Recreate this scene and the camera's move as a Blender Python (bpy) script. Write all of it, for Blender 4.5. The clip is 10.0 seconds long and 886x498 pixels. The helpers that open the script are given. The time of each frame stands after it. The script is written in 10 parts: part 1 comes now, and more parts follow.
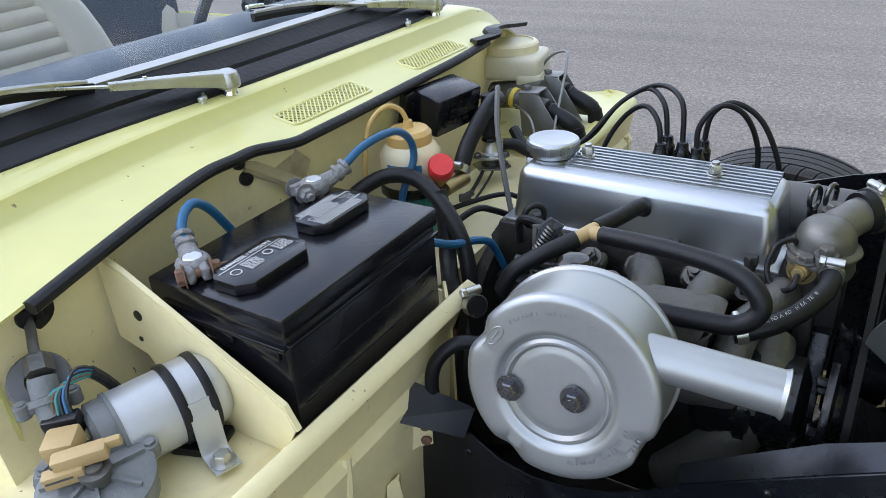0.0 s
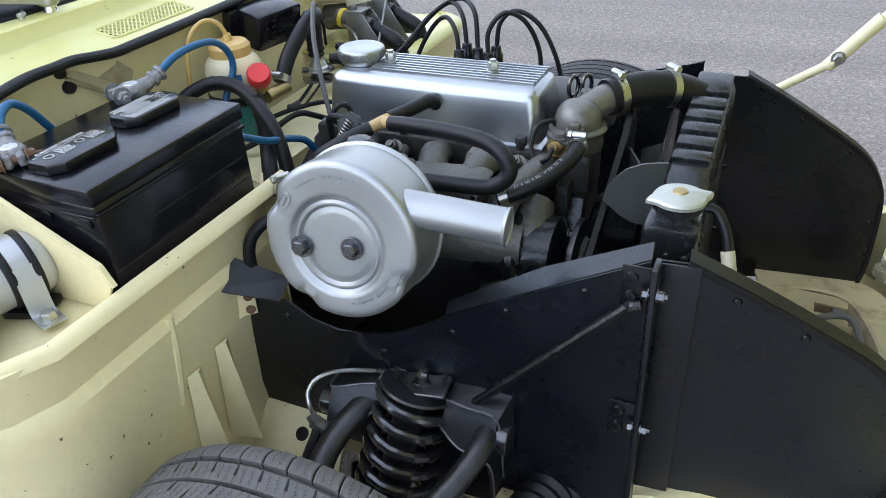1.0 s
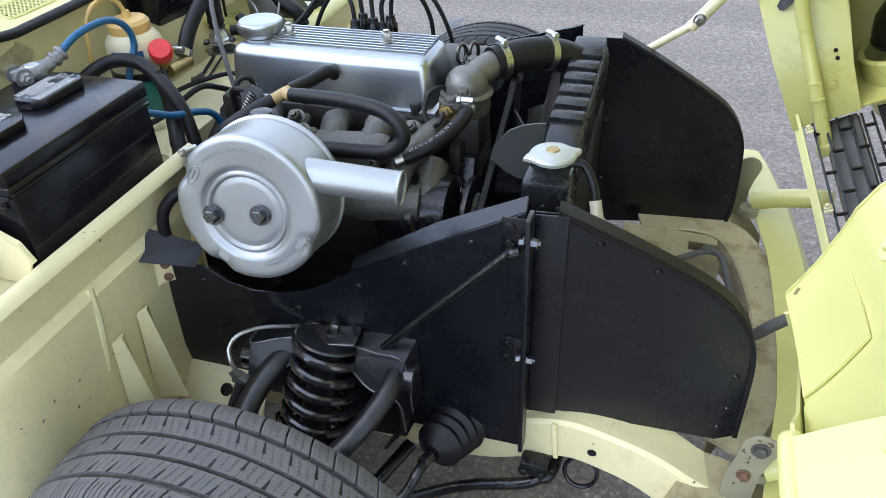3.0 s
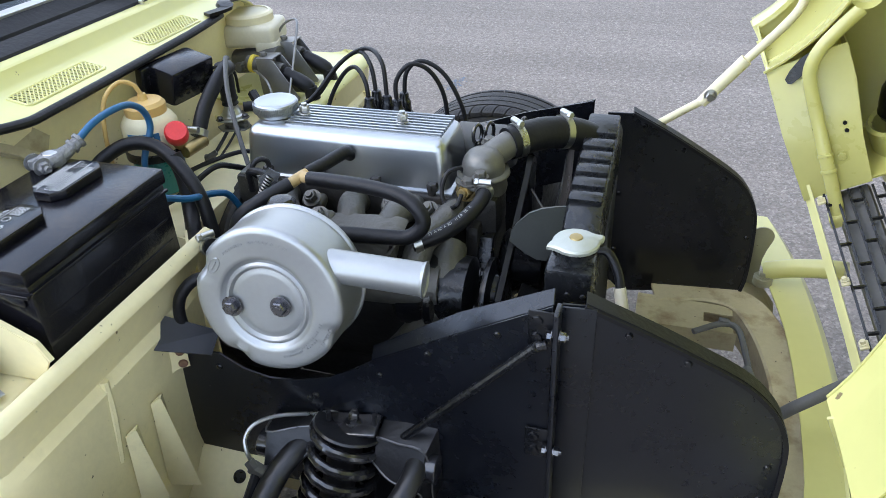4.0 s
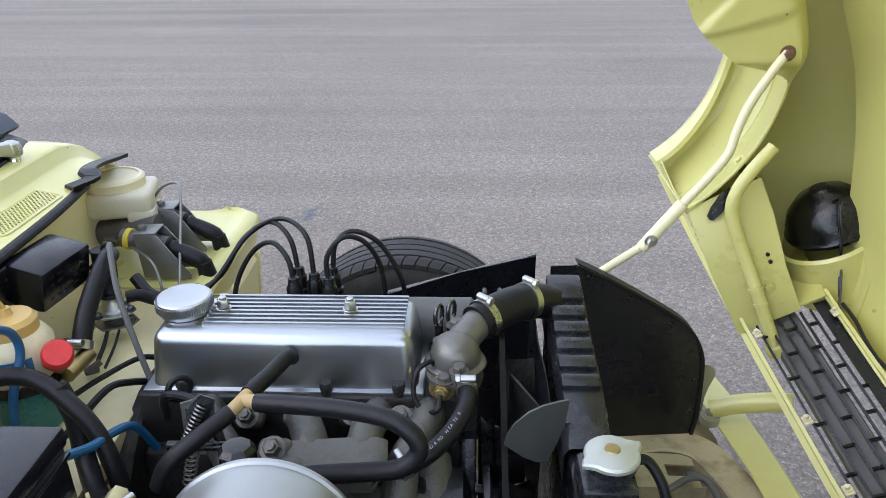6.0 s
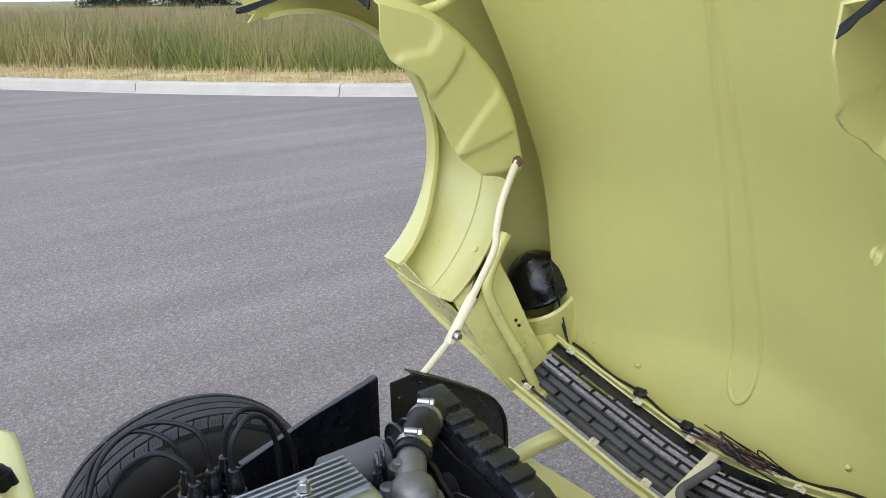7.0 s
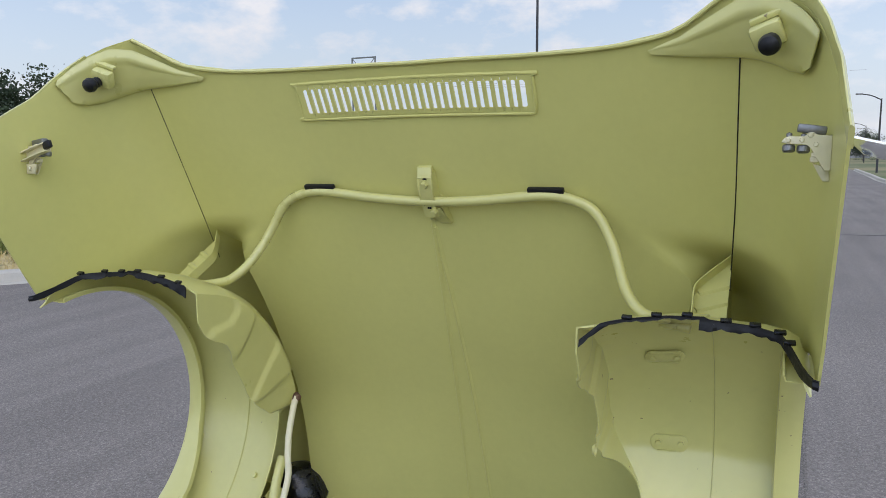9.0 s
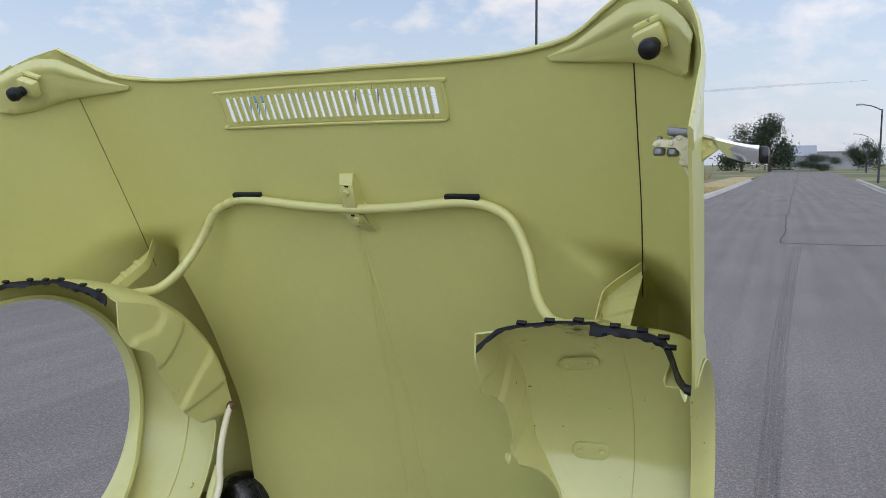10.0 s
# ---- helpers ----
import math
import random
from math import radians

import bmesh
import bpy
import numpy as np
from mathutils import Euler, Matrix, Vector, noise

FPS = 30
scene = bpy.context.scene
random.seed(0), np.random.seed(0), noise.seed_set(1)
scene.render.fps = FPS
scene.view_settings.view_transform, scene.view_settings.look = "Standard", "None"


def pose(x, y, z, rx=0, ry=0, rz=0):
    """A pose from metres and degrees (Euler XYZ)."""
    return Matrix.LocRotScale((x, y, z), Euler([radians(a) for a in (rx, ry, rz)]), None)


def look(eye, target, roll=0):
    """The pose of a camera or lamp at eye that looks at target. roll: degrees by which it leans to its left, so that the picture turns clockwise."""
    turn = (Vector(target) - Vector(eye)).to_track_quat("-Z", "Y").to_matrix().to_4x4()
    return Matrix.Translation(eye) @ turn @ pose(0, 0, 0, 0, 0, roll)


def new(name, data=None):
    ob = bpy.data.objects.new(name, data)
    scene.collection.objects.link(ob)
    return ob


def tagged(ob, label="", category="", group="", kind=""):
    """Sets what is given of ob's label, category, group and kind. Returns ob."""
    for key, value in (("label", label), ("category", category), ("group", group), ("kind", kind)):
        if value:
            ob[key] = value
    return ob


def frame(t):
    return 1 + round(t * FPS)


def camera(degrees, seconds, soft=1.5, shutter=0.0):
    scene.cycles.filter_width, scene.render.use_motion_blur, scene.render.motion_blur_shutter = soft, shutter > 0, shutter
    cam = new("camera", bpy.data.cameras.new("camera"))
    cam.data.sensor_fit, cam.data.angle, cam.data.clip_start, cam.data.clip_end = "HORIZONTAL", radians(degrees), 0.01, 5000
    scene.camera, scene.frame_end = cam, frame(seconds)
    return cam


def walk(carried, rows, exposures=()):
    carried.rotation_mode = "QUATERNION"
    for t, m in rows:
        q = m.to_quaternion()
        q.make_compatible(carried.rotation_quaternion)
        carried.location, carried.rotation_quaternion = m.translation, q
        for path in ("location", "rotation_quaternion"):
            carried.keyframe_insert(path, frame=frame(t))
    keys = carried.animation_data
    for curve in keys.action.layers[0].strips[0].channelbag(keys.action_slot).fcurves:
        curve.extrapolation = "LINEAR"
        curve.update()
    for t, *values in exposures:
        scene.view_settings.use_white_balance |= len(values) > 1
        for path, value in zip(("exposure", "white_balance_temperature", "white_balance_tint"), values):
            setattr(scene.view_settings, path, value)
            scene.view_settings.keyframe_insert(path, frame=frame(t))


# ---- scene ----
cam = camera(62.0, 10.0, soft=0.6)
PATH = [
    (0, (0.162, -0.923, 1.128), (-0.815, 0.546, 0.185), -4.1),
    (0.5, (0.281, -0.951, 1.119), (-0.567, 0.554, 0.111), -3.8),
    (1, (0.364, -1.007, 1.114), (-0.375, 0.512, 0.042), -3.5),
    (1.5, (0.424, -1.046, 1.118), (-0.224, 0.47, -0.015), -3.1),
    (2, (0.438, -1.07, 1.129), (-0.146, 0.44, -0.046), -2.7),
    (2.2, (0.435, -1.07, 1.131), (-0.124, 0.441, -0.056), -2.5),
    (3.3, (0.411, -1.059, 1.176), (-0.113, 0.481, 0.013), -2.6),
    (3.5, (0.4, -1.052, 1.18), (-0.127, 0.503, 0.037), -2.6),
    (4, (0.378, -1.036, 1.206), (-0.153, 0.563, 0.128), -2.7),
    (4.5, (0.371, -1.015, 1.225), (-0.158, 0.63, 0.218), -2.6),
    (5, (0.36, -1.012, 1.231), (-0.131, 0.684, 0.292), -2.5),
    (5.2, (0.35, -0.995, 1.224), (-0.114, 0.724, 0.312), -2.4),
    (6.3, (0.002, -0.839, 1.245), (0.222, 0.999, 0.487), -1.2),
    (6.4, (-0.05, -0.836, 1.251), (0.293, 1.001, 0.538), -1.6),
    (6.5, (-0.11, -0.812, 1.274), (0.37, 0.993, 0.559), -1.1),
    (7, (-0.329, -0.743, 1.333), (0.761, 0.803, 0.684), -0.6),
    (7.5, (-0.572, -0.687, 1.369), (0.955, 0.477, 0.81), -0.3),
    (8, (-0.746, -0.681, 1.437), (0.971, 0.25, 1.004), -0.2),
    (8.5, (-0.744, -0.646, 1.51), (1.042, 0.195, 1.192), -0.2),
    (9, (-0.802, -0.671, 1.603), (1.008, 0.142, 1.348), -0.3),
    (9.5, (-0.812, -0.703, 1.632), (1.002, 0.109, 1.405), -0.5),
    (10, (-0.731, -0.826, 1.592), (1.079, -0.003, 1.369), -0.5),
]
walk(cam, [(t, look(eye, target, roll)) for t, eye, target, roll in PATH], [(0, 0.5, 6750, 13), (1, 0.72, 6750, 13), (2, 0.84, 6650, 12), (3.5, 0.82, 6650, 12), (4.5, 0.74, 6750, 13), (5.5, 0.65, 6900, 14), (6.5, 0.52, 6950, 15), (7.5, 0.32, 6800, 14), (8.2, 0.13, 6650, 13), (9, -0.24, 6700, 14.5), (10, -0.27, 6700, 14.5)])

# ---------------------------------------------------------------- light
world = bpy.data.worlds.new("sky")
scene.world = world
world.use_nodes = True
wn, wl = world.node_tree.nodes, world.node_tree.links
wn.clear()
w_out = wn.new("ShaderNodeOutputWorld")
w_bg = wn.new("ShaderNodeBackground")
w_sky = wn.new("ShaderNodeTexSky")
w_sky.sky_type = "NISHITA"
w_sky.sun_disc = False
SUN_EL, SUN_AZ = 44.0, 242.0
w_sky.sun_elevation, w_sky.sun_rotation = radians(SUN_EL), radians(SUN_AZ)
w_sky.air_density, w_sky.dust_density, w_sky.ozone_density = 1.0, 0.4, 1.4
w_co = wn.new("ShaderNodeTexCoord")
w_map = wn.new("ShaderNodeMapping")
w_map.inputs["Scale"].default_value = (1.0, 1.0, 1.9)
w_noise = wn.new("ShaderNodeTexNoise")
w_noise.inputs["Scale"].default_value = 9.0
w_noise.inputs["Detail"].default_value = 9.0
w_noise.inputs["Roughness"].default_value = 0.58
w_ramp = wn.new("ShaderNodeValToRGB")
w_ramp.color_ramp.elements[0].position, w_ramp.color_ramp.elements[1].position = 0.47, 0.66
w_mix = wn.new("ShaderNodeMix")
w_mix.data_type = "RGBA"
w_mix.inputs["B"].default_value = (6.4, 6.8, 7.3, 1)
wl.new(w_co.outputs["Generated"], w_map.inputs["Vector"])
wl.new(w_map.outputs["Vector"], w_noise.inputs["Vector"])
wl.new(w_noise.outputs["Fac"], w_ramp.inputs["Fac"])
wl.new(w_ramp.outputs["Color"], w_mix.inputs["Factor"])
# thin veil over the whole sky, thicker towards the horizon
w_veil = wn.new("ShaderNodeMix")
w_veil.data_type = "RGBA"
w_veil.inputs["B"].default_value = (5.0, 5.75, 6.7, 1)
w_sep = wn.new("ShaderNodeSeparateXYZ")
w_low = wn.new("ShaderNodeMapRange")
w_low.inputs["From Min"].default_value, w_low.inputs["From Max"].default_value = 0.0, 0.3
w_low.inputs["To Min"].default_value, w_low.inputs["To Max"].default_value = 0.97, 0.14
wl.new(w_co.outputs["Generated"], w_sep.inputs["Vector"])
wl.new(w_sep.outputs["Z"], w_low.inputs["Value"])
wl.new(w_low.outputs["Result"], w_veil.inputs["Factor"])
wl.new(w_sky.outputs["Color"], w_veil.inputs["A"])
wl.new(w_veil.outputs["Result"], w_mix.inputs["A"])
# cloud and haze glow more towards the veiled sun
w_dot = wn.new("ShaderNodeVectorMath")
w_dot.operation = "DOT_PRODUCT"
w_dot.inputs[1].default_value = (math.sin(radians(SUN_AZ)) * math.cos(radians(SUN_EL)), math.cos(radians(SUN_AZ)) * math.cos(radians(SUN_EL)), math.sin(radians(SUN_EL)))
w_glow = wn.new("ShaderNodeMapRange")
w_glow.inputs["From Min"].default_value, w_glow.inputs["From Max"].default_value = -0.7, 1.0
w_glow.inputs["To Min"].default_value, w_glow.inputs["To Max"].default_value = 0.72, 2.2
w_scale = wn.new("ShaderNodeVectorMath")
w_scale.operation = "SCALE"
wl.new(w_co.outputs["Generated"], w_dot.inputs[0])
wl.new(w_dot.outputs["Value"], w_glow.inputs["Value"])
wl.new(w_mix.outputs["Result"], w_scale.inputs[0])
wl.new(w_glow.outputs["Result"], w_scale.inputs["Scale"])
wl.new(w_scale.outputs["Vector"], w_bg.inputs["Color"])
wl.new(w_bg.outputs["Background"], w_out.inputs["Surface"])
w_bg.inputs["Strength"].default_value = 0.175
sun_data = bpy.data.lights.new("sun", "SUN")
sun_data.energy, sun_data.angle, sun_data.color = 0.26, radians(35), (1.0, 0.95, 0.87)
sun = new("sun", sun_data)
# sky rotation turns clockwise from north (+y)
sd = Vector((math.sin(radians(SUN_AZ)) * math.cos(radians(SUN_EL)), math.cos(radians(SUN_AZ)) * math.cos(radians(SUN_EL)), math.sin(radians(SUN_EL))))
sun.matrix_world = look(tuple(sd * 30), (0, 0, 0))
scene.view_settings.exposure = 0.0


# ---------------------------------------------------------------- materials
def material(name, color, rough=0.5, metal=0.0, var=0.12, scale=6.0, bump=0.0, bump_scale=60.0, dark=None, dark_scale=9.0, dark_at=(0.58, 0.75), chips=None, coat=0.0, alpha=1.0, spec=0.5, trans=0.0, rough_var=0.1, rnd=0.0):
    """Base colour with a broad and a fine variation, an optional second colour in blotches, fine relief."""
    m = bpy.data.materials.new(name)
    m.use_nodes = True
    n, l = m.node_tree.nodes, m.node_tree.links
    b = n["Principled BSDF"]
    b.inputs["Roughness"].default_value, b.inputs["Metallic"].default_value = rough, metal
    b.inputs["Coat Weight"].default_value, b.inputs["Coat Roughness"].default_value = coat, 0.14
    b.inputs["Specular IOR Level"].default_value = spec
    b.inputs["Transmission Weight"].default_value = trans
    b.inputs["Alpha"].default_value = alpha
    co = n.new("ShaderNodeTexCoord")
    broad = n.new("ShaderNodeTexNoise")
    broad.inputs["Scale"].default_value, broad.inputs["Detail"].default_value = scale, 5.0
    fine = n.new("ShaderNodeTexNoise")
    fine.inputs["Scale"].default_value, fine.inputs["Detail"].default_value = scale * 14, 3.0
    l.new(co.outputs["Object"], broad.inputs["Vector"])
    l.new(co.outputs["Object"], fine.inputs["Vector"])
    add = n.new("ShaderNodeMath")
    add.operation = "MULTIPLY_ADD"
    add.inputs[1].default_value = 0.4
    l.new(fine.outputs["Fac"], add.inputs[0])
    l.new(broad.outputs["Fac"], add.inputs[2])
    rng = n.new("ShaderNodeMapRange")
    rng.inputs["From Min"].default_value, rng.inputs["From Max"].default_value = 0.4, 1.0
    rng.inputs["To Min"].default_value, rng.inputs["To Max"].default_value = 1 - var, 1 + var
    l.new(add.outputs[0], rng.inputs["Value"])
    hsv = n.new("ShaderNodeHueSaturation")
    hsv.inputs["Color"].default_value = (*color, 1)
    if rnd:
        info = n.new("ShaderNodeObjectInfo")
        mr = n.new("ShaderNodeMapRange")
        mr.inputs["To Min"].default_value, mr.inputs["To Max"].default_value = 1 - rnd, 1 + rnd
        l.new(info.outputs["Random"], mr.inputs["Value"])
        mul = n.new("ShaderNodeMath")
        mul.operation = "MULTIPLY"
        l.new(mr.outputs["Result"], mul.inputs[0])
        l.new(rng.outputs["Result"], mul.inputs[1])
        l.new(mul.outputs[0], hsv.inputs["Value"])
    else:
        l.new(rng.outputs["Result"], hsv.inputs["Value"])
    col = hsv.outputs["Color"]
    if dark:
        blot = n.new("ShaderNodeTexNoise")
        blot.inputs["Scale"].default_value, blot.inputs["Detail"].default_value, blot.inputs["Roughness"].default_value = dark_scale, 8.0, 0.65
        l.new(co.outputs["Object"], blot.inputs["Vector"])
        ramp = n.new("ShaderNodeValToRGB")
        ramp.color_ramp.elements[0].position, ramp.color_ramp.elements[1].position = dark_at
        l.new(blot.outputs["Fac"], ramp.inputs["Fac"])
        mix = n.new("ShaderNodeMix")
        mix.data_type = "RGBA"
        mix.inputs["B"].default_value = (*dark, 1)
        l.new(ramp.outputs["Color"], mix.inputs["Factor"])
        l.new(col, mix.inputs["A"])
        col = mix.outputs["Result"]
    if chips:
        # small sparse chips and specks
        tint, size, cut = chips
        speck = n.new("ShaderNodeTexNoise")
        speck.inputs["Scale"].default_value, speck.inputs["Detail"].default_value = size, 3.0
        l.new(co.outputs["Object"], speck.inputs["Vector"])
        cr = n.new("ShaderNodeValToRGB")
        cr.color_ramp.elements[0].position, cr.color_ramp.elements[1].position = cut, cut + 0.02
        l.new(speck.outputs["Fac"], cr.inputs["Fac"])
        cm = n.new("ShaderNodeMix")
        cm.data_type = "RGBA"
        cm.inputs["B"].default_value = (*tint, 1)
        l.new(cr.outputs["Color"], cm.inputs["Factor"])
        l.new(col, cm.inputs["A"])
        col = cm.outputs["Result"]
    l.new(col, b.inputs["Base Color"])
    rr = n.new("ShaderNodeMapRange")
    rr.inputs["From Min"].default_value, rr.inputs["From Max"].default_value = 0.4, 1.0
    rr.inputs["To Min"].default_value, rr.inputs["To Max"].default_value = max(0.02, rough - rough_var), min(1, rough + rough_var)
    l.new(add.outputs[0], rr.inputs["Value"])
    l.new(rr.outputs["Result"], b.inputs["Roughness"])
    if bump:
        bn = n.new("ShaderNodeTexNoise")
        bn.inputs["Scale"].default_value, bn.inputs["Detail"].default_value = bump_scale, 4.0
        l.new(co.outputs["Object"], bn.inputs["Vector"])
        bm_ = n.new("ShaderNodeBump")
        bm_.inputs["Strength"].default_value, bm_.inputs["Distance"].default_value = bump, 0.01
        l.new(bn.outputs["Fac"], bm_.inputs["Height"])
        l.new(bm_.outputs["Normal"], b.inputs["Normal"])
    return m


YEL = (0.59, 0.56, 0.205)
M_YELLOW = material("pale_yellow_paint", YEL, 0.34, var=0.06, scale=3, bump=0.04, bump_scale=14, coat=0.45, chips=((0.20, 0.15, 0.07), 55, 0.735))
M_YELLOW_IN = material("pale_yellow_paint_inner", (0.59, 0.56, 0.188), 0.33, var=0.05, scale=4, bump=0.03, bump_scale=6, rough_var=0.02)
M_YELLOW_OLD = material("dusty_yellow_paint", (0.80, 0.71, 0.41), 0.42, var=0.09, scale=7, bump=0.08, bump_scale=40, dark=(0.50, 0.44, 0.24), dark_scale=7, dark_at=(0.6, 0.85), chips=((0.16, 0.12, 0.06), 95, 0.725))
M_YELLOW_RUST = material("faded_yellow_paint_with_rust", (0.44, 0.38, 0.235), 0.55, var=0.16, scale=9, bump=0.12, bump_scale=50, dark=(0.24, 0.17, 0.09), dark_scale=13, dark_at=(0.5, 0.68), chips=((0.10, 0.07, 0.045), 90, 0.72))
M_BLACK = material("black_chassis_paint", (0.006, 0.0065, 0.008), 0.26, spec=0.5, var=0.25, scale=9, bump=0.12, bump_scale=60, rough_var=0.16)
M_SHIELD = material("satin_black_card", (0.0052, 0.006, 0.0088), 0.3, var=0.25, scale=5, bump=0.03, bump_scale=7, rough_var=0.16, dark=(0.014, 0.0165, 0.022), dark_scale=3.2, dark_at=(0.5, 0.78), spec=0.5, chips=((0.08, 0.08, 0.08), 120, 0.765))
M_BATTERY = material("black_battery_plastic", (0.005, 0.005, 0.0075), 0.2, var=0.15, scale=10, bump=0.05, bump_scale=180)
M_RUBBER = material("black_rubber", (0.0075, 0.0075, 0.009), 0.45, spec=0.32, var=0.2, scale=12, bump=0.1, bump_scale=120)
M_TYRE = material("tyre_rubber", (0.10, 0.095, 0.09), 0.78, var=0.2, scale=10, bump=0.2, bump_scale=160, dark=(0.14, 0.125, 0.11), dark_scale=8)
M_ALU = material("polished_aluminium", (0.45, 0.47, 0.49), 0.3, metal=1.0, var=0.05, scale=4, rough_var=0.04)
M_RAD = material("worn_black_tank_paint", (0.014, 0.015, 0.017), 0.27, var=0.3, scale=9, bump=0.1, bump_scale=60, dark=(0.042, 0.045, 0.048), dark_scale=22, dark_at=(0.56, 0.7))
M_FAN = material("smoky_grey_plastic", (0.06, 0.064, 0.062), 0.36, var=0.2, scale=20)
M_SILVER = material("silver_paint", (0.36, 0.372, 0.375), 0.36, metal=0.72, var=0.08, scale=10, bump=0.05, bump_scale=25, rough_var=0.07)
M_CAST = material("dull_cast_alloy", (0.12, 0.117, 0.107), 0.5, metal=0.5, var=0.25, scale=14, bump=0.25, bump_scale=90, dark=(0.08, 0.07, 0.06), dark_scale=14)
M_ELBOW = material("smooth_cast_alloy", (0.17, 0.165, 0.15), 0.42, metal=0.6, var=0.2, scale=20, bump=0.05, bump_scale=160, dark=(0.09, 0.08, 0.065), dark_scale=25)
M_ENGINE = material("oily_black_iron", (0.022, 0.021, 0.02), 0.5, metal=0.1, var=0.4, scale=16, bump=0.3, bump_scale=80, dark=(0.06, 0.045, 0.035), dark_scale=18)
M_PIPE = material("dull_steel_pipe", (0.24, 0.24, 0.235), 0.42, metal=0.85, var=0.2, scale=30)
M_STEEL = material("zinc_plated_steel", (0.50, 0.50, 0.48), 0.32, metal=1.0, var=0.15, scale=20, bump=0.06)
M_CHROME = material("chrome", (0.75, 0.76, 0.77), 0.1, metal=1.0, var=0.05, scale=10, rough_var=0.04)
M_GLOSS = material("gloss_black_enamel", (0.016, 0.016, 0.018), 0.17, var=0.3, scale=12, bump=0.1, bump_scale=50, coat=0.6, spec=0.7)
M_TURRET = material("sooty_black_paint", (0.009, 0.0092, 0.011), 0.33, spec=0.55, var=0.3, scale=12, bump=0.12, bump_scale=70)
# lighter colour that paints the glint on the turret edges
M_EDGE = material("edge_highlight", (0.16, 0.16, 0.165), 0.35, metal=0.6, var=0.4, scale=60)
M_LINK = material("dull_zinc_link", (0.33, 0.31, 0.21), 0.5, metal=0.3, var=0.15, scale=20, bump=0.1, chips=((0.14, 0.09, 0.05), 60, 0.68))
M_STRIP = material("satin_bright_trim", (0.62, 0.62, 0.615), 0.36, metal=0.85, var=0.06, scale=12)
M_CAN = material("pale_silver_paint", (0.47, 0.48, 0.485), 0.38, metal=0.45, var=0.08, scale=14, bump=0.05, bump_scale=60, chips=((0.2, 0.19, 0.17), 120, 0.75))
M_RUST = material("brown_rust", (0.16, 0.085, 0.05), 0.8, var=0.4, scale=20, bump=0.4, bump_scale=120)
M_LEAD = material("oxidised_lead", (0.23, 0.23, 0.23), 0.6, metal=0.4, var=0.3, scale=40, bump=0.5, bump_scale=150)
M_BLUE = material("blue_cable", (0.010, 0.10, 0.225), 0.42, var=0.15, scale=15)
M_RED = material("red_plastic", (0.62, 0.03, 0.03), 0.4, var=0.15, scale=20, bump=0.1)
M_BRASS = material("brass", (0.42, 0.32, 0.15), 0.4, metal=1.0, var=0.2, scale=20)
M_CREAM = material("cream_stay_paint", (0.70, 0.64, 0.42), 0.4, var=0.08, scale=8, dark=(0.45, 0.36, 0.2), dark_scale=14, dark_at=(0.62, 0.8))
M_GREY = material("grey_cast_gearbox", (0.17, 0.18, 0.18), 0.6, metal=0.2, var=0.2, scale=20, bump=0.3)
M_BOLT = material("dark_plated_bolt", (0.16, 0.16, 0.17), 0.28, metal=1.0, var=0.2, scale=30)
M_TAN = material("tan_plastic", (0.44, 0.31, 0.14), 0.5, var=0.1, scale=20)
M_AMBER = material("aged_translucent_plastic", (0.66, 0.60, 0.40), 0.4, var=0.1, scale=20, spec=0.4)
M_AMBER_CAP = material("amber_plastic_cap", (0.55, 0.36, 0.12), 0.4, var=0.1, scale=20)
M_BAND = material("yellow_plastic_band", (0.65, 0.50, 0.05), 0.5, var=0.1)
# far tyre: less dust, and the wing's shade put into a darker rubber colour
M_TYRE_FAR = material("shaded_black_tyre", (0.030, 0.029, 0.029), 0.7, var=0.2, scale=10, bump=0.2, bump_scale=160, dark=(0.05, 0.046, 0.043), dark_scale=8)
M_MILK = material("milky_fluid_plastic", (0.58, 0.54, 0.41), 0.35, var=0.12, scale=12)
M_TEAL = material("teal_washer_fluid", (0.03, 0.20, 0.19), 0.3, var=0.15, scale=12)
M_WHITE = material("white_print", (0.75, 0.75, 0.75), 0.5, var=0.05)
M_PRINT = material("faded_white_print", (0.32, 0.32, 0.31), 0.6, var=0.2)
M_PRINT2 = material("worn_white_print", (0.48, 0.48, 0.47), 0.6, var=0.2)
M_LABELBLUE = material("blue_label", (0.03, 0.14, 0.30), 0.5, var=0.08)
M_SEAT = material("ivory_seat_vinyl", (0.52, 0.49, 0.42), 0.45, var=0.08, scale=8, bump=0.1, bump_scale=60)
M_DASH = material("dark_dash_vinyl", (0.05, 0.065, 0.09), 0.5, var=0.2, scale=8, bump=0.1)
M_CARPET = material("grey_carpet", (0.05, 0.05, 0.055), 0.95, var=0.3, scale=30, bump=0.4)
M_PATINA = material("galvanised_cap", (0.45, 0.47, 0.43), 0.42, metal=0.55, var=0.12, scale=30, bump=0.08)
M_GREYWIRE = material("grey_rubber_sleeve", (0.10, 0.10, 0.10), 0.6, var=0.2, scale=20)
M_LAMPGLASS = material("frosted_cap", (0.35, 0.36, 0.37), 0.25, metal=0.6, var=0.2)


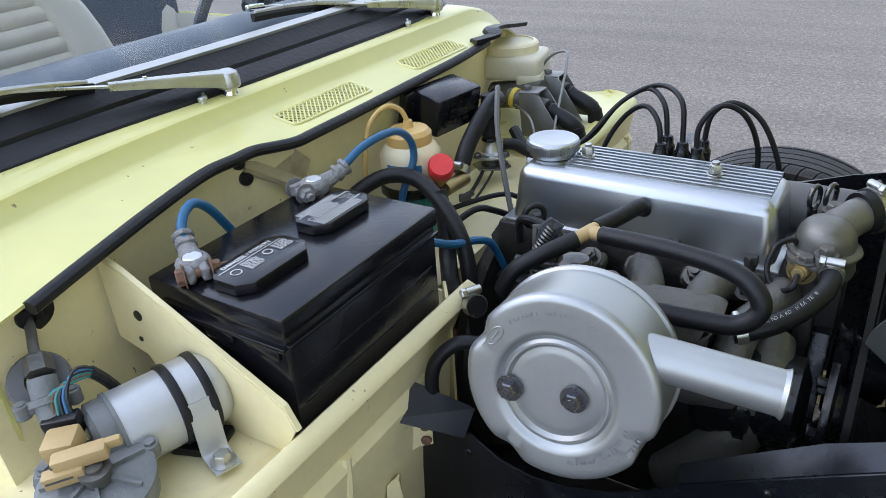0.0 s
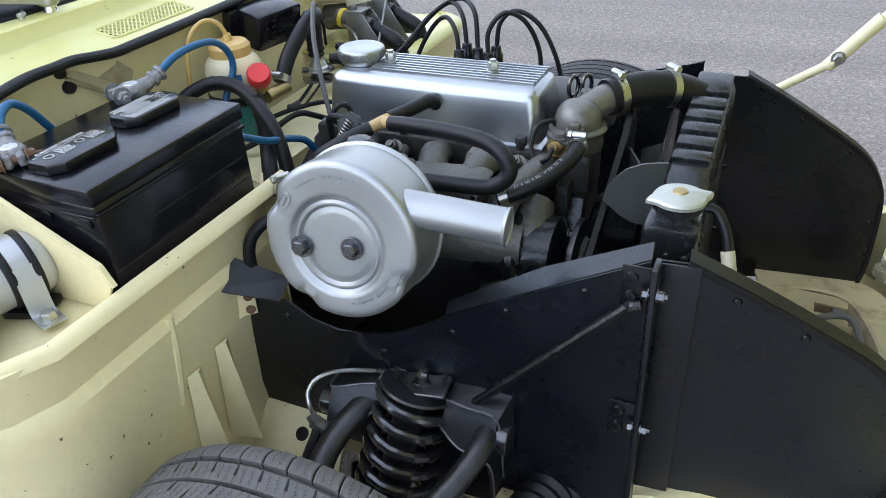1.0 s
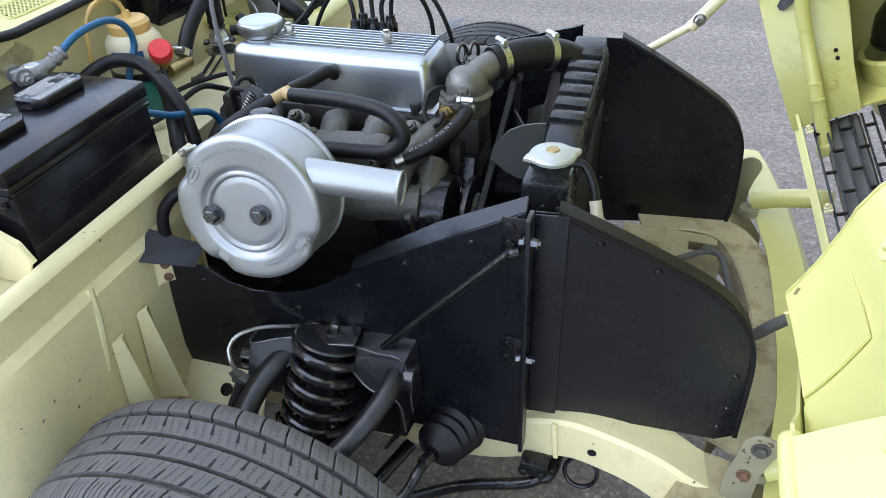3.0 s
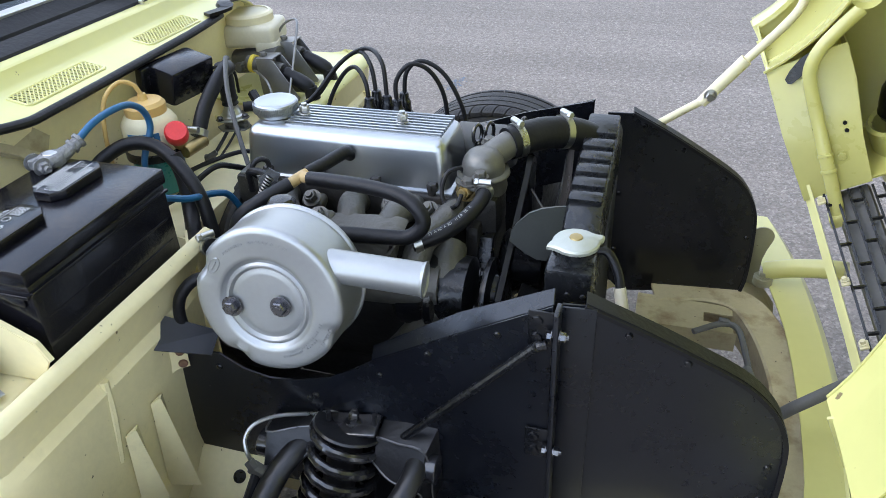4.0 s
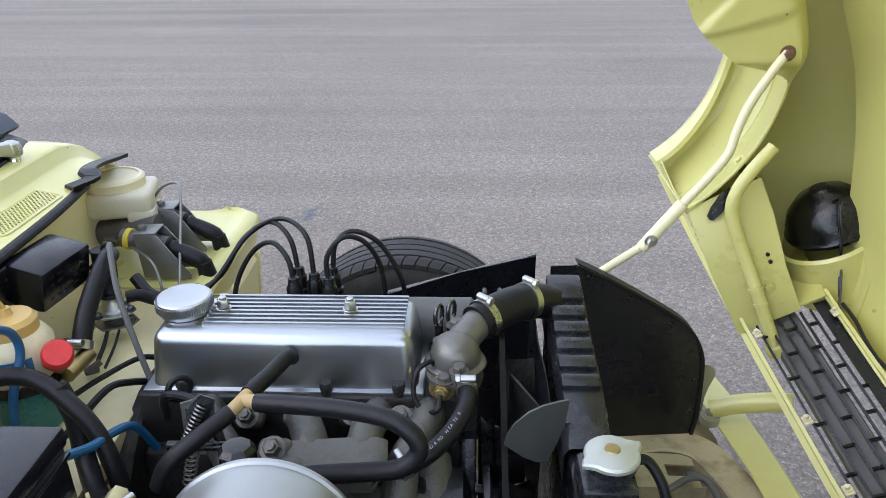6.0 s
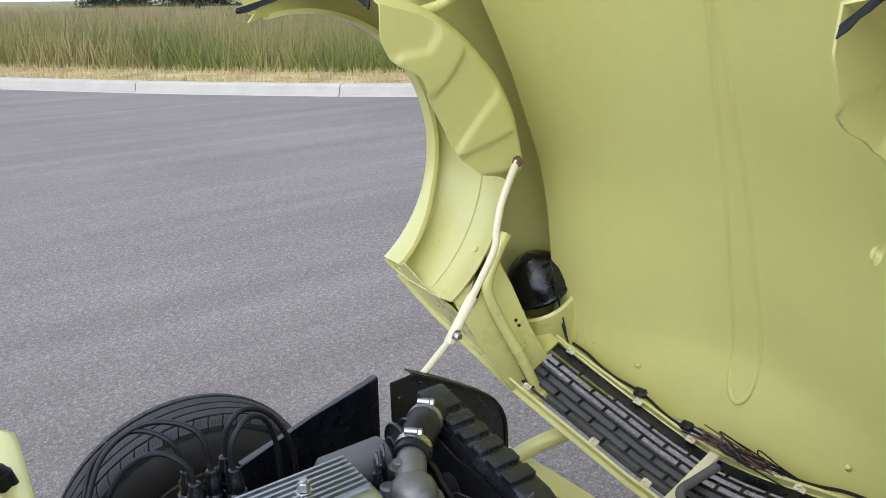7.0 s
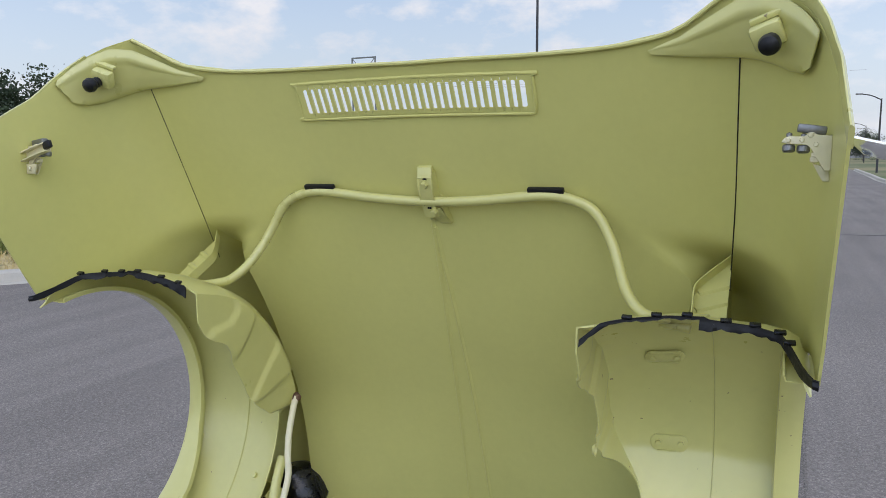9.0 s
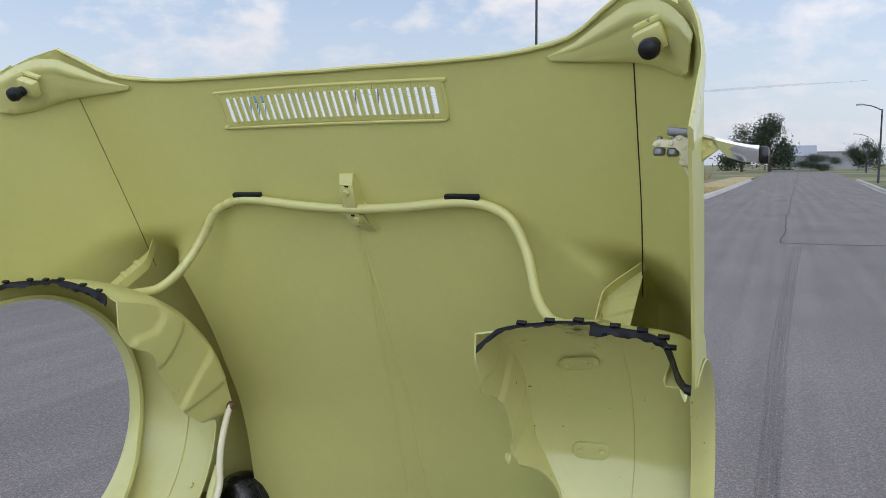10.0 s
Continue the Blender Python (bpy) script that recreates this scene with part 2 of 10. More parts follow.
def glass_material():
    m = bpy.data.materials.new("windscreen_glass")
    m.use_nodes = True
    n, l = m.node_tree.nodes, m.node_tree.links
    out = n["Material Output"]
    tr = n.new("ShaderNodeBsdfTransparent")
    tr.inputs["Color"].default_value = (0.97, 0.985, 0.98, 1)
    gl = n.new("ShaderNodeBsdfGlossy")
    gl.inputs["Roughness"].default_value = 0.02
    mx = n.new("ShaderNodeMixShader")
    mx.inputs["Fac"].default_value = 0.025
    l.new(tr.outputs[0], mx.inputs[1])
    l.new(gl.outputs[0], mx.inputs[2])
    l.new(mx.outputs[0], out.inputs["Surface"])
    return m


M_GLASS = glass_material()


# ---------------------------------------------------------------- builders
def B():
    return bmesh.new()


def V(*a):
    return Vector(a[0] if len(a) == 1 else a)


def finish(bm, name, mat, parent=None, label="", sharp=32, recalc=True):
    if recalc:
        bmesh.ops.recalc_face_normals(bm, faces=bm.faces)
    me = bpy.data.meshes.new(name)
    bm.to_mesh(me)
    bm.free()
    me.materials.append(mat)
    for p in me.polygons:
        p.use_smooth = True
    me.set_sharp_from_angle(angle=radians(sharp))
    ob = new(name, me)
    if parent is not None:
        ob.parent = parent
        ob.matrix_parent_inverse = parent.matrix_world.inverted()
    if label:
        ob["label"] = label
    return ob


def part(name, bm, mat, parent, label="", sharp=32):
    return finish(bm, name, mat, parent, label, sharp)


def thing(name, label, category, at=(0, 0, 0), group="", kind=""):
    e = new(name)
    e.empty_display_size = 0.05
    e.location = at
    e.matrix_world = Matrix.Translation(at)
    return tagged(e, label, category, group, kind)


def box(bm, c, s, rot=(0, 0, 0), bev=0.0, seg=2):
    """A bevelled box of full size s at c, turned by degrees."""
    m = pose(*c, *rot) @ Matrix.Diagonal((*s, 1))
    r = bmesh.ops.create_cube(bm, size=1, matrix=m)
    if bev:
        es = list({e for v in r["verts"] for e in v.link_edges})
        bmesh.ops.bevel(bm, geom=es, offset=bev, segments=seg, affect="EDGES", profile=0.5)
    return bm


def frame_of(axis):
    a = V(axis).normalized()
    h = V(0, 0, 1) if abs(a.z) < 0.9 else V(1, 0, 0)
    s = a.cross(h).normalized()
    return a, s, s.cross(a)


def lathe(bm, o, axis, prof, seg=28, start=0.0, turn=360.0):
    """Turns (radius, height) pairs about the axis through o."""
    a, s, t = frame_of(axis)
    o = V(o)
    closed = turn >= 359.9
    n = seg if closed else seg + 1
    rings = []
    for r, h in prof:
        if r < 1e-6:
            rings.append([bm.verts.new(o + a * h)])
        else:
            rings.append([bm.verts.new(o + a * h + (s * math.cos(q) + t * math.sin(q)) * r) for q in [radians(start + turn * k / seg) for k in range(n)]])
    for r0, r1 in zip(rings, rings[1:]):
        for k in range(seg):
            k1 = (k + 1) % n
            if len(r0) == 1 and len(r1) == 1:
                continue
            if len(r0) == 1:
                bm.faces.new((r0[0], r1[k], r1[k1]))
            elif len(r1) == 1:
                bm.faces.new((r0[k], r1[0], r0[k1]))
            else:
                bm.faces.new((r0[k], r1[k], r1[k1], r0[k1]))
    return bm


def cyl(bm, p0, p1, r0, r1=None, seg=20, rim=0.0):
    p0, p1 = V(p0), V(p1)
    r1 = r0 if r1 is None else r1
    h = (p1 - p0).length
    e = min(rim or 0.06 * min(r0, r1, h), 0.3 * h)
    return lathe(bm, p0, p1 - p0, [(0, 0), (r0 - e, 0), (r0, e), (r1, h - e), (r1 - e, h), (0, h)], seg)


def hexnut(bm, p, axis, r, h, washer=True):
    p, a = V(p), V(axis).normalized()
    if washer:
        cyl(bm, p, p + a * h * 0.18, r * 1.45, seg=18)
    lathe(bm, p + a * h * 0.15, a, [(0, 0), (r, 0), (r, h * 0.8), (r * 0.85, h), (0, h)], 6)
    return bm


def smooth_path(pts, sub=6):
    """Catmull-Rom through the points."""
    P = [V(p) for p in pts]
    if len(P) < 3:
        return P
    Q = [P[0] * 2 - P[1]] + P + [P[-1] * 2 - P[-2]]
    out = []
    for i in range(1, len(Q) - 2):
        a, b, c, d = Q[i - 1 : i + 3]
        for k in range(sub):
            t = k / sub
            out.append(0.5 * (2 * b + (c - a) * t + (2 * a - 5 * b + 4 * c - d) * t * t + (3 * b - a - 3 * c + d) * t**3))
    return out + [P[-1]]


def sweep(bm, pts, prof, closed_prof=True, sub=6, cap=True, up=None, radii=None):
    """Sweeps a flat profile of (side, up) pairs along a smooth path."""
    P = smooth_path(pts, sub) if sub > 1 else [V(p) for p in pts]
    T = [(P[min(i + 1, len(P) - 1)] - P[max(i - 1, 0)]).normalized() for i in range(len(P))]
    n = V(up) if up is not None else frame_of(T[0])[2]
    rings = []
    for i, (p, t) in enumerate(zip(P, T)):
        if up is not None:
            n = V(up)
        n = (n - t * n.dot(t)).normalized()
        s = t.cross(n)
        k = radii(i / (len(P) - 1)) if radii else 1.0
        rings.append([bm.verts.new(p + s * a * k + n * b * k) for a, b in prof])
    m = len(prof)
    for r0, r1 in zip(rings, rings[1:]):
        for k in range(m if closed_prof else m - 1):
            bm.faces.new((r0[k], r1[k], r1[(k + 1) % m], r0[(k + 1) % m]))
    if cap and closed_prof:
        bm.faces.new(rings[0])
        bm.faces.new(rings[-1][::-1])
    return bm


def ring(r, seg=12):
    return [(r * math.cos(2 * math.pi * k / seg), r * math.sin(2 * math.pi * k / seg)) for k in range(seg)]


def tube(bm, pts, r, seg=12, sub=6, radii=None):
    return sweep(bm, pts, ring(r, seg), sub=sub, radii=radii)


def plate(bm, poly, off, bev=0.0):
    """A flat polygon given thickness by the vector off."""
    a = [bm.verts.new(V(p)) for p in poly]
    b = [bm.verts.new(V(p) + V(off)) for p in poly]
    f = [bm.faces.new(a), bm.faces.new(b[::-1])]
    for k in range(len(a)):
        f.append(bm.faces.new((a[k], b[k], b[(k + 1) % len(a)], a[(k + 1) % len(a)])))
    if bev:
        es = list({e for q in f[:2] for e in q.edges})
        bmesh.ops.bevel(bm, geom=es, offset=bev, segments=2, affect="EDGES", profile=0.5)
    return bm


def sheet(bm, rows, thick, skip=None):
    """A grid of points given thickness along its normals; skip(i, j) leaves a face out."""
    tmp = bmesh.new()
    g = [[tmp.verts.new(V(p)) for p in r] for r in rows]
    for i in range(len(g) - 1):
        for j in range(len(g[0]) - 1):
            if not (skip and skip(i, j)):
                tmp.faces.new([g[i][j], g[i + 1][j], g[i + 1][j + 1], g[i][j + 1]])
    bmesh.ops.remove_doubles(tmp, verts=tmp.verts, dist=1e-5)
    bmesh.ops.recalc_face_normals(tmp, faces=tmp.faces)
    if thick:
        bmesh.ops.solidify(tmp, geom=list(tmp.faces), thickness=thick)
    bmesh.ops.delete(tmp, geom=[v for v in tmp.verts if not v.link_faces], context="VERTS")
    me = bpy.data.meshes.new("sheet")
    tmp.to_mesh(me)
    tmp.free()
    bm.from_mesh(me)
    bpy.data.meshes.remove(me)
    return bm


def lerp(table, x):
    """Straight-line lookup in a table of (x, value)."""
    if x <= table[0][0]:
        return table[0][1]
    for (a, p), (b, q) in zip(table, table[1:]):
        if x <= b:
            return p + (q - p) * (x - a) / (b - a)
    return table[-1][1]


def clamp_band(parent, c, axis, r, name="hose_clamp"):
    """A worm-drive clamp: slotted band and screw housing."""
    bm = B()
    a, s, t = frame_of(axis)
    c = V(c)
    lathe(bm, c - a * 0.006, a, [(r, 0), (r + 0.0016, 0), (r + 0.0016, 0.012), (r, 0.012)], 24)
    q = c + t * (r + 0.005)
    cyl(bm, q - s * 0.011, q + s * 0.008, 0.0055, seg=12)
    hexnut(bm, q + s * 0.008, s, 0.006, 0.006, False)
    band = part(name, bm, M_STEEL, parent, "slotted steel hose clamp")
    return band


# ---------------------------------------------------------------- ground and surroundings
def asphalt():
    m = bpy.data.materials.new("asphalt")
    m.use_nodes = True
    n, l = m.node_tree.nodes, m.node_tree.links
    b = n["Principled BSDF"]
    b.inputs["Roughness"].default_value = 0.85
    b.inputs["Specular IOR Level"].default_value = 0.25
    co = n.new("ShaderNodeTexCoord")
    vor = n.new("ShaderNodeTexVoronoi")
    vor.inputs["Scale"].default_value = 150
    l.new(co.outputs["Object"], vor.inputs["Vector"])
    broad = n.new("ShaderNodeTexNoise")
    broad.inputs["Scale"].default_value, broad.inputs["Detail"].default_value = 0.5, 6
    l.new(co.outputs["Object"], broad.inputs["Vector"])
    streak = n.new("ShaderNodeTexNoise")
    mp = n.new("ShaderNodeMapping")
    mp.inputs["Scale"].default_value = (0.25, 2.2, 1)
    l.new(co.outputs["Object"], mp.inputs["Vector"])
    l.new(mp.outputs["Vector"], streak.inputs["Vector"])
    streak.inputs["Scale"].default_value, streak.inputs["Detail"].default_value = 1.0, 5
    grain = n.new("ShaderNodeValToRGB")
    e = grain.color_ramp.elements
    e[0].position, e[0].color = 0.0, (0.152, 0.134, 0.117, 1)
    e[1].position, e[1].color = 1.0, (0.375, 0.333, 0.29, 1)
    for at_, tone in ((0.4, 0.192), (0.66, 0.228), (0.84, 0.28)):
        mid = grain.color_ramp.elements.new(at_)
        mid.color = (tone * 1.03, tone * 0.897, tone * 0.775, 1)
    l.new(vor.outputs["Color"], grain.inputs["Fac"])
    s = n.new("ShaderNodeMath")
    s.operation = "ADD"
    l.new(broad.outputs["Fac"], s.inputs[0])
    l.new(streak.outputs["Fac"], s.inputs[1])
    r = n.new("ShaderNodeMapRange")
    r.inputs["From Min"].default_value, r.inputs["From Max"].default_value = 0.7, 1.3
    r.inputs["To Min"].default_value, r.inputs["To Max"].default_value = 0.88, 1.12
    l.new(s.outputs[0], r.inputs["Value"])
    # long faint tyre-worn bands along the road, and hand-sized mottling
    band = n.new("ShaderNodeTexNoise")
    mb = n.new("ShaderNodeMapping")
    mb.inputs["Scale"].default_value = (0.035, 3.4, 1)
    mb.inputs["Rotation"].default_value = (0, 0, radians(-1.5))
    l.new(co.outputs["Object"], mb.inputs["Vector"])
    l.new(mb.outputs["Vector"], band.inputs["Vector"])
    band.inputs["Scale"].default_value, band.inputs["Detail"].default_value = 1.0, 3
    br = n.new("ShaderNodeMapRange")
    br.inputs["From Min"].default_value, br.inputs["From Max"].default_value = 0.3, 0.7
    br.inputs["To Min"].default_value, br.inputs["To Max"].default_value = 0.90, 1.10
    l.new(band.outputs["Fac"], br.inputs["Value"])
    mott = n.new("ShaderNodeTexNoise")
    mott.inputs["Scale"].default_value, mott.inputs["Detail"].default_value = 45, 4
    l.new(co.outputs["Object"], mott.inputs["Vector"])
    mr = n.new("ShaderNodeMapRange")
    mr.inputs["From Min"].default_value, mr.inputs["From Max"].default_value = 0.3, 0.7
    mr.inputs["To Min"].default_value, mr.inputs["To Max"].default_value = 0.82, 1.18
    l.new(mott.outputs["Fac"], mr.inputs["Value"])
    m1 = n.new("ShaderNodeMath")
    m1.operation = "MULTIPLY"
    l.new(br.outputs["Result"], m1.inputs[0])
    l.new(mr.outputs["Result"], m1.inputs[1])
    m2 = n.new("ShaderNodeMath")
    m2.operation = "MULTIPLY"
    l.new(m1.outputs[0], m2.inputs[0])
    l.new(r.outputs["Result"], m2.inputs[1])
    hsv = n.new("ShaderNodeHueSaturation")
    l.new(grain.outputs["Color"], hsv.inputs["Color"])
    l.new(m2.outputs[0], hsv.inputs["Value"])
    l.new(hsv.outputs["Color"], b.inputs["Base Color"])
    bp = n.new("ShaderNodeBump")
    bp.inputs["Strength"].default_value, bp.inputs["Distance"].default_value = 0.6, 0.004
    l.new(vor.outputs["Distance"], bp.inputs["Height"])
    l.new(bp.outputs["Normal"], b.inputs["Normal"])
    return m


M_ASPHALT = asphalt()
M_FIELD = material("dry_meadow_soil", (0.24, 0.20, 0.09), 0.95, var=0.3, scale=0.15, bump=0.5, bump_scale=2.0, dark=(0.10, 0.13, 0.04), dark_scale=0.06, dark_at=(0.45, 0.6))
M_CONCRETE = material("pale_kerb_concrete", (0.47, 0.43, 0.36), 0.85, var=0.12, scale=3, bump=0.2, bump_scale=60, rnd=0.07)

bm = B()
plate(bm, [(-900, -900, -0.12), (900, -900, -0.12), (900, 900, -0.12), (-900, 900, -0.12)], (0, 0, 0.10))
tagged(finish(bm, "ground", M_FIELD), "dry meadow ground with yellow and green patches", "ground", kind="structure")
KERB_L = [(-60, 62), (-30, 42), (-12, 27), (-4, 19), (1.75, 11.85), (3.4, 9.95), (4.9, 8.45), (6.9, 6.85), (9.7, 5.2), (14, 3.9), (22, 2.9), (37, 2.1), (70, 1.5), (104, 1.05), (150, 0.6)]
KERB_R = [(150, -9.4), (104, -8.0), (60, -6.4), (42, -5.8), (20, -6.6), (10, -9), (2, -14), (-12, -22), (-60, -40)]


def smooth2(p, sub=5):
    return [(q.x, q.y) for q in smooth_path([(a, b, 0) for a, b in p], sub)]


KL, KR = smooth2(KERB_L), smooth2(KERB_R)
bm = B()
plate(bm, [(x, y, -0.015) for x, y in KL] + [(x, y, -0.015) for x, y in KR], (0, 0, 0.015))
tagged(finish(bm, "road", M_ASPHALT), "grey worn asphalt road with pale aggregate", "road", kind="structure")


def kerb(line, side, name):
    """Concrete kerb: a low gutter lip and a raised back, in cast lengths of three metres."""
    top = thing(name, "pale concrete kerb with joints beside the asphalt", "kerb", (line[0][0], line[0][1], 0), kind="structure")
    P = [V(x, y, 0) for x, y in line]
    length, run, cut, seg = 0.0, [P[0]], 0, 3.0
    walked = []
    for a, b in zip(P, P[1:]):
        d = (b - a).length
        steps = max(1, int(d / 0.75))
        for k in range(steps):
            walked.append(a.lerp(b, k / steps))
    walked.append(P[-1])
    near = [p for p in walked if p.length < 75]
    prof = [(0.0, -0.01), (0.02, 0.012), (0.10, 0.02), (0.13, 0.125), (0.16, 0.15), (0.30, 0.155), (0.31, -0.01)]
    prof = [(side * a, b) for a, b in prof]
    i = 0
    while i < len(near) - 1:
        j, d = i, 0.0
        while j < len(near) - 1 and d < seg:
            d += (near[j + 1] - near[j]).length
            j += 1
        bm = B()
        run = near[i : j + 1]
        t0, t1 = (run[1] - run[0]).normalized(), (run[-1] - run[-2]).normalized()
        run = [run[0] + t0 * 0.008] + run[1:-1] + [run[-1] - t1 * 0.008]
        sweep(bm, run, prof, sub=1, up=(0, 0, 1))
        part("kerbstone", bm, M_CONCRETE, top)
        i = j
    return top


kerb(KL, -1, "kerb_1")
kerb(KR, -1, "kerb_2")


# ---------------------------------------------------------------- bonnet, tilted open
def BN(u, y, w):
    """Bonnet coordinates (u: nose to rear edge, w: outward from the hinge) to the world, tilted open."""
    return V(0.62 - 0.469 * u + 0.883 * w, y, 0.31 + 0.883 * u + 0.469 * w)


HALF = [(-0.035, 0.02), (-0.02, 0.08), (0.0, 0.145), (0.034, 0.23), (0.07, 0.31), (0.116, 0.40), (0.16, 0.465), (0.2, 0.52), (0.26, 0.60), (0.32, 0.66), (0.385, 0.703), (0.45, 0.710), (0.6, 0.716), (0.9, 0.726), (1.07, 0.734), (1.5, 0.738)]
HALF_TOP = [(-0.035, 0.40), (0.0, 0.50), (0.034, 0.575), (0.07, 0.625), (0.116, 0.66), (0.2, 0.685), (0.32, 0.70), (0.385, 0.705), (0.45, 0.710), (0.6, 0.716), (0.9, 0.726), (1.07, 0.734), (1.5, 0.738)]
CROWN = [(0.44, 0), (0.455, 0.022), (0.47, 0.048), (0.485, 0.076), (0.50, 0.105), (0.515, 0.13), (0.53, 0.152), (0.545, 0.17), (0.56, 0.185), (0.605, 0.21)]
CREASE = [(0.05, 0.462), (0.156, 0.482), (0.27, 0.49), (0.5, 0.494), (0.6, 0.50), (0.7, 0.505), (0.81, 0.521), (0.87, 0.534), (1.0, 0.545)]
TOPW = [(-0.035, 0.285), (-0.02, 0.33), (0.0, 0.375), (0.03, 0.415), (0.07, 0.445), (0.2, 0.478), (0.5, 0.528), (0.8, 0.563), (1.05, 0.585), (1.3, 0.593), (1.5, 0.598)]
ARCH_U, ARCH_W, ARCH_R = 0.725, 0.08, 0.322


def low_w(u):
    if u < 0.118:
        return 0.285
    if u < 0.41:
        return 0.125
    if u < 1.045:
        return max(0.135, ARCH_W + math.sqrt(max(0, ARCH_R**2 - (u - ARCH_U) ** 2)))
    return 0.136


TOP_Y = [0, 0.04, 0.08, 0.16, 0.2505, 0.30, 0.34, 0.37, 0.40, 0.42, 0.44, 0.455, 0.47, 0.485, 0.50, 0.515, 0.53, 0.545, 0.56, 0.58, 0.605, 0.612]
CORNER = [(0.64, 0.016), (0.665, 0.034), (0.69, 0.066), (0.71, 0.104), (0.724, 0.15), (0.732, 0.2)]
REAR = [(0, 1.352), (0.25, 1.356), (0.40, 1.365), (0.508, 1.388), (0.57, 1.43), (0.61, 1.458), (0.66, 1.462), (0.72, 1.445)]


def soft_top(U):
    """Crown height of the bonnet, eased over a hand's width."""
    h = 0.05 + 0.05 * max(0.0, min(1.0, (0.4 - U) / 0.3))
    return sum(lerp(TOPW, U + d * h) for d in (-1, -0.66, -0.33, 0.0, 0.33, 0.66, 1)) / 7


def nose_drop(U, y):
    """The nose is crowned more across than the rest of the bonnet."""
    table = [(-0.035, 0.3), (0.0, 0.62), (0.05, 0.88), (0.12, 0.85), (0.25, 0.42), (0.42, 0)]
    return sum(lerp(table, U + d * 0.09) for d in (-1, -0.66, -0.33, 0, 0.33, 0.66, 1)) / 7 * 0.08 * min(1.0, abs(y) / 0.36) ** 1.5


def skin_point(U, k):
    """Point k of the half cross-section at station U: (u, y, w)."""
    Y, wt, wl = lerp(HALF_TOP, U), soft_top(U), low_w(U)
    rise = lerp([(-0.01, 0), (0.05, 0.6), (0.12, 1), (0.75, 1), (0.93, 0.25), (1.0, 0)], U)
    f = Y / 0.735
    high = wt - wl
    if k < len(TOP_Y):
        # columns slide across so that the 0.44 column lies in the crease
        at = 0.44 + (lerp(CREASE, U) / f - 0.44) * min(1, rise * 4) * lerp([(0.9, 1), (1.05, 0)], U)
        ty = TOP_Y[k] * at / 0.44 if TOP_Y[k] <= 0.44 else at + (TOP_Y[k] - 0.44) * (0.612 - at) / 0.172
        y = ty * f
        w = wt - 0.05 * (ty / 0.61) ** 2 * min(1, (wt - lerp([(0, 0.285), (0.3, 0.125)], U)) / 0.2)
        w += lerp(CROWN, TOP_Y[k]) * rise - nose_drop(U, y)
        ur = lerp(REAR, TOP_Y[k])
    elif k < len(TOP_Y) + len(CORNER):
        cy, drop = CORNER[k - len(TOP_Y)]
        y = cy * f
        w = wt - 0.05 * min(1, high / 0.2) - drop * min(1, (high - 0.05) / 0.27 if high > 0.05 else 0)
        w += lerp(CROWN, 0.64) * rise * max(0, 1 - drop / 0.16) - nose_drop(U, y) * min(1, high / 0.3)
        ur = lerp([(0, 1.458), (0.05, 1.452), (0.104, 1.438), (0.2, 1.412)], drop)
    else:
        q = (k - len(TOP_Y) - len(CORNER) + 1) / 5
        top = wt - 0.05 * min(1, high / 0.2) - 0.2 * min(1, (high - 0.05) / 0.27 if high > 0.05 else 0)
        y = (Y + (lerp(HALF, U) - Y) * q) * (1 + 0.006 * q)
        w = top + (wl - top) * q
        ur = 1.412 - 0.012 * q
    u = U if U <= 1.05 else 1.05 + (U - 1.05) / 0.41 * (ur - 1.05)
    return u, y, w


NK = len(TOP_Y) + len(CORNER) + 5
US = [-0.035, -0.028, -0.02, -0.01, 0.0, 0.015, 0.034, 0.05, 0.07, 0.095, 0.117, 0.119, 0.14, 0.16, 0.18, 0.2, 0.23, 0.26, 0.29, 0.32, 0.35, 0.385, 0.404, 0.412] + [0.43 + 0.03 * k for k in range(20)] + [1.02, 1.038, 1.05, 1.12, 1.19, 1.256, 1.308, 1.37, 1.42, 1.45, 1.46]


# inner wing pressings: columns of the arch roof, free edge of the wall (angle, radius), raised panels (u, w)
LINER_Y = [0.728, 0.722, 0.715, 0.70, 0.67, 0.63, 0.5895, 0.5865, 0.585, 0.56, 0.53, 0.50, 0.475, 0.455, 0.44, 0.43]
FREE_FAR = [(20, 0.338), (24, 0.322), (28, 0.262), (32, 0.239), (37, 0.227), (46, 0.224), (52, 0.215), (60.5, 0.186), (75, 0.172), (93, 0.165), (106, 0.18), (115, 0.215), (123, 0.25), (128, 0.30)]
FREE_NEAR = [(20, 0.335), (26, 0.318), (30, 0.268), (34, 0.24), (38, 0.231), (44, 0.222), (61, 0.226), (75, 0.216), (89, 0.208), (107, 0.207), (118, 0.245), (130, 0.29), (138, 0.31)]
PRESS_A = [(0.955, 0.328), (0.913, 0.318), (0.902, 0.282), (0.924, 0.232), (0.918, 0.214), (0.892, 0.226), (0.862, 0.246), (0.832, 0.248), (0.822, 0.262), (0.834, 0.305), (0.852, 0.345), (0.884, 0.38), (0.95, 0.36)]
PRESS_B = [(0.772, 0.415), (0.742, 0.382), (0.728, 0.33), (0.704, 0.262), (0.692, 0.250), (0.682, 0.262), (0.667, 0.323), (0.655, 0.375), (0.652, 0.43), (0.70, 0.44)]


def liner_th(y, q, end):
    """Angle round the arch: the rear edge dips towards the wing's outer skin."""
    a = lerp([(0.43, 28), (0.65, 27.5), (0.69, 23), (0.705, 18), (0.72, 10), (0.73, 7)], y)
    return a + (end - a) * q


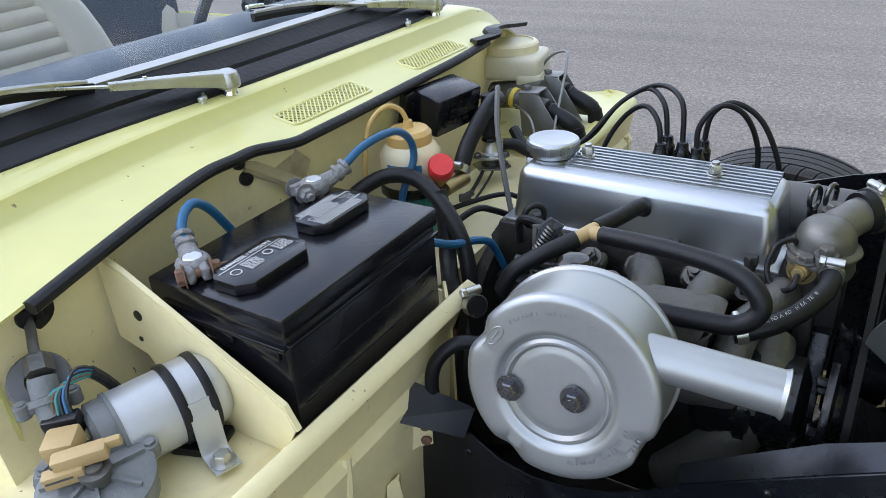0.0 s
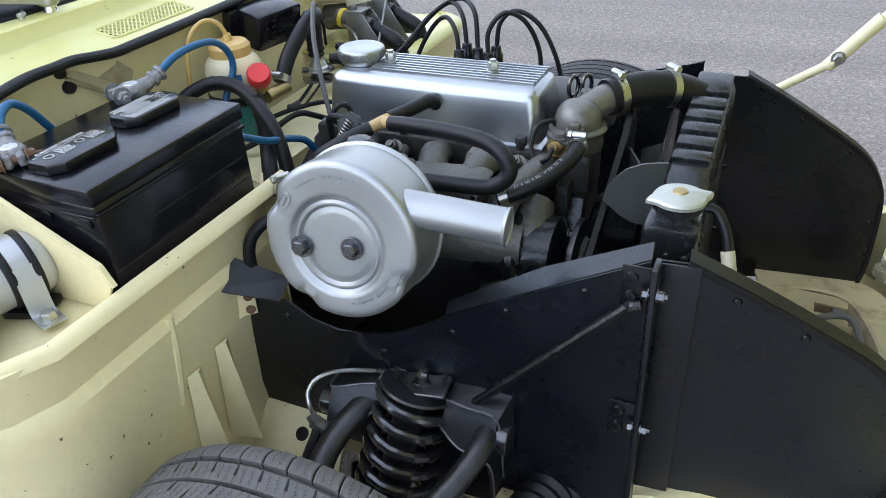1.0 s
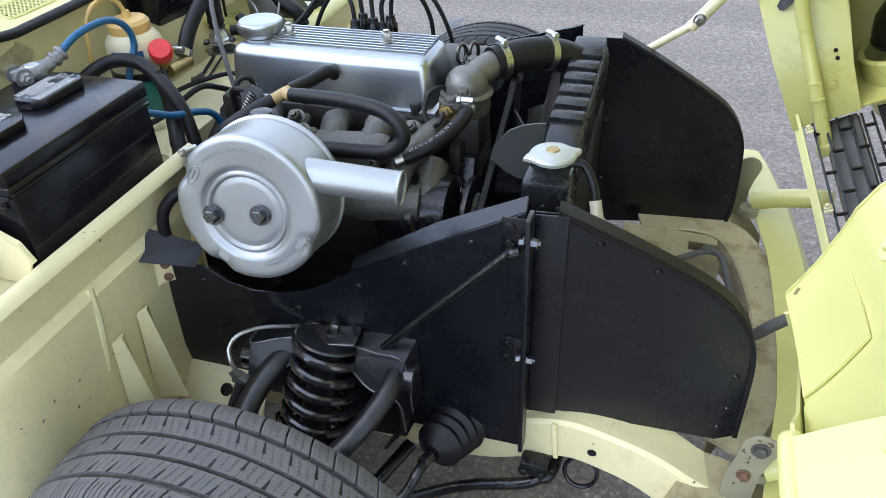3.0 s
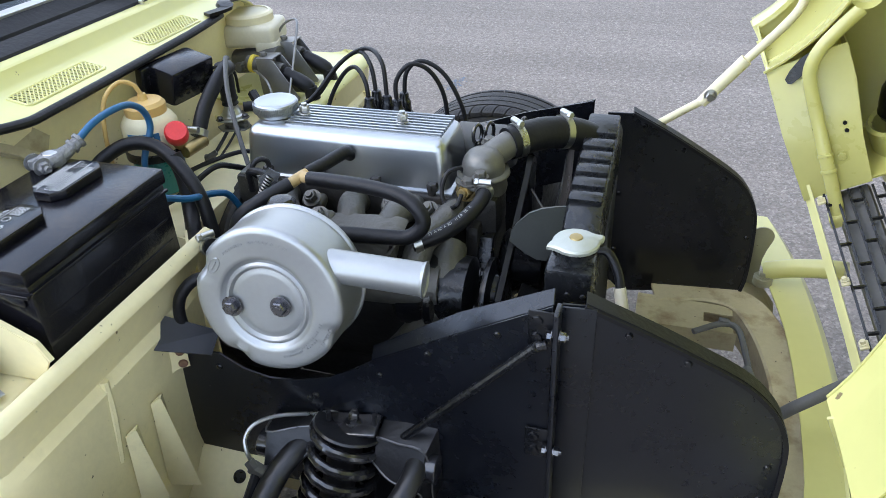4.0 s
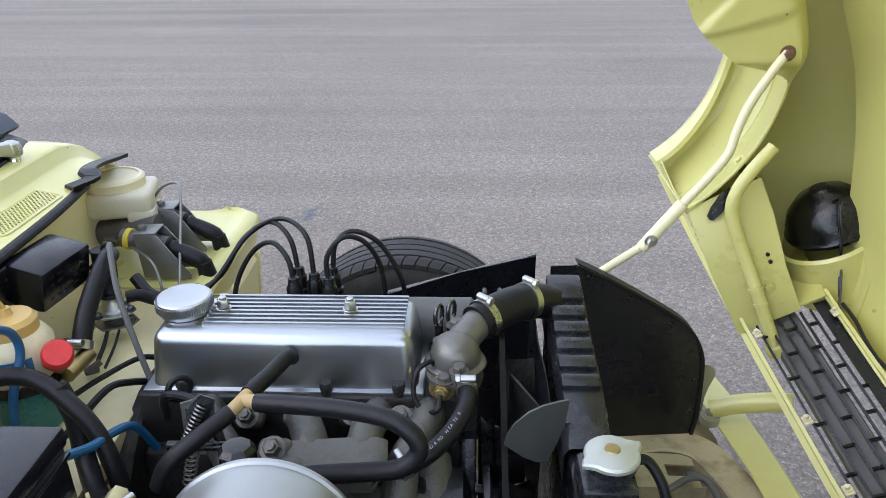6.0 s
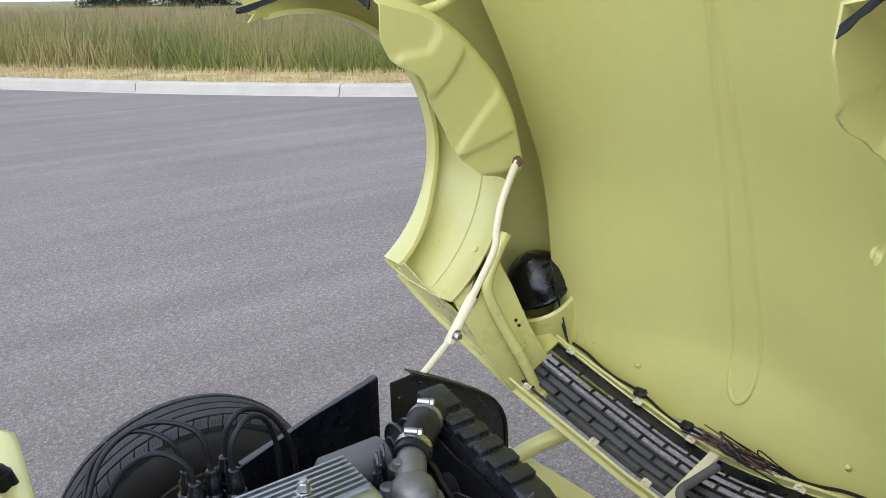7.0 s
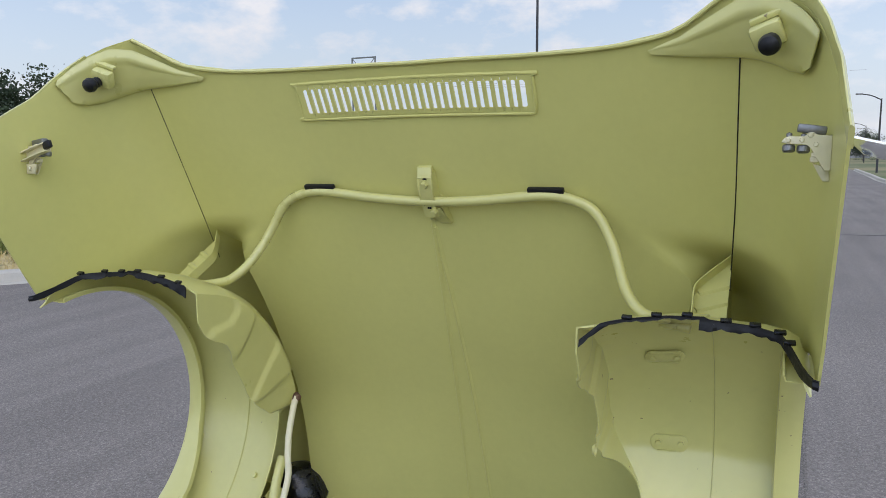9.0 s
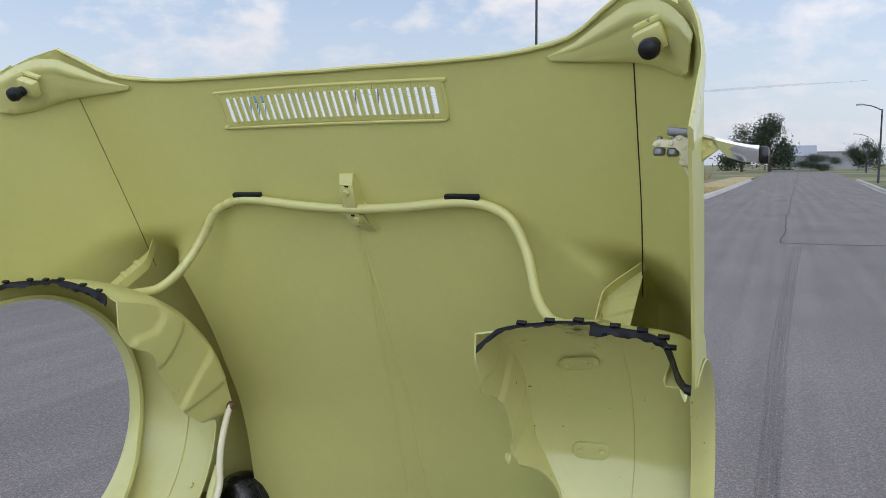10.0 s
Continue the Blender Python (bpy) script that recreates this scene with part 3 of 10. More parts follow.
def liner_r(y, th, s):
    """Radius of the arch roof at the width y and angle th."""
    r = lerp([(0.43, 0.345), (0.445, 0.350), (0.475, 0.357), (0.53, 0.366), (0.585, 0.369), (0.5865, 0.3655), (0.64, 0.362), (0.69, 0.360), (0.715, 0.345), (0.722, 0.327), (0.728, 0.320)], y)
    r += lerp([(28, 0.0), (74, -0.008), (114, 0.010), (180, 0.010)], th) * min(1, max(0, (0.72 - y) / 0.05))
    if s < 0:
        r *= 1 - (1 - lerp([(116, 1), (126, 0.94), (140, 0.86), (150, 0.835), (155, 0.848), (162, 0.90), (172, 0.985)], th)) * min(1, max(0, (0.722 - y) / 0.02))
    return r


def raised(poly, u, w, edge=0.0105):
    """0 outside the outline, easing to 1 inside it."""
    inside, near = False, 9.0
    for (a, b), (c, d) in zip(poly, poly[1:] + poly[:1]):
        if (b > w) != (d > w) and u < (c - a) * (w - b) / (d - b) + a:
            inside = not inside
        t = max(0.0, min(1.0, ((u - a) * (c - a) + (w - b) * (d - b)) / ((c - a) ** 2 + (d - b) ** 2)))
        near = min(near, math.hypot(u - a - t * (c - a), w - b - t * (d - b)))
    t = max(0.0, min(1.0, 0.5 + (near if inside else -near) / edge))
    return t * t * (3 - 2 * t)


def vent_station(target):
    # station U whose centre-line u is the target
    return 1.05 + (target - 1.05) * 0.41 / (1.354 - 1.05)


US = sorted({u for u in US if u not in (1.256, 1.308)} | {vent_station(1.252), vent_station(1.312)})
bonnet = thing("bonnet", "pale yellow one-piece bonnet tilted open, seen from inside", "car bonnet", (0.62, 0, 0.3))
V0, V1 = US.index(vent_station(1.252)), US.index(vent_station(1.312))
rows = []
for U in US:
    half = [skin_point(U, k) for k in range(NK)]
    rows.append([BN(u, -y, w) for u, y, w in half[:0:-1]] + [BN(u, y, w) for u, y, w in half])
CJ = NK - 1
VJ = TOP_Y.index(0.2505)
bm = B()
sheet(bm, rows, 0.004, skip=lambda i, j: V0 <= i < V1 and CJ - VJ <= j < CJ + VJ)
part("skin", bm, M_YELLOW_IN, bonnet, sharp=40)

# louvre panel: strips with round-ended slots, slats between them
N_SLAT = 29


def vent_w(u, y):
    return soft_top(u) - 0.05 * (y / 0.61) ** 2


bm = B()
pitch = 0.492 / N_SLAT
for u_in, u_out, way in ((1.2555, 1.246, 1), (1.3095, 1.319, -1)):
    for k in range(N_SLAT):
        yc = -0.246 + pitch * (k + 0.5)
        arc, far = [], []
        for j in range(9):
            q = math.pi * j / 8
            yy = yc - math.cos(q) * (pitch / 2 - 0.0022)
            arc.append(BN(u_in + way * 0.006 * (1 - math.sin(q)), yy, vent_w(u_in, yy) - 0.0045))
            far.append(BN(u_out, yc - pitch / 2 + pitch * j / 8, vent_w(u_out, yc - pitch / 2 + pitch * j / 8) - 0.004))
        sheet(bm, [far, arc], 0.0022)
rim_line = [(1.2425, -0.25), (1.2405, 0.0), (1.2425, 0.25), (1.248, 0.257), (1.28, 0.259), (1.316, 0.257), (1.3215, 0.25), (1.3215, 0.0), (1.3215, -0.25), (1.316, -0.257), (1.28, -0.259), (1.248, -0.257), (1.2425, -0.25)]
sweep(bm, [BN(u, y, vent_w(u, y) - 0.0042) for u, y in rim_line], [(-0.004, -0.001), (-0.0015, 0.0028), (0.0015, 0.0028), (0.004, -0.001)], sub=4, up=BN(0, 0, -1) - BN(0, 0, 0))
for s_ in (-1, 1):
    sheet(bm, [[BN(u, s_ * y, vent_w(u, y) - 0.0042) for u in (1.246, 1.28, 1.319)] for y in (0.2438, 0.256)], 0.0022)
vent = part("vent_panel", bm, M_YELLOW_IN, bonnet, "slotted air outlet along the rear edge")
slat_bm = B()
sweep(slat_bm, [(0, 0, -0.027), (0, 0, 0), (0, 0, 0.027)], [(-0.0042, -0.003), (0.0042, -0.003), (0.003, 0.003), (-0.003, 0.003)], sub=1, up=(1, 0, 0))
slat_me = None
for k in range(1, N_SLAT):
    y = -0.246 + 0.492 * k / N_SLAT
    p0, p1 = BN(1.256, y, vent_w(1.256, y) - 0.005), BN(1.309, y, vent_w(1.309, y) - 0.005)
    if slat_me is None:
        ob = part("slat", slat_bm, M_YELLOW_IN, vent)
        slat_me = ob.data
    else:
        ob = new("slat", slat_me)
        ob.parent = vent
    ob.matrix_parent_inverse = Matrix()
    d = (p1 - p0).normalized()
    nrm = BN(0, 0, 1) - BN(0, 0, 0)
    side = d.cross(nrm).normalized()
    rot = Matrix((nrm, side, d)).transposed().to_4x4()
    ob.matrix_basis = Matrix.Translation((p0 + p1) / 2) @ rot

# rolled rear edge
pts = []
for y in [-0.61, -0.57, -0.508, -0.40, -0.25, -0.1, 0, 0.1, 0.25, 0.40, 0.508, 0.57, 0.61]:
    k = lerp(REAR, abs(y))
    pts.append(BN(k - 0.001, y, soft_top(k) - 0.05 * (abs(y) / 0.61) ** 2 - 0.005))
bm = B()
tube(bm, pts, 0.0042, 8, 3)
part("rear_edge", bm, M_YELLOW, bonnet)

for sgn in (1, -1):
    def bn(u, y, w, s=sgn):
        return BN(u, s * y, w)

    # weld seam between bonnet top and wing
    bm = B()
    tube(bm, [bn(u, 0.611 * lerp(HALF, u) / 0.735, soft_top(u) - 0.0545) for u in (0.9, 1.0, 1.1, 1.2, 1.3, 1.38)], 0.0013 if sgn < 0 else 0.0008, 6, 2)
    part("seam", bm, M_BLACK, bonnet, "dark seam line")
    # folded side flange of the rear lower edge
    bm = B()
    sweep(bm, [bn(*skin_point(1.46, k)) for k in range(len(TOP_Y) + 2, NK)], [(-0.024, 0.001), (-0.02, -0.002), (0.004, -0.002), (0.004, 0.004), (-0.02, 0.004), (-0.024, 0.003)], sub=2, up=(0, -sgn, 0))
    part("side_flange", bm, M_YELLOW, bonnet)
    # wheel arch liner: pressed roof, inner wall with raised panels, lapped front foot
    wall_y = 0.403 if sgn > 0 else 0.389
    liner_rows, NT = [], 110
    end_th = 173.5 if sgn > 0 else 172.0
    for i in range(NT + 1):
        row = []
        for y in LINER_Y:
            th = liner_th(y, i / NT, end_th)
            wall = lerp([(20, 1), (117, 1), (126, 0), (180, 0)] if sgn > 0 else [(20, 1), (107, 1), (136, 0), (180, 0)], th)
            slim = (1 - wall) * min(1, max(0, (0.56 - y) / 0.13)) * (0.04 if sgn > 0 else 0.026)
            r = liner_r(y, th, sgn)
            row.append(bn(ARCH_U + r * math.cos(radians(th)), y + slim, ARCH_W + r * math.sin(radians(th))))
        th = liner_th(0.43, i / NT, end_th)
        wall = lerp([(20, 1), (117, 1), (126, 0), (180, 0)] if sgn > 0 else [(20, 1), (107, 1), (136, 0), (180, 0)], th)
        wall = wall * wall * (3 - 2 * wall)
        free = sum(lerp(FREE_FAR if sgn > 0 else FREE_NEAR, th + d) for d in (-4, -2, 0, 2, 4)) / 5
        r0 = liner_r(0.43, th, sgn)
        slim = (1 - wall) * (0.04 if sgn > 0 else 0.026)
        for j in range(1, 21):
            q = j / 20
            r = r0 + (free - r0) * q * wall - 0.004 * (1 - wall) * q
            y = 0.43 + slim - (0.43 - wall_y) * min(1, q * 7) * wall
            u, w = ARCH_U + r * math.cos(radians(th)), ARCH_W + r * math.sin(radians(th))
            if wall > 0.2:
                y -= 0.0075 * max(raised(PRESS_A, u, w), raised(PRESS_B, u, w)) * min(1, q * 4) + 0.0025 * math.sin(5 * u + 9 * w) * q
            row.append(bn(u, y, w))
        liner_rows.append(row)
    bm = B()
    sheet(bm, liner_rows, 0.003)
    liner = part("wheel_arch_liner", bm, M_YELLOW, bonnet, "pressed inner wheel arch with raised panels", sharp=48)
    # lapped foot panel below the front of the arch
    if sgn < 0:
        bm = B()
        rows = []
        for th in (160, 163, 166, 169, 172):
            rows.append([bn(ARCH_U + (liner_r(y, th, sgn) - 0.0045) * math.cos(radians(th)), y, ARCH_W + (liner_r(y, th, sgn) - 0.0045) * math.sin(radians(th))) for y in (0.452, 0.47, 0.50, 0.53, 0.56, 0.575)])
        sheet(bm, rows, 0.002)
        part("foot_panel", bm, M_YELLOW, liner, "lapped foot panel", sharp=48)
    # turned-in lip of the wheel opening
    bm = B()
    rows = []
    for i in range(41):
        th = radians(14 + (158.5 if sgn > 0 else 157) * i / 40)
        wide = lerp([(135, 0), (165, 0.032)], math.degrees(th))
        rows.append([bn(ARCH_U + r * math.cos(th), y, ARCH_W + r * math.sin(th)) for y, r in ((0.738, 0.321), (0.730, 0.317), (0.712 - wide * 0.5, 0.316), (0.698 - wide, 0.317), (0.696 - wide, 0.325))])
    sheet(bm, rows, 0.002)
    part("arch_lip", bm, M_YELLOW, bonnet)
    if sgn < 0:
        # rolled end of the lip over the foot
        bm = B()
        th = radians(171.5)
        sweep(bm, [bn(ARCH_U + q * math.cos(th), y, ARCH_W + q * math.sin(th)) for y, q in ((0.655, 0.324), (0.665, 0.319), (0.70, 0.3175), (0.732, 0.319), (0.741, 0.326))], [(0.008 * a, 0.005 * b) for a, b in ring(1.0, 14)], sub=5, up=tuple(bn(1, 0, 0) - bn(0, 0, 0)))
        part("lip_end", bm, M_YELLOW, bonnet)
    # boss with a drilled hole in the inner wall
    if sgn < 0:
        bm = B()
        lathe(bm, bn(0.707, wall_y - 0.001, 0.256), (0, 1, 0), [(0.012, -0.002), (0.0085, 0.0035), (0.0062, 0.0042), (0.005, 0.0038), (0.0046, 0.003), (0, 0.003)], 28)
        part("boss", bm, M_YELLOW, liner)
        bm = B()
        cyl(bm, bn(0.707, wall_y - 0.0042, 0.256), bn(0.707, wall_y - 0.0050, 0.256), 0.0048, seg=24)
        part("hole", bm, M_BLACK, liner, "dark drilled hole")
    # bolted plates in the roof of the arch: flanged oval plate and two hex heads each
    for th, y in ((75, 0.497), (114, 0.498)):
        rp = liner_r(y, th, sgn) - 0.0064
        o = bn(ARCH_U + rp * math.cos(radians(th)), y, ARCH_W + rp * math.sin(radians(th)))
        ax = (bn(ARCH_U, y, ARCH_W) - o).normalized()
        sd_ = (bn(ARCH_U + (liner_r(y + 0.02, th, sgn) - 0.0064) * math.cos(radians(th)), y + 0.02, ARCH_W + (liner_r(y + 0.02, th, sgn) - 0.0064) * math.sin(radians(th))) - o).normalized()
        al = sd_.cross(ax).normalized()
        ax = al.cross(sd_) if al.cross(sd_).dot(ax) > 0 else sd_.cross(al)
        bm = B()
        oval = []
        for cx_, q0 in ((0.025, -90), (-0.025, 90)):
            for k in range(7):
                q = radians(q0 + 30 * k)
                oval.append(o + sd_ * (cx_ + 0.012 * math.cos(q)) + al * 0.0175 * math.sin(q))
        plate(bm, oval, ax * 0.0035, 0.0009)
        for b_ in (-0.0165, 0.0165):
            sweep(bm, [o + sd_ * -0.025 + al * b_ + ax * 0.004, o + sd_ * 0.025 + al * b_ + ax * 0.004], [(-0.0014, -0.002), (0.0014, -0.002), (0.001, 0.0025), (-0.001, 0.0025)], sub=1, up=tuple(ax))
        bp = part("bolt_plate", bm, M_YELLOW, liner)
        for a_ in (-0.022, 0.022):
            bm = B()
            hexnut(bm, o + sd_ * a_ + ax * 0.0035, ax, 0.0062, 0.005)
            part("bolt", bm, M_YELLOW, bp)
    if sgn < 0:
        # two half-moon pressings and a bolt with a broad washer
        for th, y in ((47, 0.505), (55, 0.512)):
            bm = B()
            rp = liner_r(y, th, sgn) - 0.006
            o = bn(ARCH_U + rp * math.cos(radians(th)), y, ARCH_W + rp * math.sin(radians(th)))
            lathe(bm, o, bn(ARCH_U, y, ARCH_W) - o, [(0.017, -0.001), (0.014, 0.003), (0.009, 0.0015), (0.006, 0.004), (0, 0.0045)], 22)
            part("half_moon_pressing", bm, M_YELLOW, liner)
    bm = B()
    rp = liner_r(0.52, 152, sgn) - 0.006
    o = bn(ARCH_U + rp * math.cos(radians(152)), 0.52, ARCH_W + rp * math.sin(radians(152)))
    ax = bn(ARCH_U, 0.52, ARCH_W) - o
    cyl(bm, o, o + ax.normalized() * 0.0016, 0.0135, seg=26)
    hexnut(bm, o + ax.normalized() * 0.001, ax, 0.0075, 0.006)
    part("bolt", bm, M_YELLOW, liner)
    # ragged black rubber flaps clipped along the rear edge of the liner
    def rear_edge(y, inset=0.0, s=sgn):
        th = liner_th(y, 0, 170)
        r = max(0.346, liner_r(y, th, s)) - inset
        return BN(ARCH_U + r * math.cos(radians(th)) + 0.003, s * y, ARCH_W + r * math.sin(radians(th)))

    rag = random.Random(31 + sgn)
    for y0, y1, d0, d1 in (((0.735, 0.578, 0.013, 0.008), (0.60, 0.395, 0.005, 0.009)) if sgn < 0 else ((0.735, 0.54, 0.012, 0.008), (0.56, 0.425, 0.008, 0.022))):
        rows, dip = [], 0.0
        for k in range(26):
            q = k / 25
            y = y0 + (y1 - y0) * q
            dip = max(-0.003, min(0.004, dip + rag.uniform(-0.003, 0.003)))
            tail = (0.010 * max(0, (q - 0.82) / 0.18) if y1 > 0.5 else 0)
            d = d0 + (d1 - d0) * q + dip
            yb = max(y, 0.43)
            fold = 0.05 * max(0, 0.43 - y)
            drop = max(0, 0.43 - y) * 0.9
            rows.append([rear_edge(yb, h + tail * (h > 0) + drop) + V(-0.003 - 0.004 * rag.random() * (h > 0.005) - fold, -sgn * (y - yb) * -1, 0) for h in (-0.001, 0.002, d * 0.6, d)])
        bm = B()
        sheet(bm, rows, 0.0028)
        seal = part("rubber_seal", bm, M_RUBBER, liner, "ragged black rubber flap clipped to the edge")
    for y in ((0.70, 0.688, 0.655, 0.615, 0.56, 0.515, 0.47) if sgn < 0 else (0.69, 0.65, 0.60, 0.555, 0.49, 0.445)):
        p = rear_edge(y)
        bm = B()
        box(bm, p + V(-0.004, 0, 0.003), (0.008, 0.016, 0.005), (0, -28, rag.uniform(-8, 8)), 0.001)
        part("clip", bm, M_BLACK, seal)
    # ribbed gusset from the seam down to the liner
    bm = B()
    gp = [(0.605, 0.545), (0.578, 0.502), (0.553, 0.458), (0.549, 0.43), (0.552, 0.365), (0.607, 0.368)]
    plate(bm, [bn(0.943, y, w) for y, w in gp], bn(0.945, 0, 0) - bn(0.943, 0, 0))
    sweep(bm, [bn(0.952, y, w) for y, w in gp[:5]], [(-0.0012, -0.011), (0.0012, -0.011), (0.0012, 0.011), (-0.0012, 0.011)], sub=2, up=bn(1, 0, 0) - bn(0, 0, 0))
    for w0 in (0.452, 0.405):
        sweep(bm, [bn(0.945, 0.604, w0 + 0.018), bn(0.945, 0.556, w0 - 0.008)], [(-0.007, 0.0), (-0.004, 0.005), (0.004, 0.005), (0.007, 0.0)], sub=1, up=bn(1, 0, 0) - bn(0, 0, 0))
    part("gusset", bm, M_YELLOW, bonnet)
    # corner reinforcement: pressed sheet with a rolled bead, box mount and rubber buffer
    top_l = [(1.358, 0.47, 0.0), (1.381, 0.522, 0.004), (1.409, 0.562, 0.008), (1.438, 0.606, 0.012), (1.452, 0.645, 0.014), (1.449, 0.676, 0.014), (1.44, 0.70, 0.012), (1.428, 0.716, 0.010)]
    low_l = [(1.352, 0.475, 0.002), (1.349, 0.54, 0.003), (1.348, 0.60, 0.003), (1.349, 0.64, 0.005), (1.348, 0.667, 0.008), (1.349, 0.685, 0.012), (1.356, 0.70, 0.014), (1.372, 0.708, 0.014)]

    def under(u, y, off):
        drop = lerp([(0, 0), (0.612, 0), (0.64, 0.016), (0.665, 0.034), (0.69, 0.066), (0.71, 0.104), (0.724, 0.15), (0.732, 0.2)], y)
        return bn(u, y, soft_top(u) - 0.05 * min(1, y / 0.61) ** 2 - drop - 0.005 - off)

    rows = []
    for k in range(29):
        q = k / 4
        i = min(6, int(q))
        f = q - i
        a = [p + (n_ - p) * f for p, n_ in zip(top_l[i], top_l[i + 1])]
        b = [p + (n_ - p) * f for p, n_ in zip(low_l[i], low_l[i + 1])]
        row = []
        fat = min(1, q / 2.5)
        for h, lift in ((0, 0.0), (0.05, 0.002), (0.12, 0.0105), (0.2, 0.012), (0.26, 0.0075), (0.34, 0.006), (0.5, 0.009), (0.66, 0.008), (0.8, 0.010), (0.9, 0.012), (0.96, 0.006), (1, 0.0)):
            u, y, off = [p + (n_ - p) * h for p, n_ in zip(a, b)]
            row.append(under(u, y, off + (lift * 0.8 + 0.007 * math.sin(math.pi * h)) * fat))
        rows.append(row)
    bm = B()
    sheet(bm, rows, 0.002)
    br = part("corner_bracket", bm, M_YELLOW, bonnet, "pressed corner reinforcement", sharp=60)
    bm = B()
    mc, mx = bn(1.405, 0.652, 0.466), bn(0, 0, -1) - bn(0, 0, 0)
    box(bm, mc, (0.022, 0.044, 0.036), (22 * sgn, -28, 0), 0.005)
    box(bm, bn(1.426, 0.648, 0.482), (0.012, 0.046, 0.008), (22 * sgn, -28, 0), 0.002)
    part("buffer_mount", bm, M_YELLOW, br)
    bm = B()
    o = bn(1.402, 0.657, 0.452)
    lathe(bm, o, bn(1.402, 0.652, 0.40) - o + V(-0.014, 0, 0), [(0, 0), (0.011, 0), (0.011, 0.008), (0.0085, 0.010), (0.013, 0.014), (0.0155, 0.022), (0.0135, 0.031), (0.007, 0.036), (0, 0.037)], 22)
    part("rubber_buffer", bm, M_RUBBER, br, "black rubber buffer")
    # latch lever and outside handle
    latch = new("latch")
    latch.parent = bonnet
    latch.matrix_parent_inverse = bonnet.matrix_world.inverted()
    # y-z outlines in the plane of the rear edge
    def yz(y, z, x=0.245, s=sgn):
        return V(x, s * y, z)

    bm = B()
    plate(bm, [yz(0.676, 1.616), yz(0.679, 1.621), yz(0.686, 1.624), yz(0.703, 1.622), yz(0.707, 1.628), yz(0.713, 1.628), yz(0.717, 1.624), yz(0.734, 1.624), yz(0.734, 1.58), yz(0.726, 1.58), yz(0.711, 1.609), yz(0.705, 1.614), yz(0.686, 1.613)], (0.004, 0, 0), 0.001)
    for y, z in ((0.684, 1.6185), (0.70, 1.6185), (0.7095, 1.6245), (0.716, 1.613)):
        lathe(bm, yz(y, z), (-1, 0, 0), [(0.0032, 0), (0.0026, 0.0018), (0, 0.002)], 10)
    part("latch_lever", bm, M_CREAM, latch, "cream-painted over-centre latch")
    for y, z in ((0.685, 1.613), (0.702, 1.612)):
        bm = B()
        lathe(bm, yz(y, z, 0.252), (-0.1, 0, -1), [(0, -0.016), (0.0035, -0.014), (0.0035, -0.009), (0, -0.008)], 12)
        lathe(bm, yz(y, z, 0.252), (-0.1, 0, -1), [(0, 0), (0.006, 0), (0.0078, 0.002), (0.0078, 0.008), (0.006, 0.010), (0, 0.010)], 18)
        part("roller", bm, M_PIPE, latch, "small steel roller")
    bm = B()
    box(bm, yz(0.711, 1.632, 0.256), (0.014, 0.034, 0.011), (-8 * sgn, 0, 0), 0.002)
    part("catch", bm, M_PIPE, latch, "folded steel channel")
    bm = B()
    box(bm, yz(0.715, 1.594, 0.254), (0.012, 0.010, 0.008), (0, 0, 0), 0.002)
    part("spacer", bm, M_CREAM, latch)
    bm = B()
    plate(bm, [yz(0.713, 1.590, 0.256), yz(0.733, 1.582, 0.256), yz(0.734, 1.566, 0.256), yz(0.726, 1.566, 0.256)], (0.004, 0, 0), 0.001)
    part("lower_plate", bm, M_CREAM, latch)
    bm = B()
    box(bm, yz(0.717, 1.60, 0.251), (0.010, 0.012, 0.006), (0, 0, 0), 0.0015)
    part("tab", bm, M_CREAM, latch)
    if sgn > 0:
        bm = B()
        sweep(bm, [yz(0.668, 1.622, 0.238), yz(0.70, 1.613, 0.235), yz(0.75, 1.597, 0.235)], [(-0.009, -0.008), (0.009, -0.008), (0.009, 0.008), (0.007, 0.008), (0.007, -0.006), (-0.007, -0.006), (-0.007, 0.008), (-0.009, 0.008)], sub=3, up=(-1, 0, 0))
        part("channel_lever", bm, M_CREAM, latch, "open cream channel lever")
        bm = B()
        box(bm, yz(0.664, 1.626, 0.236), (0.010, 0.02, 0.016), (-18, 0, 0), 0.003)
        part("lever_pad", bm, M_RUBBER, latch, "black rubber pad")
        bm = B()
        plate(bm, [yz(0.705, 1.588, 0.239), yz(0.735, 1.588, 0.239), yz(0.735, 1.568, 0.239), yz(0.712, 1.568, 0.239)], (0.004, 0, 0), 0.001)
        hexnut(bm, yz(0.722, 1.579, 0.239), (-1, 0, 0), 0.005, 0.005)
        part("bolt_tab", bm, M_CREAM, latch)
    # outside: yellow link plate, deep chrome lever with a black tip
    bm = B()
    plate(bm, [yz(0.735, 1.627, 0.236), yz(0.742, 1.626, 0.236), (yz(0.766, 1.616, 0.236)), yz(0.752, 1.606, 0.236), yz(0.737, 1.594, 0.236)], (0.016, 0, 0), 0.002)
    for y, z in ((0.748, 1.617), (0.739, 1.611)):
        cyl(bm, yz(y, z, 0.2365), yz(y, z, 0.2335), 0.0035, seg=12)
    part("link_plate", bm, M_YELLOW, latch)
    bm = B()
    sweep(bm, [yz(0.740, 1.6265, 0.243), yz(0.768, 1.6185, 0.243), yz(0.79, 1.6135, 0.243), yz(0.803, 1.612, 0.243)], [(-0.012, -0.0015), (0.012, -0.0015), (0.012, 0.0015), (-0.012, 0.0015)], sub=4, up=(0, 0, 1))
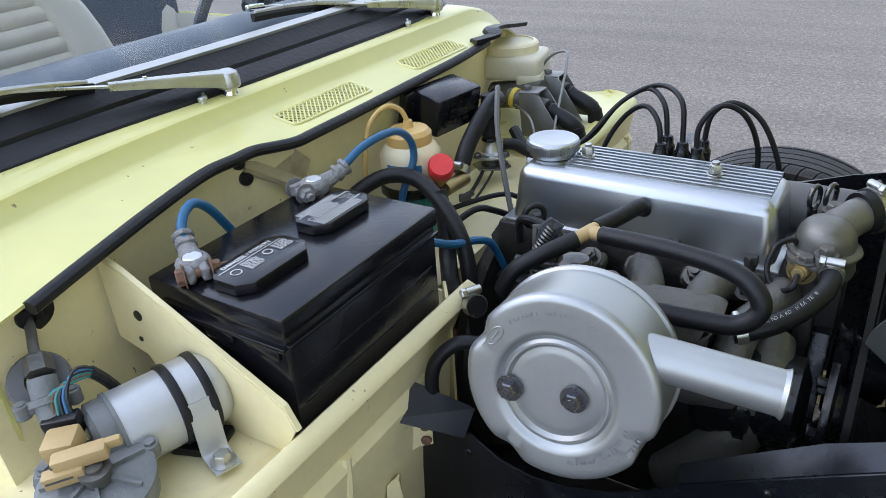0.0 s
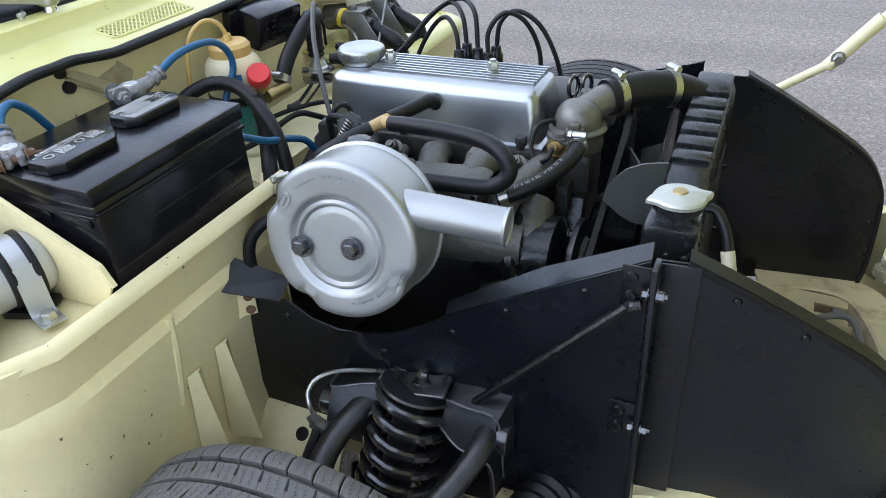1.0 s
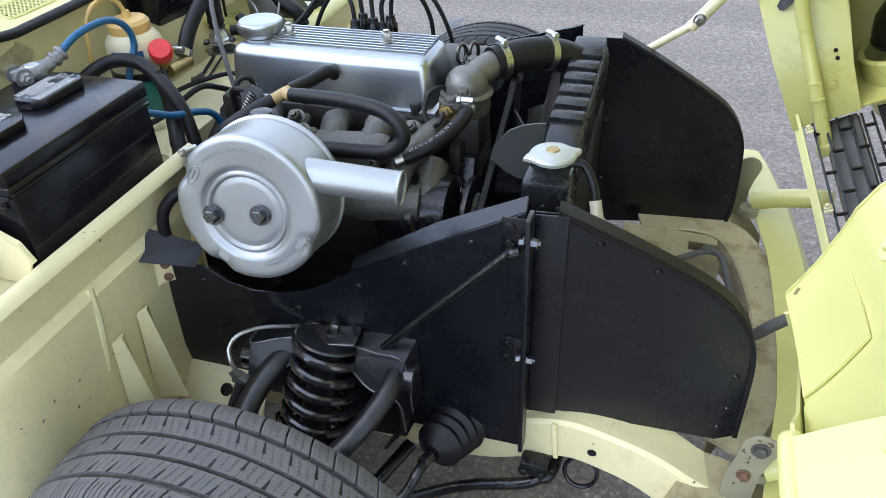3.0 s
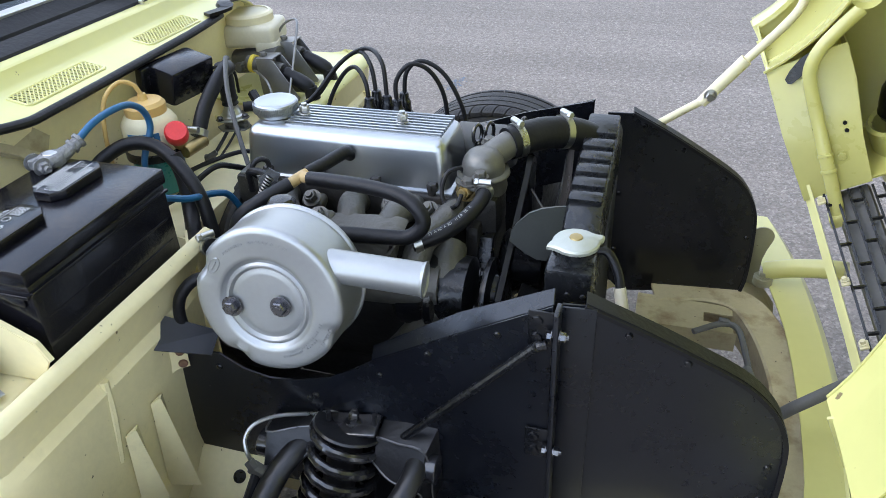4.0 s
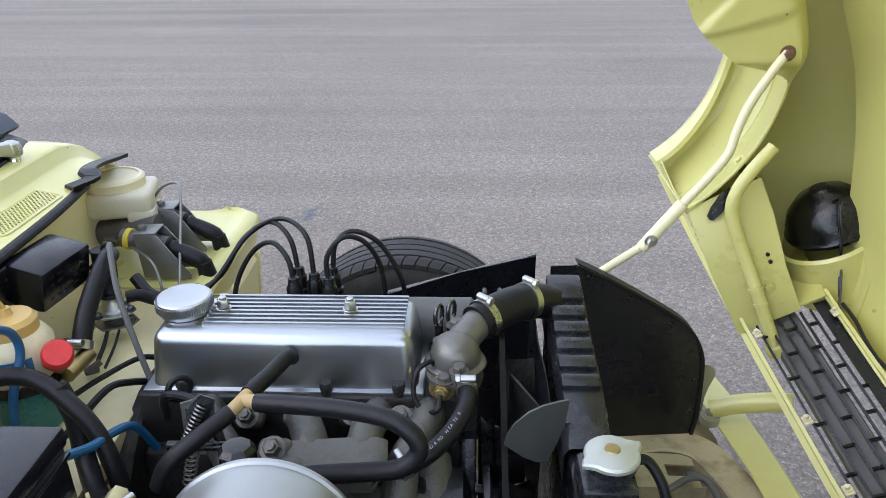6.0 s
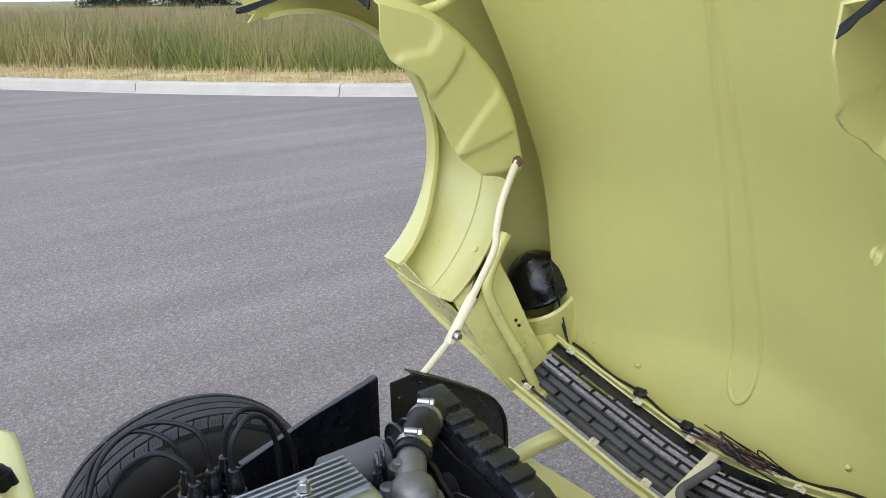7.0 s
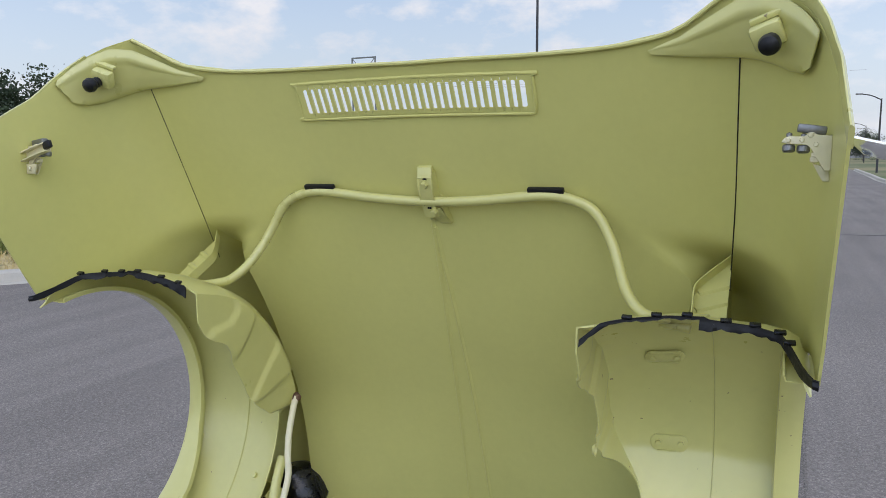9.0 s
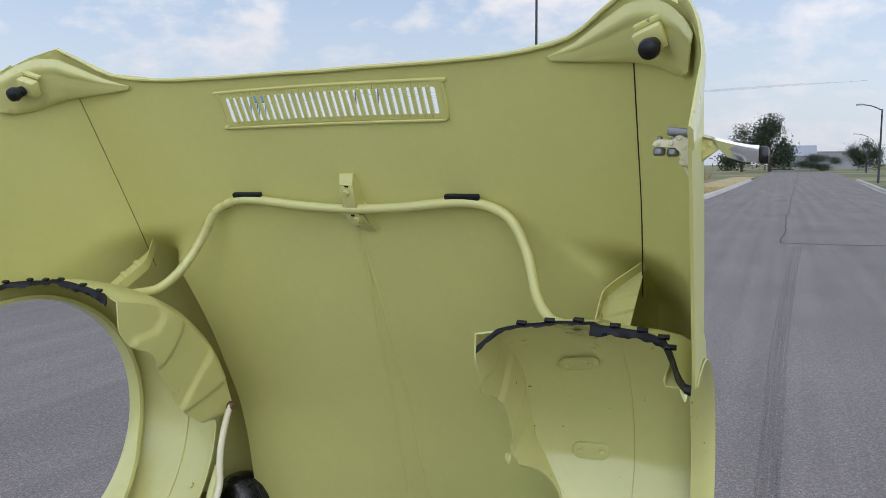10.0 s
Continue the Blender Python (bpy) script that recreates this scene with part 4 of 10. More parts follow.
    plate(bm, [yz(0.752, 1.622, 0.232), yz(0.79, 1.612, 0.232), yz(0.803, 1.611, 0.232), yz(0.803, 1.593, 0.232), yz(0.786, 1.594, 0.232), yz(0.768, 1.600, 0.232), yz(0.757, 1.611, 0.232)], (0.0025, 0, 0), 0.0008)
    part("handle", bm, M_CHROME, latch, "deep chrome lever")
    bm = B()
    box(bm, yz(0.8085, 1.602, 0.243), (0.024, 0.012, 0.0215), (0, 0, 0), 0.004)
    part("handle_tip", bm, M_BLACK, latch)
    # lamp bowl and its housing
    hl = thing("headlamp", "black headlamp bowl with wires set in the bonnet nose", "headlamp", tuple(bn(0.2, 0.5, 0.38)), "headlamps")
    bm = B()
    ax = (bn(1, 0, 0) - bn(0, 0, 0)).normalized()
    o = bn(0.175, 0.53, 0.372)
    lathe(bm, o, ax, [(0.074, 0), (0.088, 0.004), (0.09, 0.012), (0.086, 0.018), (0.083, 0.03), (0.072, 0.055), (0.05, 0.078), (0.022, 0.092), (0.018, 0.096), (0, 0.098)], 36)
    part("bowl", bm, M_BLACK, hl)
    bm = B()
    box(bm, bn(0.215, 0.47, 0.365), (0.018, 0.014, 0.02), (0, -28, 20), 0.002)
    part("connector", bm, M_BLACK, hl)
    for dy in (-0.004, 0.004):
        bm = B()
        tube(bm, [bn(0.25, 0.49 + dy, 0.37), bn(0.262, 0.468, 0.385), bn(0.245, 0.452 + dy, 0.37), bn(0.20, 0.44 + dy, 0.355), bn(0.14, 0.425 - dy, 0.33), bn(0.095, 0.40, 0.305), bn(0.075, 0.37 + dy, 0.29)], 0.0022, 6, 5)
        part("wire", bm, M_BLACK, hl)
    bm = B()
    lathe(bm, bn(0.05, 0.52, 0.355), ax, [(0.1, 0), (0.1, 0.118), (0.094, 0.124), (0.088, 0.118), (0.088, 0)], 40)
    can = part("lamp_can", bm, M_YELLOW, bonnet)
    rim_line = smooth_path([bn(0.176, 0.451, 0.39), bn(0.165, 0.418, 0.388), bn(0.141, 0.396, 0.378), bn(0.10, 0.389, 0.352), bn(0.046, 0.391, 0.3165)], 4)
    bm = B()
    sheet(bm, [[p + V(0, -0.004 * sgn, 0), p + V(0, 0.003 * sgn, 0.002), p + V(-0.004, 0.012 * sgn, -0.004), p + V(0.012, 0.05 * sgn, -0.012)] for p in rim_line], 0.003)
    part("pod_flange", bm, M_YELLOW, can)
    # inner nose box beside the grille
    bm = B()
    n0 = [(0.118, 0.395, 0.112), (0.118, 0.395, 0.235), (0.20, 0.428, 0.245), (0.30, 0.46, 0.265), (0.37, 0.475, 0.27), (0.375, 0.475, 0.124), (0.25, 0.44, 0.114)]
    plate(bm, [bn(*p) for p in n0], V(0, sgn * 0.004, 0), 0.001)
    rows = [[bn(u, y, w) for y in (yi, yi + (yo - yi) * 0.5, yo - 0.004)] for u, w, yi, yo in ((0.118, 0.133, 0.394, 0.40), (0.2, 0.131, 0.428, 0.515), (0.28, 0.128, 0.452, 0.618), (0.335, 0.127, 0.50, 0.672), (0.37, 0.128, 0.60, 0.695), (0.41, 0.132, 0.648, 0.708))]
    sheet(bm, rows, 0.003)
    rows = [[bn(u, y, w + 0.02 * (y - yi)) for y in (yi, yi + (yo - yi) * 0.5, yo)] for u, yi, yo, w in ((0.118, 0.395, 0.40, 0.235), (0.2, 0.428, 0.515, 0.245), (0.28, 0.452, 0.615, 0.26), (0.36, 0.472, 0.69, 0.27))]
    sheet(bm, rows, 0.003)
    part("nose_box", bm, M_YELLOW, bonnet)
    # long drainage slot in the side of the nose box
    bm = B()
    sl = [(0.349, 0.151), (0.340, 0.153), (0.337, 0.159), (0.343, 0.178), (0.361, 0.206), (0.372, 0.214), (0.381, 0.210), (0.375, 0.188), (0.361, 0.164)]
    plate(bm, [bn(u, 0.4605 + 0.3 * (u - 0.34), w) for u, w in sl], V(0, -sgn * 0.0015, 0))
    part("slot", bm, M_BLACK, bonnet, "dark oval drainage slot")
    for q in (0, 1):
        bm = B()
        cyl(bm, bn(0.234 - 0.0145 * q, 0.4405 - 0.0045 * q, 0.223 - 0.001 * q), bn(0.234 - 0.0145 * q, 0.4345 - 0.0045 * q, 0.223 - 0.001 * q), 0.004, seg=14)
        part("hole", bm, M_BLACK, bonnet, "dark drilled hole")
    # nose tube from the grille foot up behind the arch
    bm = B()
    tube(bm, [bn(0.075, 0.37, 0.16), bn(0.11, 0.378, 0.165), bn(0.19, 0.397, 0.173), bn(0.262, 0.424, 0.181), bn(0.335, 0.44, 0.190), bn(0.366, 0.444, 0.203), bn(0.391, 0.447, 0.231), bn(0.413, 0.453, 0.275), bn(0.425, 0.458, 0.305)], 0.0125, 14, 6)
    part("nose_tube", bm, M_YELLOW, bonnet)
    bm = B()
    box(bm, bn(0.075, 0.368, 0.158), (0.03, 0.034, 0.022), (0, -28, 0), 0.003)
    part("tube_foot", bm, M_YELLOW, bonnet)
    for uu in (0.165, 0.195):
        bm = B()
        c_ = bn(uu, 0.397 + (uu - 0.19) * 0.3, 0.173 + (uu - 0.19) * 0.1)
        lathe(bm, c_, bn(0.262, 0.424, 0.181) - bn(0.19, 0.397, 0.173), [(0.0125, 0), (0.0145, 0.0005), (0.0145, 0.006), (0.0125, 0.0065)], 20)
        part("tube_clip", bm, M_YELLOW, bonnet)
    bm = B()
    plate(bm, [bn(u, 0.4165 + (u - 0.165) * 0.36, w) for u, w in ((0.162, 0.18), (0.196, 0.183), (0.192, 0.205), (0.18, 0.214), (0.165, 0.208))], V(0, -sgn * 0.003, 0), 0.001)
    hexnut(bm, bn(0.178, 0.4165, 0.200), (0, -sgn, 0), 0.0085, 0.006)
    part("clip_foot", bm, M_YELLOW, bonnet, "bolted foot of the tube clip")

# shallow centre pressing that narrows towards the windscreen
line = [(1.0, 0.012), (0.9, 0.0165), (0.75, 0.022), (0.5, 0.031), (0.25, 0.038), (0.12, 0.041), (0.07, 0.038), (0.045, 0.026), (0.036, 0.01), (0.045, -0.008), (0.07, -0.02), (0.12, -0.024), (0.25, -0.022), (0.5, -0.016), (0.75, -0.006), (0.9, 0.002), (0.98, 0.006)]
bm = B()
sweep(bm, [BN(u, y, soft_top(u) - 0.05 * (y / 0.61) ** 2 - 0.0045) for u, y in line], [(-0.008, -0.002), (-0.003, 0.0048), (0.0005, 0.0048), (0.0045, -0.002)], sub=5, up=BN(0, 0, -1) - BN(0, 0, 0))
part("centre_pressing", bm, M_YELLOW_IN, bonnet, sharp=70)
# stiffener bar across the bonnet top
bm = B()
hoop = [(0.925, 0.55, 0.385), (0.930, 0.50, 0.392), (0.936, 0.462, 0.405), (0.952, 0.432, 0.44), (0.975, 0.412, 0.485), (1.005, 0.393, 0.522), (1.05, 0.36, 0.552), (1.072, 0.31, 0.564), (1.077, 0.25, 0.566), (1.062, 0.12, 0.568), (1.055, 0, 0.57)]
pts = [BN(u, y, w - 0.012) for u, y, w in hoop] + [BN(u, -y, w - 0.012) for u, y, w in hoop[-2::-1]]
tube(bm, pts, 0.0105, 14, 6)
part("stiffener_bar", bm, M_YELLOW, bonnet)
for y in (0.262, -0.262):
    bm = B()
    box(bm, BN(1.088, y, 0.556), (0.012, 0.075, 0.012), (0, -28, 3 if y > 0 else -3), 0.003)
    part("foam_pad", bm, M_RUBBER, bonnet, "black foam pad")
bm = B()
box(bm, BN(1.105, 0, 0.577), (0.010, 0.034, 0.05), (0, -28, 0), 0.002)
sweep(bm, [BN(1.128, -0.002, 0.572), BN(1.108, -0.002, 0.560), BN(1.08, -0.002, 0.553), BN(1.05, -0.002, 0.553), BN(1.018, -0.002, 0.556)], [(-0.016, -0.0016), (0.016, -0.0016), (0.016, 0.0016), (-0.016, 0.0016)], sub=3, up=BN(0, 0, -1) - BN(0, 0, 0))
plate(bm, [BN(1.118, -0.0185, 0.584), BN(1.118, -0.0185, 0.566), BN(1.085, -0.0185, 0.554), BN(1.018, -0.0185, 0.556), BN(1.018, -0.0185, 0.58)], (0, 0.002, 0))
bracket = part("centre_bracket", bm, M_YELLOW, bonnet, "folded clamp bracket over the stiffener bar")
bm = B()
box(bm, BN(1.03, -0.004, 0.58), (0.006, 0.042, 0.06), (0, -28, 0), 0.002)
part("backing_plate", bm, M_YELLOW, bracket)
bm = B()
tube(bm, [BN(1.056, 0.0135, 0.5515), BN(1.085, 0.0135, 0.5515), BN(1.108, 0.0135, 0.5585), BN(1.112, 0.009, 0.5600), BN(1.112, -0.013, 0.5600), BN(1.108, -0.0175, 0.5585), BN(1.085, -0.0175, 0.5515), BN(1.056, -0.0175, 0.5515)], 0.0018, 8, 3)
part("raised_rim", bm, M_YELLOW, bracket)
bm = B()
plate(bm, [BN(1.04, 0.010, 0.5575), BN(1.04, -0.026, 0.5575), BN(1.012, -0.034, 0.5605), BN(0.994, -0.037, 0.570), BN(0.994, -0.013, 0.570), BN(1.012, -0.008, 0.5605)], tuple((BN(0, 0, -1) - BN(0, 0, 0)) * 0.002), 0.0006)
plate(bm, [BN(1.045, -0.0265, 0.5575), BN(1.045, -0.0265, 0.577), BN(0.996, -0.0375, 0.577), BN(0.994, -0.0375, 0.569), BN(1.012, -0.0345, 0.5605)], (0, -0.002, 0))
part("lower_tongue", bm, M_YELLOW, bracket, "slanted lower tongue of the clamp")
for u, w in ((1.109, 0.5585), (1.0435, 0.5505)):
    bm = B()
    box(bm, BN(u, -0.003, w), (0.003, 0.009, 0.004), (0, -28, 0), 0.001)
    part("slot", bm, M_BLACK, bracket, "dark slot above the bolt")
for u in (1.098, 1.032):
    bm = B()
    hexnut(bm, BN(u, -0.002 if u > 1.05 else -0.010, 0.555 if u < 1.05 else 0.556), BN(0, 0, -1) - BN(0, 0, 0), 0.0075, 0.008)
    part("bolt", bm, M_YELLOW, bracket)
for u, y, w in ((0.045, 0.242, 0.352), (0.075, 0.357, 0.344), (0.045, -0.242, 0.352), (0.075, -0.357, 0.344)):
    bm = B()
    lathe(bm, BN(u, y, w + 0.01), BN(1, 0, -0.6) - BN(0, 0, 0), [(0.008, 0), (0.007, 0.012), (0.004, 0.016), (0, 0.017)], 12)
    part("stud", bm, M_YELLOW, bonnet)


# grille
def lip_u(y):
    return lerp([(0, -0.005), (0.1, 0.013), (0.2, 0.05), (0.3, 0.087), (0.4, 0.127), (0.47, 0.17), (0.53, 0.21), (0.61, 0.27), (0.67, 0.33), (0.705, 0.388)], abs(y))


ys = [-0.70 + 0.05 * k for k in range(29)]
bm = B()
sweep(bm, [BN(lip_u(y), y, 0.128) for y in ys], [(-0.014, -0.003), (0.014, -0.003), (0.014, 0.003), (-0.014, 0.003)], sub=2, up=BN(0, 0, 1) - BN(0, 0, 0))
sweep(bm, [BN(lip_u(y) - 0.012, y, 0.118) for y in ys], [(-0.002, -0.003), (0.002, -0.003), (0.002, 0.012), (-0.002, 0.012)], sub=2, up=BN(0, 0, 1) - BN(0, 0, 0))
part("lower_lip", bm, M_YELLOW, bonnet)
bm = B()
gy = [-0.42 + 0.04 * k for k in range(22)]
sweep(bm, [BN(lip_u(y) - 0.022, y, 0.292) for y in gy], [(-0.012, -0.003), (0.012, -0.003), (0.012, 0.003), (-0.012, 0.003)], sub=2, up=BN(0, 0, 1) - BN(0, 0, 0))
part("grille_header", bm, M_YELLOW, bonnet)
grille = thing("grille", "black plastic grille of crossing bars with clips", "grille", tuple(BN(0, 0, 0.2)))
def on_grille(y, w, du=0.0):
    return BN(lip_u(y) - 0.006 - 0.02 * (w - 0.14) / 0.14 + du, y, w)


GRILLE_W = [0.149, 0.170, 0.191, 0.212, 0.233, 0.251]
for w in GRILLE_W:
    bm = B()
    sweep(bm, [on_grille(y, w) for y in [-0.40 + 0.04 * j for j in range(21)]], [(-0.0024, -0.003), (0.0024, -0.003), (0.002, 0.003), (-0.002, 0.003)], sub=2, up=BN(1, 0, 0) - BN(0, 0, 0))
    part("long_bar", bm, M_BLACK, grille)
bm = B()
sheet(bm, [[on_grille(y, w) for w in (0.262, 0.272, 0.285)] for y in [-0.41 + 0.041 * j for j in range(21)]], 0.003)
part("upper_band", bm, M_BLACK, grille, "solid black upper band")
# short uprights, staggered from gap to gap
for row, (w0, w1) in enumerate(zip(GRILLE_W, GRILLE_W[1:] + [0.264])):
    for k in range(9):
        y = -0.37 + 0.0925 * k + (0.046 if row % 2 else 0.0)
        if abs(y) > 0.395:
            continue
        bm = B()
        sweep(bm, [on_grille(y, w0, 0.001), on_grille(y, w1, 0.001)], [(-0.0026, -0.0025), (0.0026, -0.0025), (0.0026, 0.0025), (-0.0026, 0.0025)], sub=1, up=BN(1, 0, 0) - BN(0, 0, 0))
        part("cross_bar", bm, M_BLACK, grille)
bm = B()
sweep(bm, [on_grille(0.004, w, 0.009) for w in (0.138, 0.20, 0.262, 0.29)], [(-0.012, -0.0015), (0.012, -0.0015), (0.012, 0.0015), (0.010, 0.005), (0.008, 0.0015), (-0.012, 0.0015)], sub=1, up=BN(1, 0, 0) - BN(0, 0, 0))
part("divider", bm, M_CREAM, grille, "cream centre strip across the grille")
for y in (0.19, 0.372, -0.19, -0.372, 0.06):
    for w, du in ((0.142, 0.008), (0.286, -0.012)):
        bm = B()
        box(bm, BN(lip_u(y) + du - 0.004, y, w), (0.015, 0.022, 0.005), (0, -28, 0), 0.002)
        hexnut(bm, BN(lip_u(y) + du, y, w), BN(1, 0, 0) - BN(0, 0, 0), 0.005, 0.006)
        part("clip", bm, M_CREAM, grille)
# bumper bar in front of the grille
bumper = thing("bumper", "dull dark bumper bar seen through the grille", "bumper", (0.80, 0, 0.40))
bm = B()
sweep(bm, [BN(lip_u(y) - 0.045, y, 0.195) for y in [-0.42 + 0.06 * j for j in range(15)]], [(-0.012, -0.03), (0.0, -0.034), (0.004, 0), (0.0, 0.034), (-0.012, 0.03)], sub=2, up=BN(0, 0, 1) - BN(0, 0, 0))
part("bar", bm, M_GREYWIRE, bumper)
# prop stay
stay = thing("bonnet_stay", "cream-painted folding bonnet stay with a bolted joint", "stay", (0.36, 0.31, 0.6))
bm = B()
tube(bm, [(0.652, 0.382, 1.012), (0.634, 0.379, 0.985), (0.602, 0.370, 0.932), (0.583, 0.361, 0.885), (0.566, 0.351, 0.838), (0.49, 0.336, 0.748)], 0.0078, 12, 5)
cyl(bm, (0.503, 0.336, 0.765), (0.438, 0.330, 0.682), 0.0115, 0.011, seg=14)
part("upper_rod", bm, M_CREAM, stay)
bm = B()
tube(bm, [(0.455, 0.333, 0.695), (0.40, 0.325, 0.66), (0.31, 0.312, 0.60)], 0.0075, 12, 3)
part("lower_rod", bm, M_CREAM, stay)
for p_, r_ in (((0.452, 0.322, 0.70), 0.008), ((0.653, 0.384, 1.01), 0.009)):
    bm = B()
    hexnut(bm, p_, (0, -1, 0), r_, 0.01)
    part("bolt", bm, M_STEEL if p_[2] < 0.9 else M_RUST, stay, "worn bolt")


# ---------------------------------------------------------------- car body behind the engine
body = thing("car_body", "pale yellow body shell of an open sports car", "car", (-0.9, 0, 0))
LIP = [(-0.72, -0.452), (-0.64, -0.458), (-0.5, -0.487), (-0.41, -0.504), (-0.33, -0.503), (-0.28, -0.482), (-0.2, -0.482), (0.0, -0.488), (0.13, -0.492), (0.24, -0.50), (0.33, -0.512), (0.5, -0.545), (0.72, -0.575)]


def scut_z(x, y):
    """Height of the scuttle skin."""
    z = lerp([(-0.74, 0.872), (-0.62, 0.868), (-0.584, 0.8645), (-0.579, 0.8615), (-0.569, 0.8415), (-0.565, 0.8385), (-0.53, 0.8315), (-0.50, 0.826), (-0.45, 0.818)], x)
    return z - 0.16 * max(0, abs(y) - 0.36) ** 2 - 0.03 * max(0, abs(y) - 0.62) - 2.6 * max(0, y - 0.33) ** 2


bm = B()
ys = [-0.72, -0.68, -0.62, -0.56, -0.5, -0.45, -0.41, -0.37, -0.33, -0.305, -0.28, -0.245, -0.16, -0.08, 0, 0.045, 0.125, 0.205, 0.24, 0.3, 0.35, 0.39, 0.43, 0.46, 0.485, 0.51, 0.53, 0.55, 0.57]
rows = []
for y in ys:
    xl = lerp(LIP, y)
    xs = [xl, xl - 0.012] + [-0.52, -0.55, -0.5645, -0.5665, -0.569, -0.579, -0.5815, -0.584, -0.62, -0.68, -0.74]
    if xl < -0.505:
        xs = [xl, xl - 0.008] + [min(v, xl - 0.012 - 0.002 * k) for k, v in enumerate(xs[2:])]
    rows.append([(x, y, scut_z(x, y)) for x in xs])
sheet(bm, rows, 0.004)
part("scuttle", bm, M_YELLOW, body, "scuttle panel under the windscreen")
# air inlet meshes: lattice of thin diagonal bars over a dark opening
for y0, y1 in ((-0.245, -0.075), (0.045, 0.205)):
    bm = B()
    x0, x1 = -0.548, -0.506
    rows = [[(x, y, scut_z(x, y) + 0.0004) for y in (y0 + 0.004, (y0 + y1) / 2, y1 - 0.004)] for x in (x0 + 0.003, (x0 + x1) / 2, x1 - 0.003)]
    sheet(bm, rows, 0.0004)
    vent_o = part("air_inlet", bm, M_BLACK, body, "dark opening under a diamond mesh")
    bm = B()
    step = 0.0078
    n = int((y1 - y0 + (x1 - x0)) / step) + 2
    for k in range(n):
        for sg in (1, -1):
            pts = []
            for q in range(9):
                x = x0 + (x1 - x0) * q / 8
                y = y0 + k * step - (x - x0) if sg > 0 else y0 - (x1 - x0) + k * step + (x - x0)
                if y0 <= y <= y1:
                    pts.append((x, y, scut_z(x, y) + 0.0011))
            if len(pts) > 1:
                sweep(bm, [pts[0], pts[-1]], [(-0.0012, -0.0006), (0.0012, -0.0006), (0.0009, 0.0005), (-0.0009, 0.0005)], sub=1, up=(0, 0, 1))
    rim_ = [(x0, y0 + 0.006), (x0, y1 - 0.006), (x0 + 0.004, y1), (x1 - 0.004, y1), (x1, y1 - 0.006), (x1, y0 + 0.006), (x1 - 0.004, y0), (x0 + 0.004, y0), (x0, y0 + 0.006)]
    sweep(bm, [(x, y, scut_z(x, y) + 0.0008) for x, y in rim_], [(-0.003, -0.0008), (-0.002, 0.001), (0.002, 0.001), (0.003, -0.0008)], sub=1, up=(0, 0, 1))
    part("mesh", bm, M_YELLOW, vent_o, "pressed yellow diamond mesh")
# black seal along the front lip
bm = B()
sweep(bm, [(lerp(LIP, y) + 0.004, y, scut_z(lerp(LIP, y), y) - 0.004) for y in [-0.66, -0.6, -0.5, -0.41, -0.36, -0.33, -0.3, -0.275, -0.24, -0.15, 0, 0.13, 0.22, 0.26]], [(0.0085 * a, 0.0072 * b) for a, b in ring(1.0, 12)], sub=5, up=(0, 0, 1))
part("lip_seal", bm, M_RUBBER, body, "black rubber seal strip")
bm = B()
sweep(bm, [(-0.506, 0.225, 0.832), (-0.485, 0.262, 0.836), (-0.505, 0.285, 0.84), (-0.512, 0.33, 0.836), (-0.513, 0.38, 0.828), (-0.512, 0.425, 0.822)], [(-0.014, -0.003), (0.014, -0.003), (0.016, 0.004), (-0.010, 0.003)], sub=4, up=(0, 0, 1))
part("seal_end", bm, M_RUBBER, body, "loose end of the rubber seal")
# windscreen surround: rubber, bright strip, glass
def ws_x(y, back=0.0):
    return -0.612 - back - 0.10 * max(0, abs(y) - 0.15) ** 2 - 0.05 * abs(y) ** 3 - 1.2 * max(0, y - 0.2) ** 2


WY = [-0.70, -0.6, -0.5, -0.4, -0.3, -0.2, -0.1, 0, 0.1, 0.2, 0.3, 0.36, 0.42, 0.46, 0.485]
bm = B()
RUB = ((0.012, -0.004), (0.008, 0.004), (-0.002, 0.0095), (-0.022, 0.0165), (-0.0245, 0.0145), (-0.0275, 0.0145), (-0.029, 0.0205), (-0.0335, 0.0235), (-0.051, 0.0365), (-0.055, 0.0395), (-0.07, 0.02))
sheet(bm, [[(ws_x(y) + a, y, scut_z(-0.61, y) + b) for a, b in RUB] for y in WY], 0.003)
part("screen_rubber", bm, M_RUBBER, body, "black windscreen rubber")
bm = B()
sweep(bm, [(ws_x(y) - 0.058, y, scut_z(-0.61, y) + 0.043) for y in WY], [(-0.007, -0.002), (0.007, -0.002), (0.005, 0.003), (-0.005, 0.003)], sub=2, up=(0.6, 0, 0.8))
part("bright_strip", bm, M_STRIP, body, "polished trim strip")
bm = B()
sheet(bm, [[(ws_x(y) - 0.06 - 0.32 * q - 0.05 * q * y * y, y * (1 - 0.1 * q), scut_z(-0.61, y) + 0.04 + 0.30 * q) for q in (0, 0.25, 0.5, 0.75, 1)] for y in WY], 0.004)
glass = part("windscreen", bm, M_GLASS, body, "clear laminated windscreen")
glass.visible_shadow = False
bm = B()
for s_ in (-1, 1):
    yy = -0.685 if s_ < 0 else 0.488
    zz = scut_z(-0.61, yy) + 0.02
    tube(bm, [(ws_x(yy) - 0.06, yy, zz), (ws_x(yy) - 0.22, yy * 0.96, zz + 0.17), (ws_x(yy) - 0.38, yy * 0.9, zz + 0.33)], 0.016 if s_ < 0 else 0.009, 10, 4)
top = [(ws_x(y) - 0.38 - 0.05 * y * y, y * 0.9, scut_z(-0.61, y) + 0.345) for y in WY]
tube(bm, top, 0.014, 10, 2)
part("screen_frame", bm, M_BLACK, body)
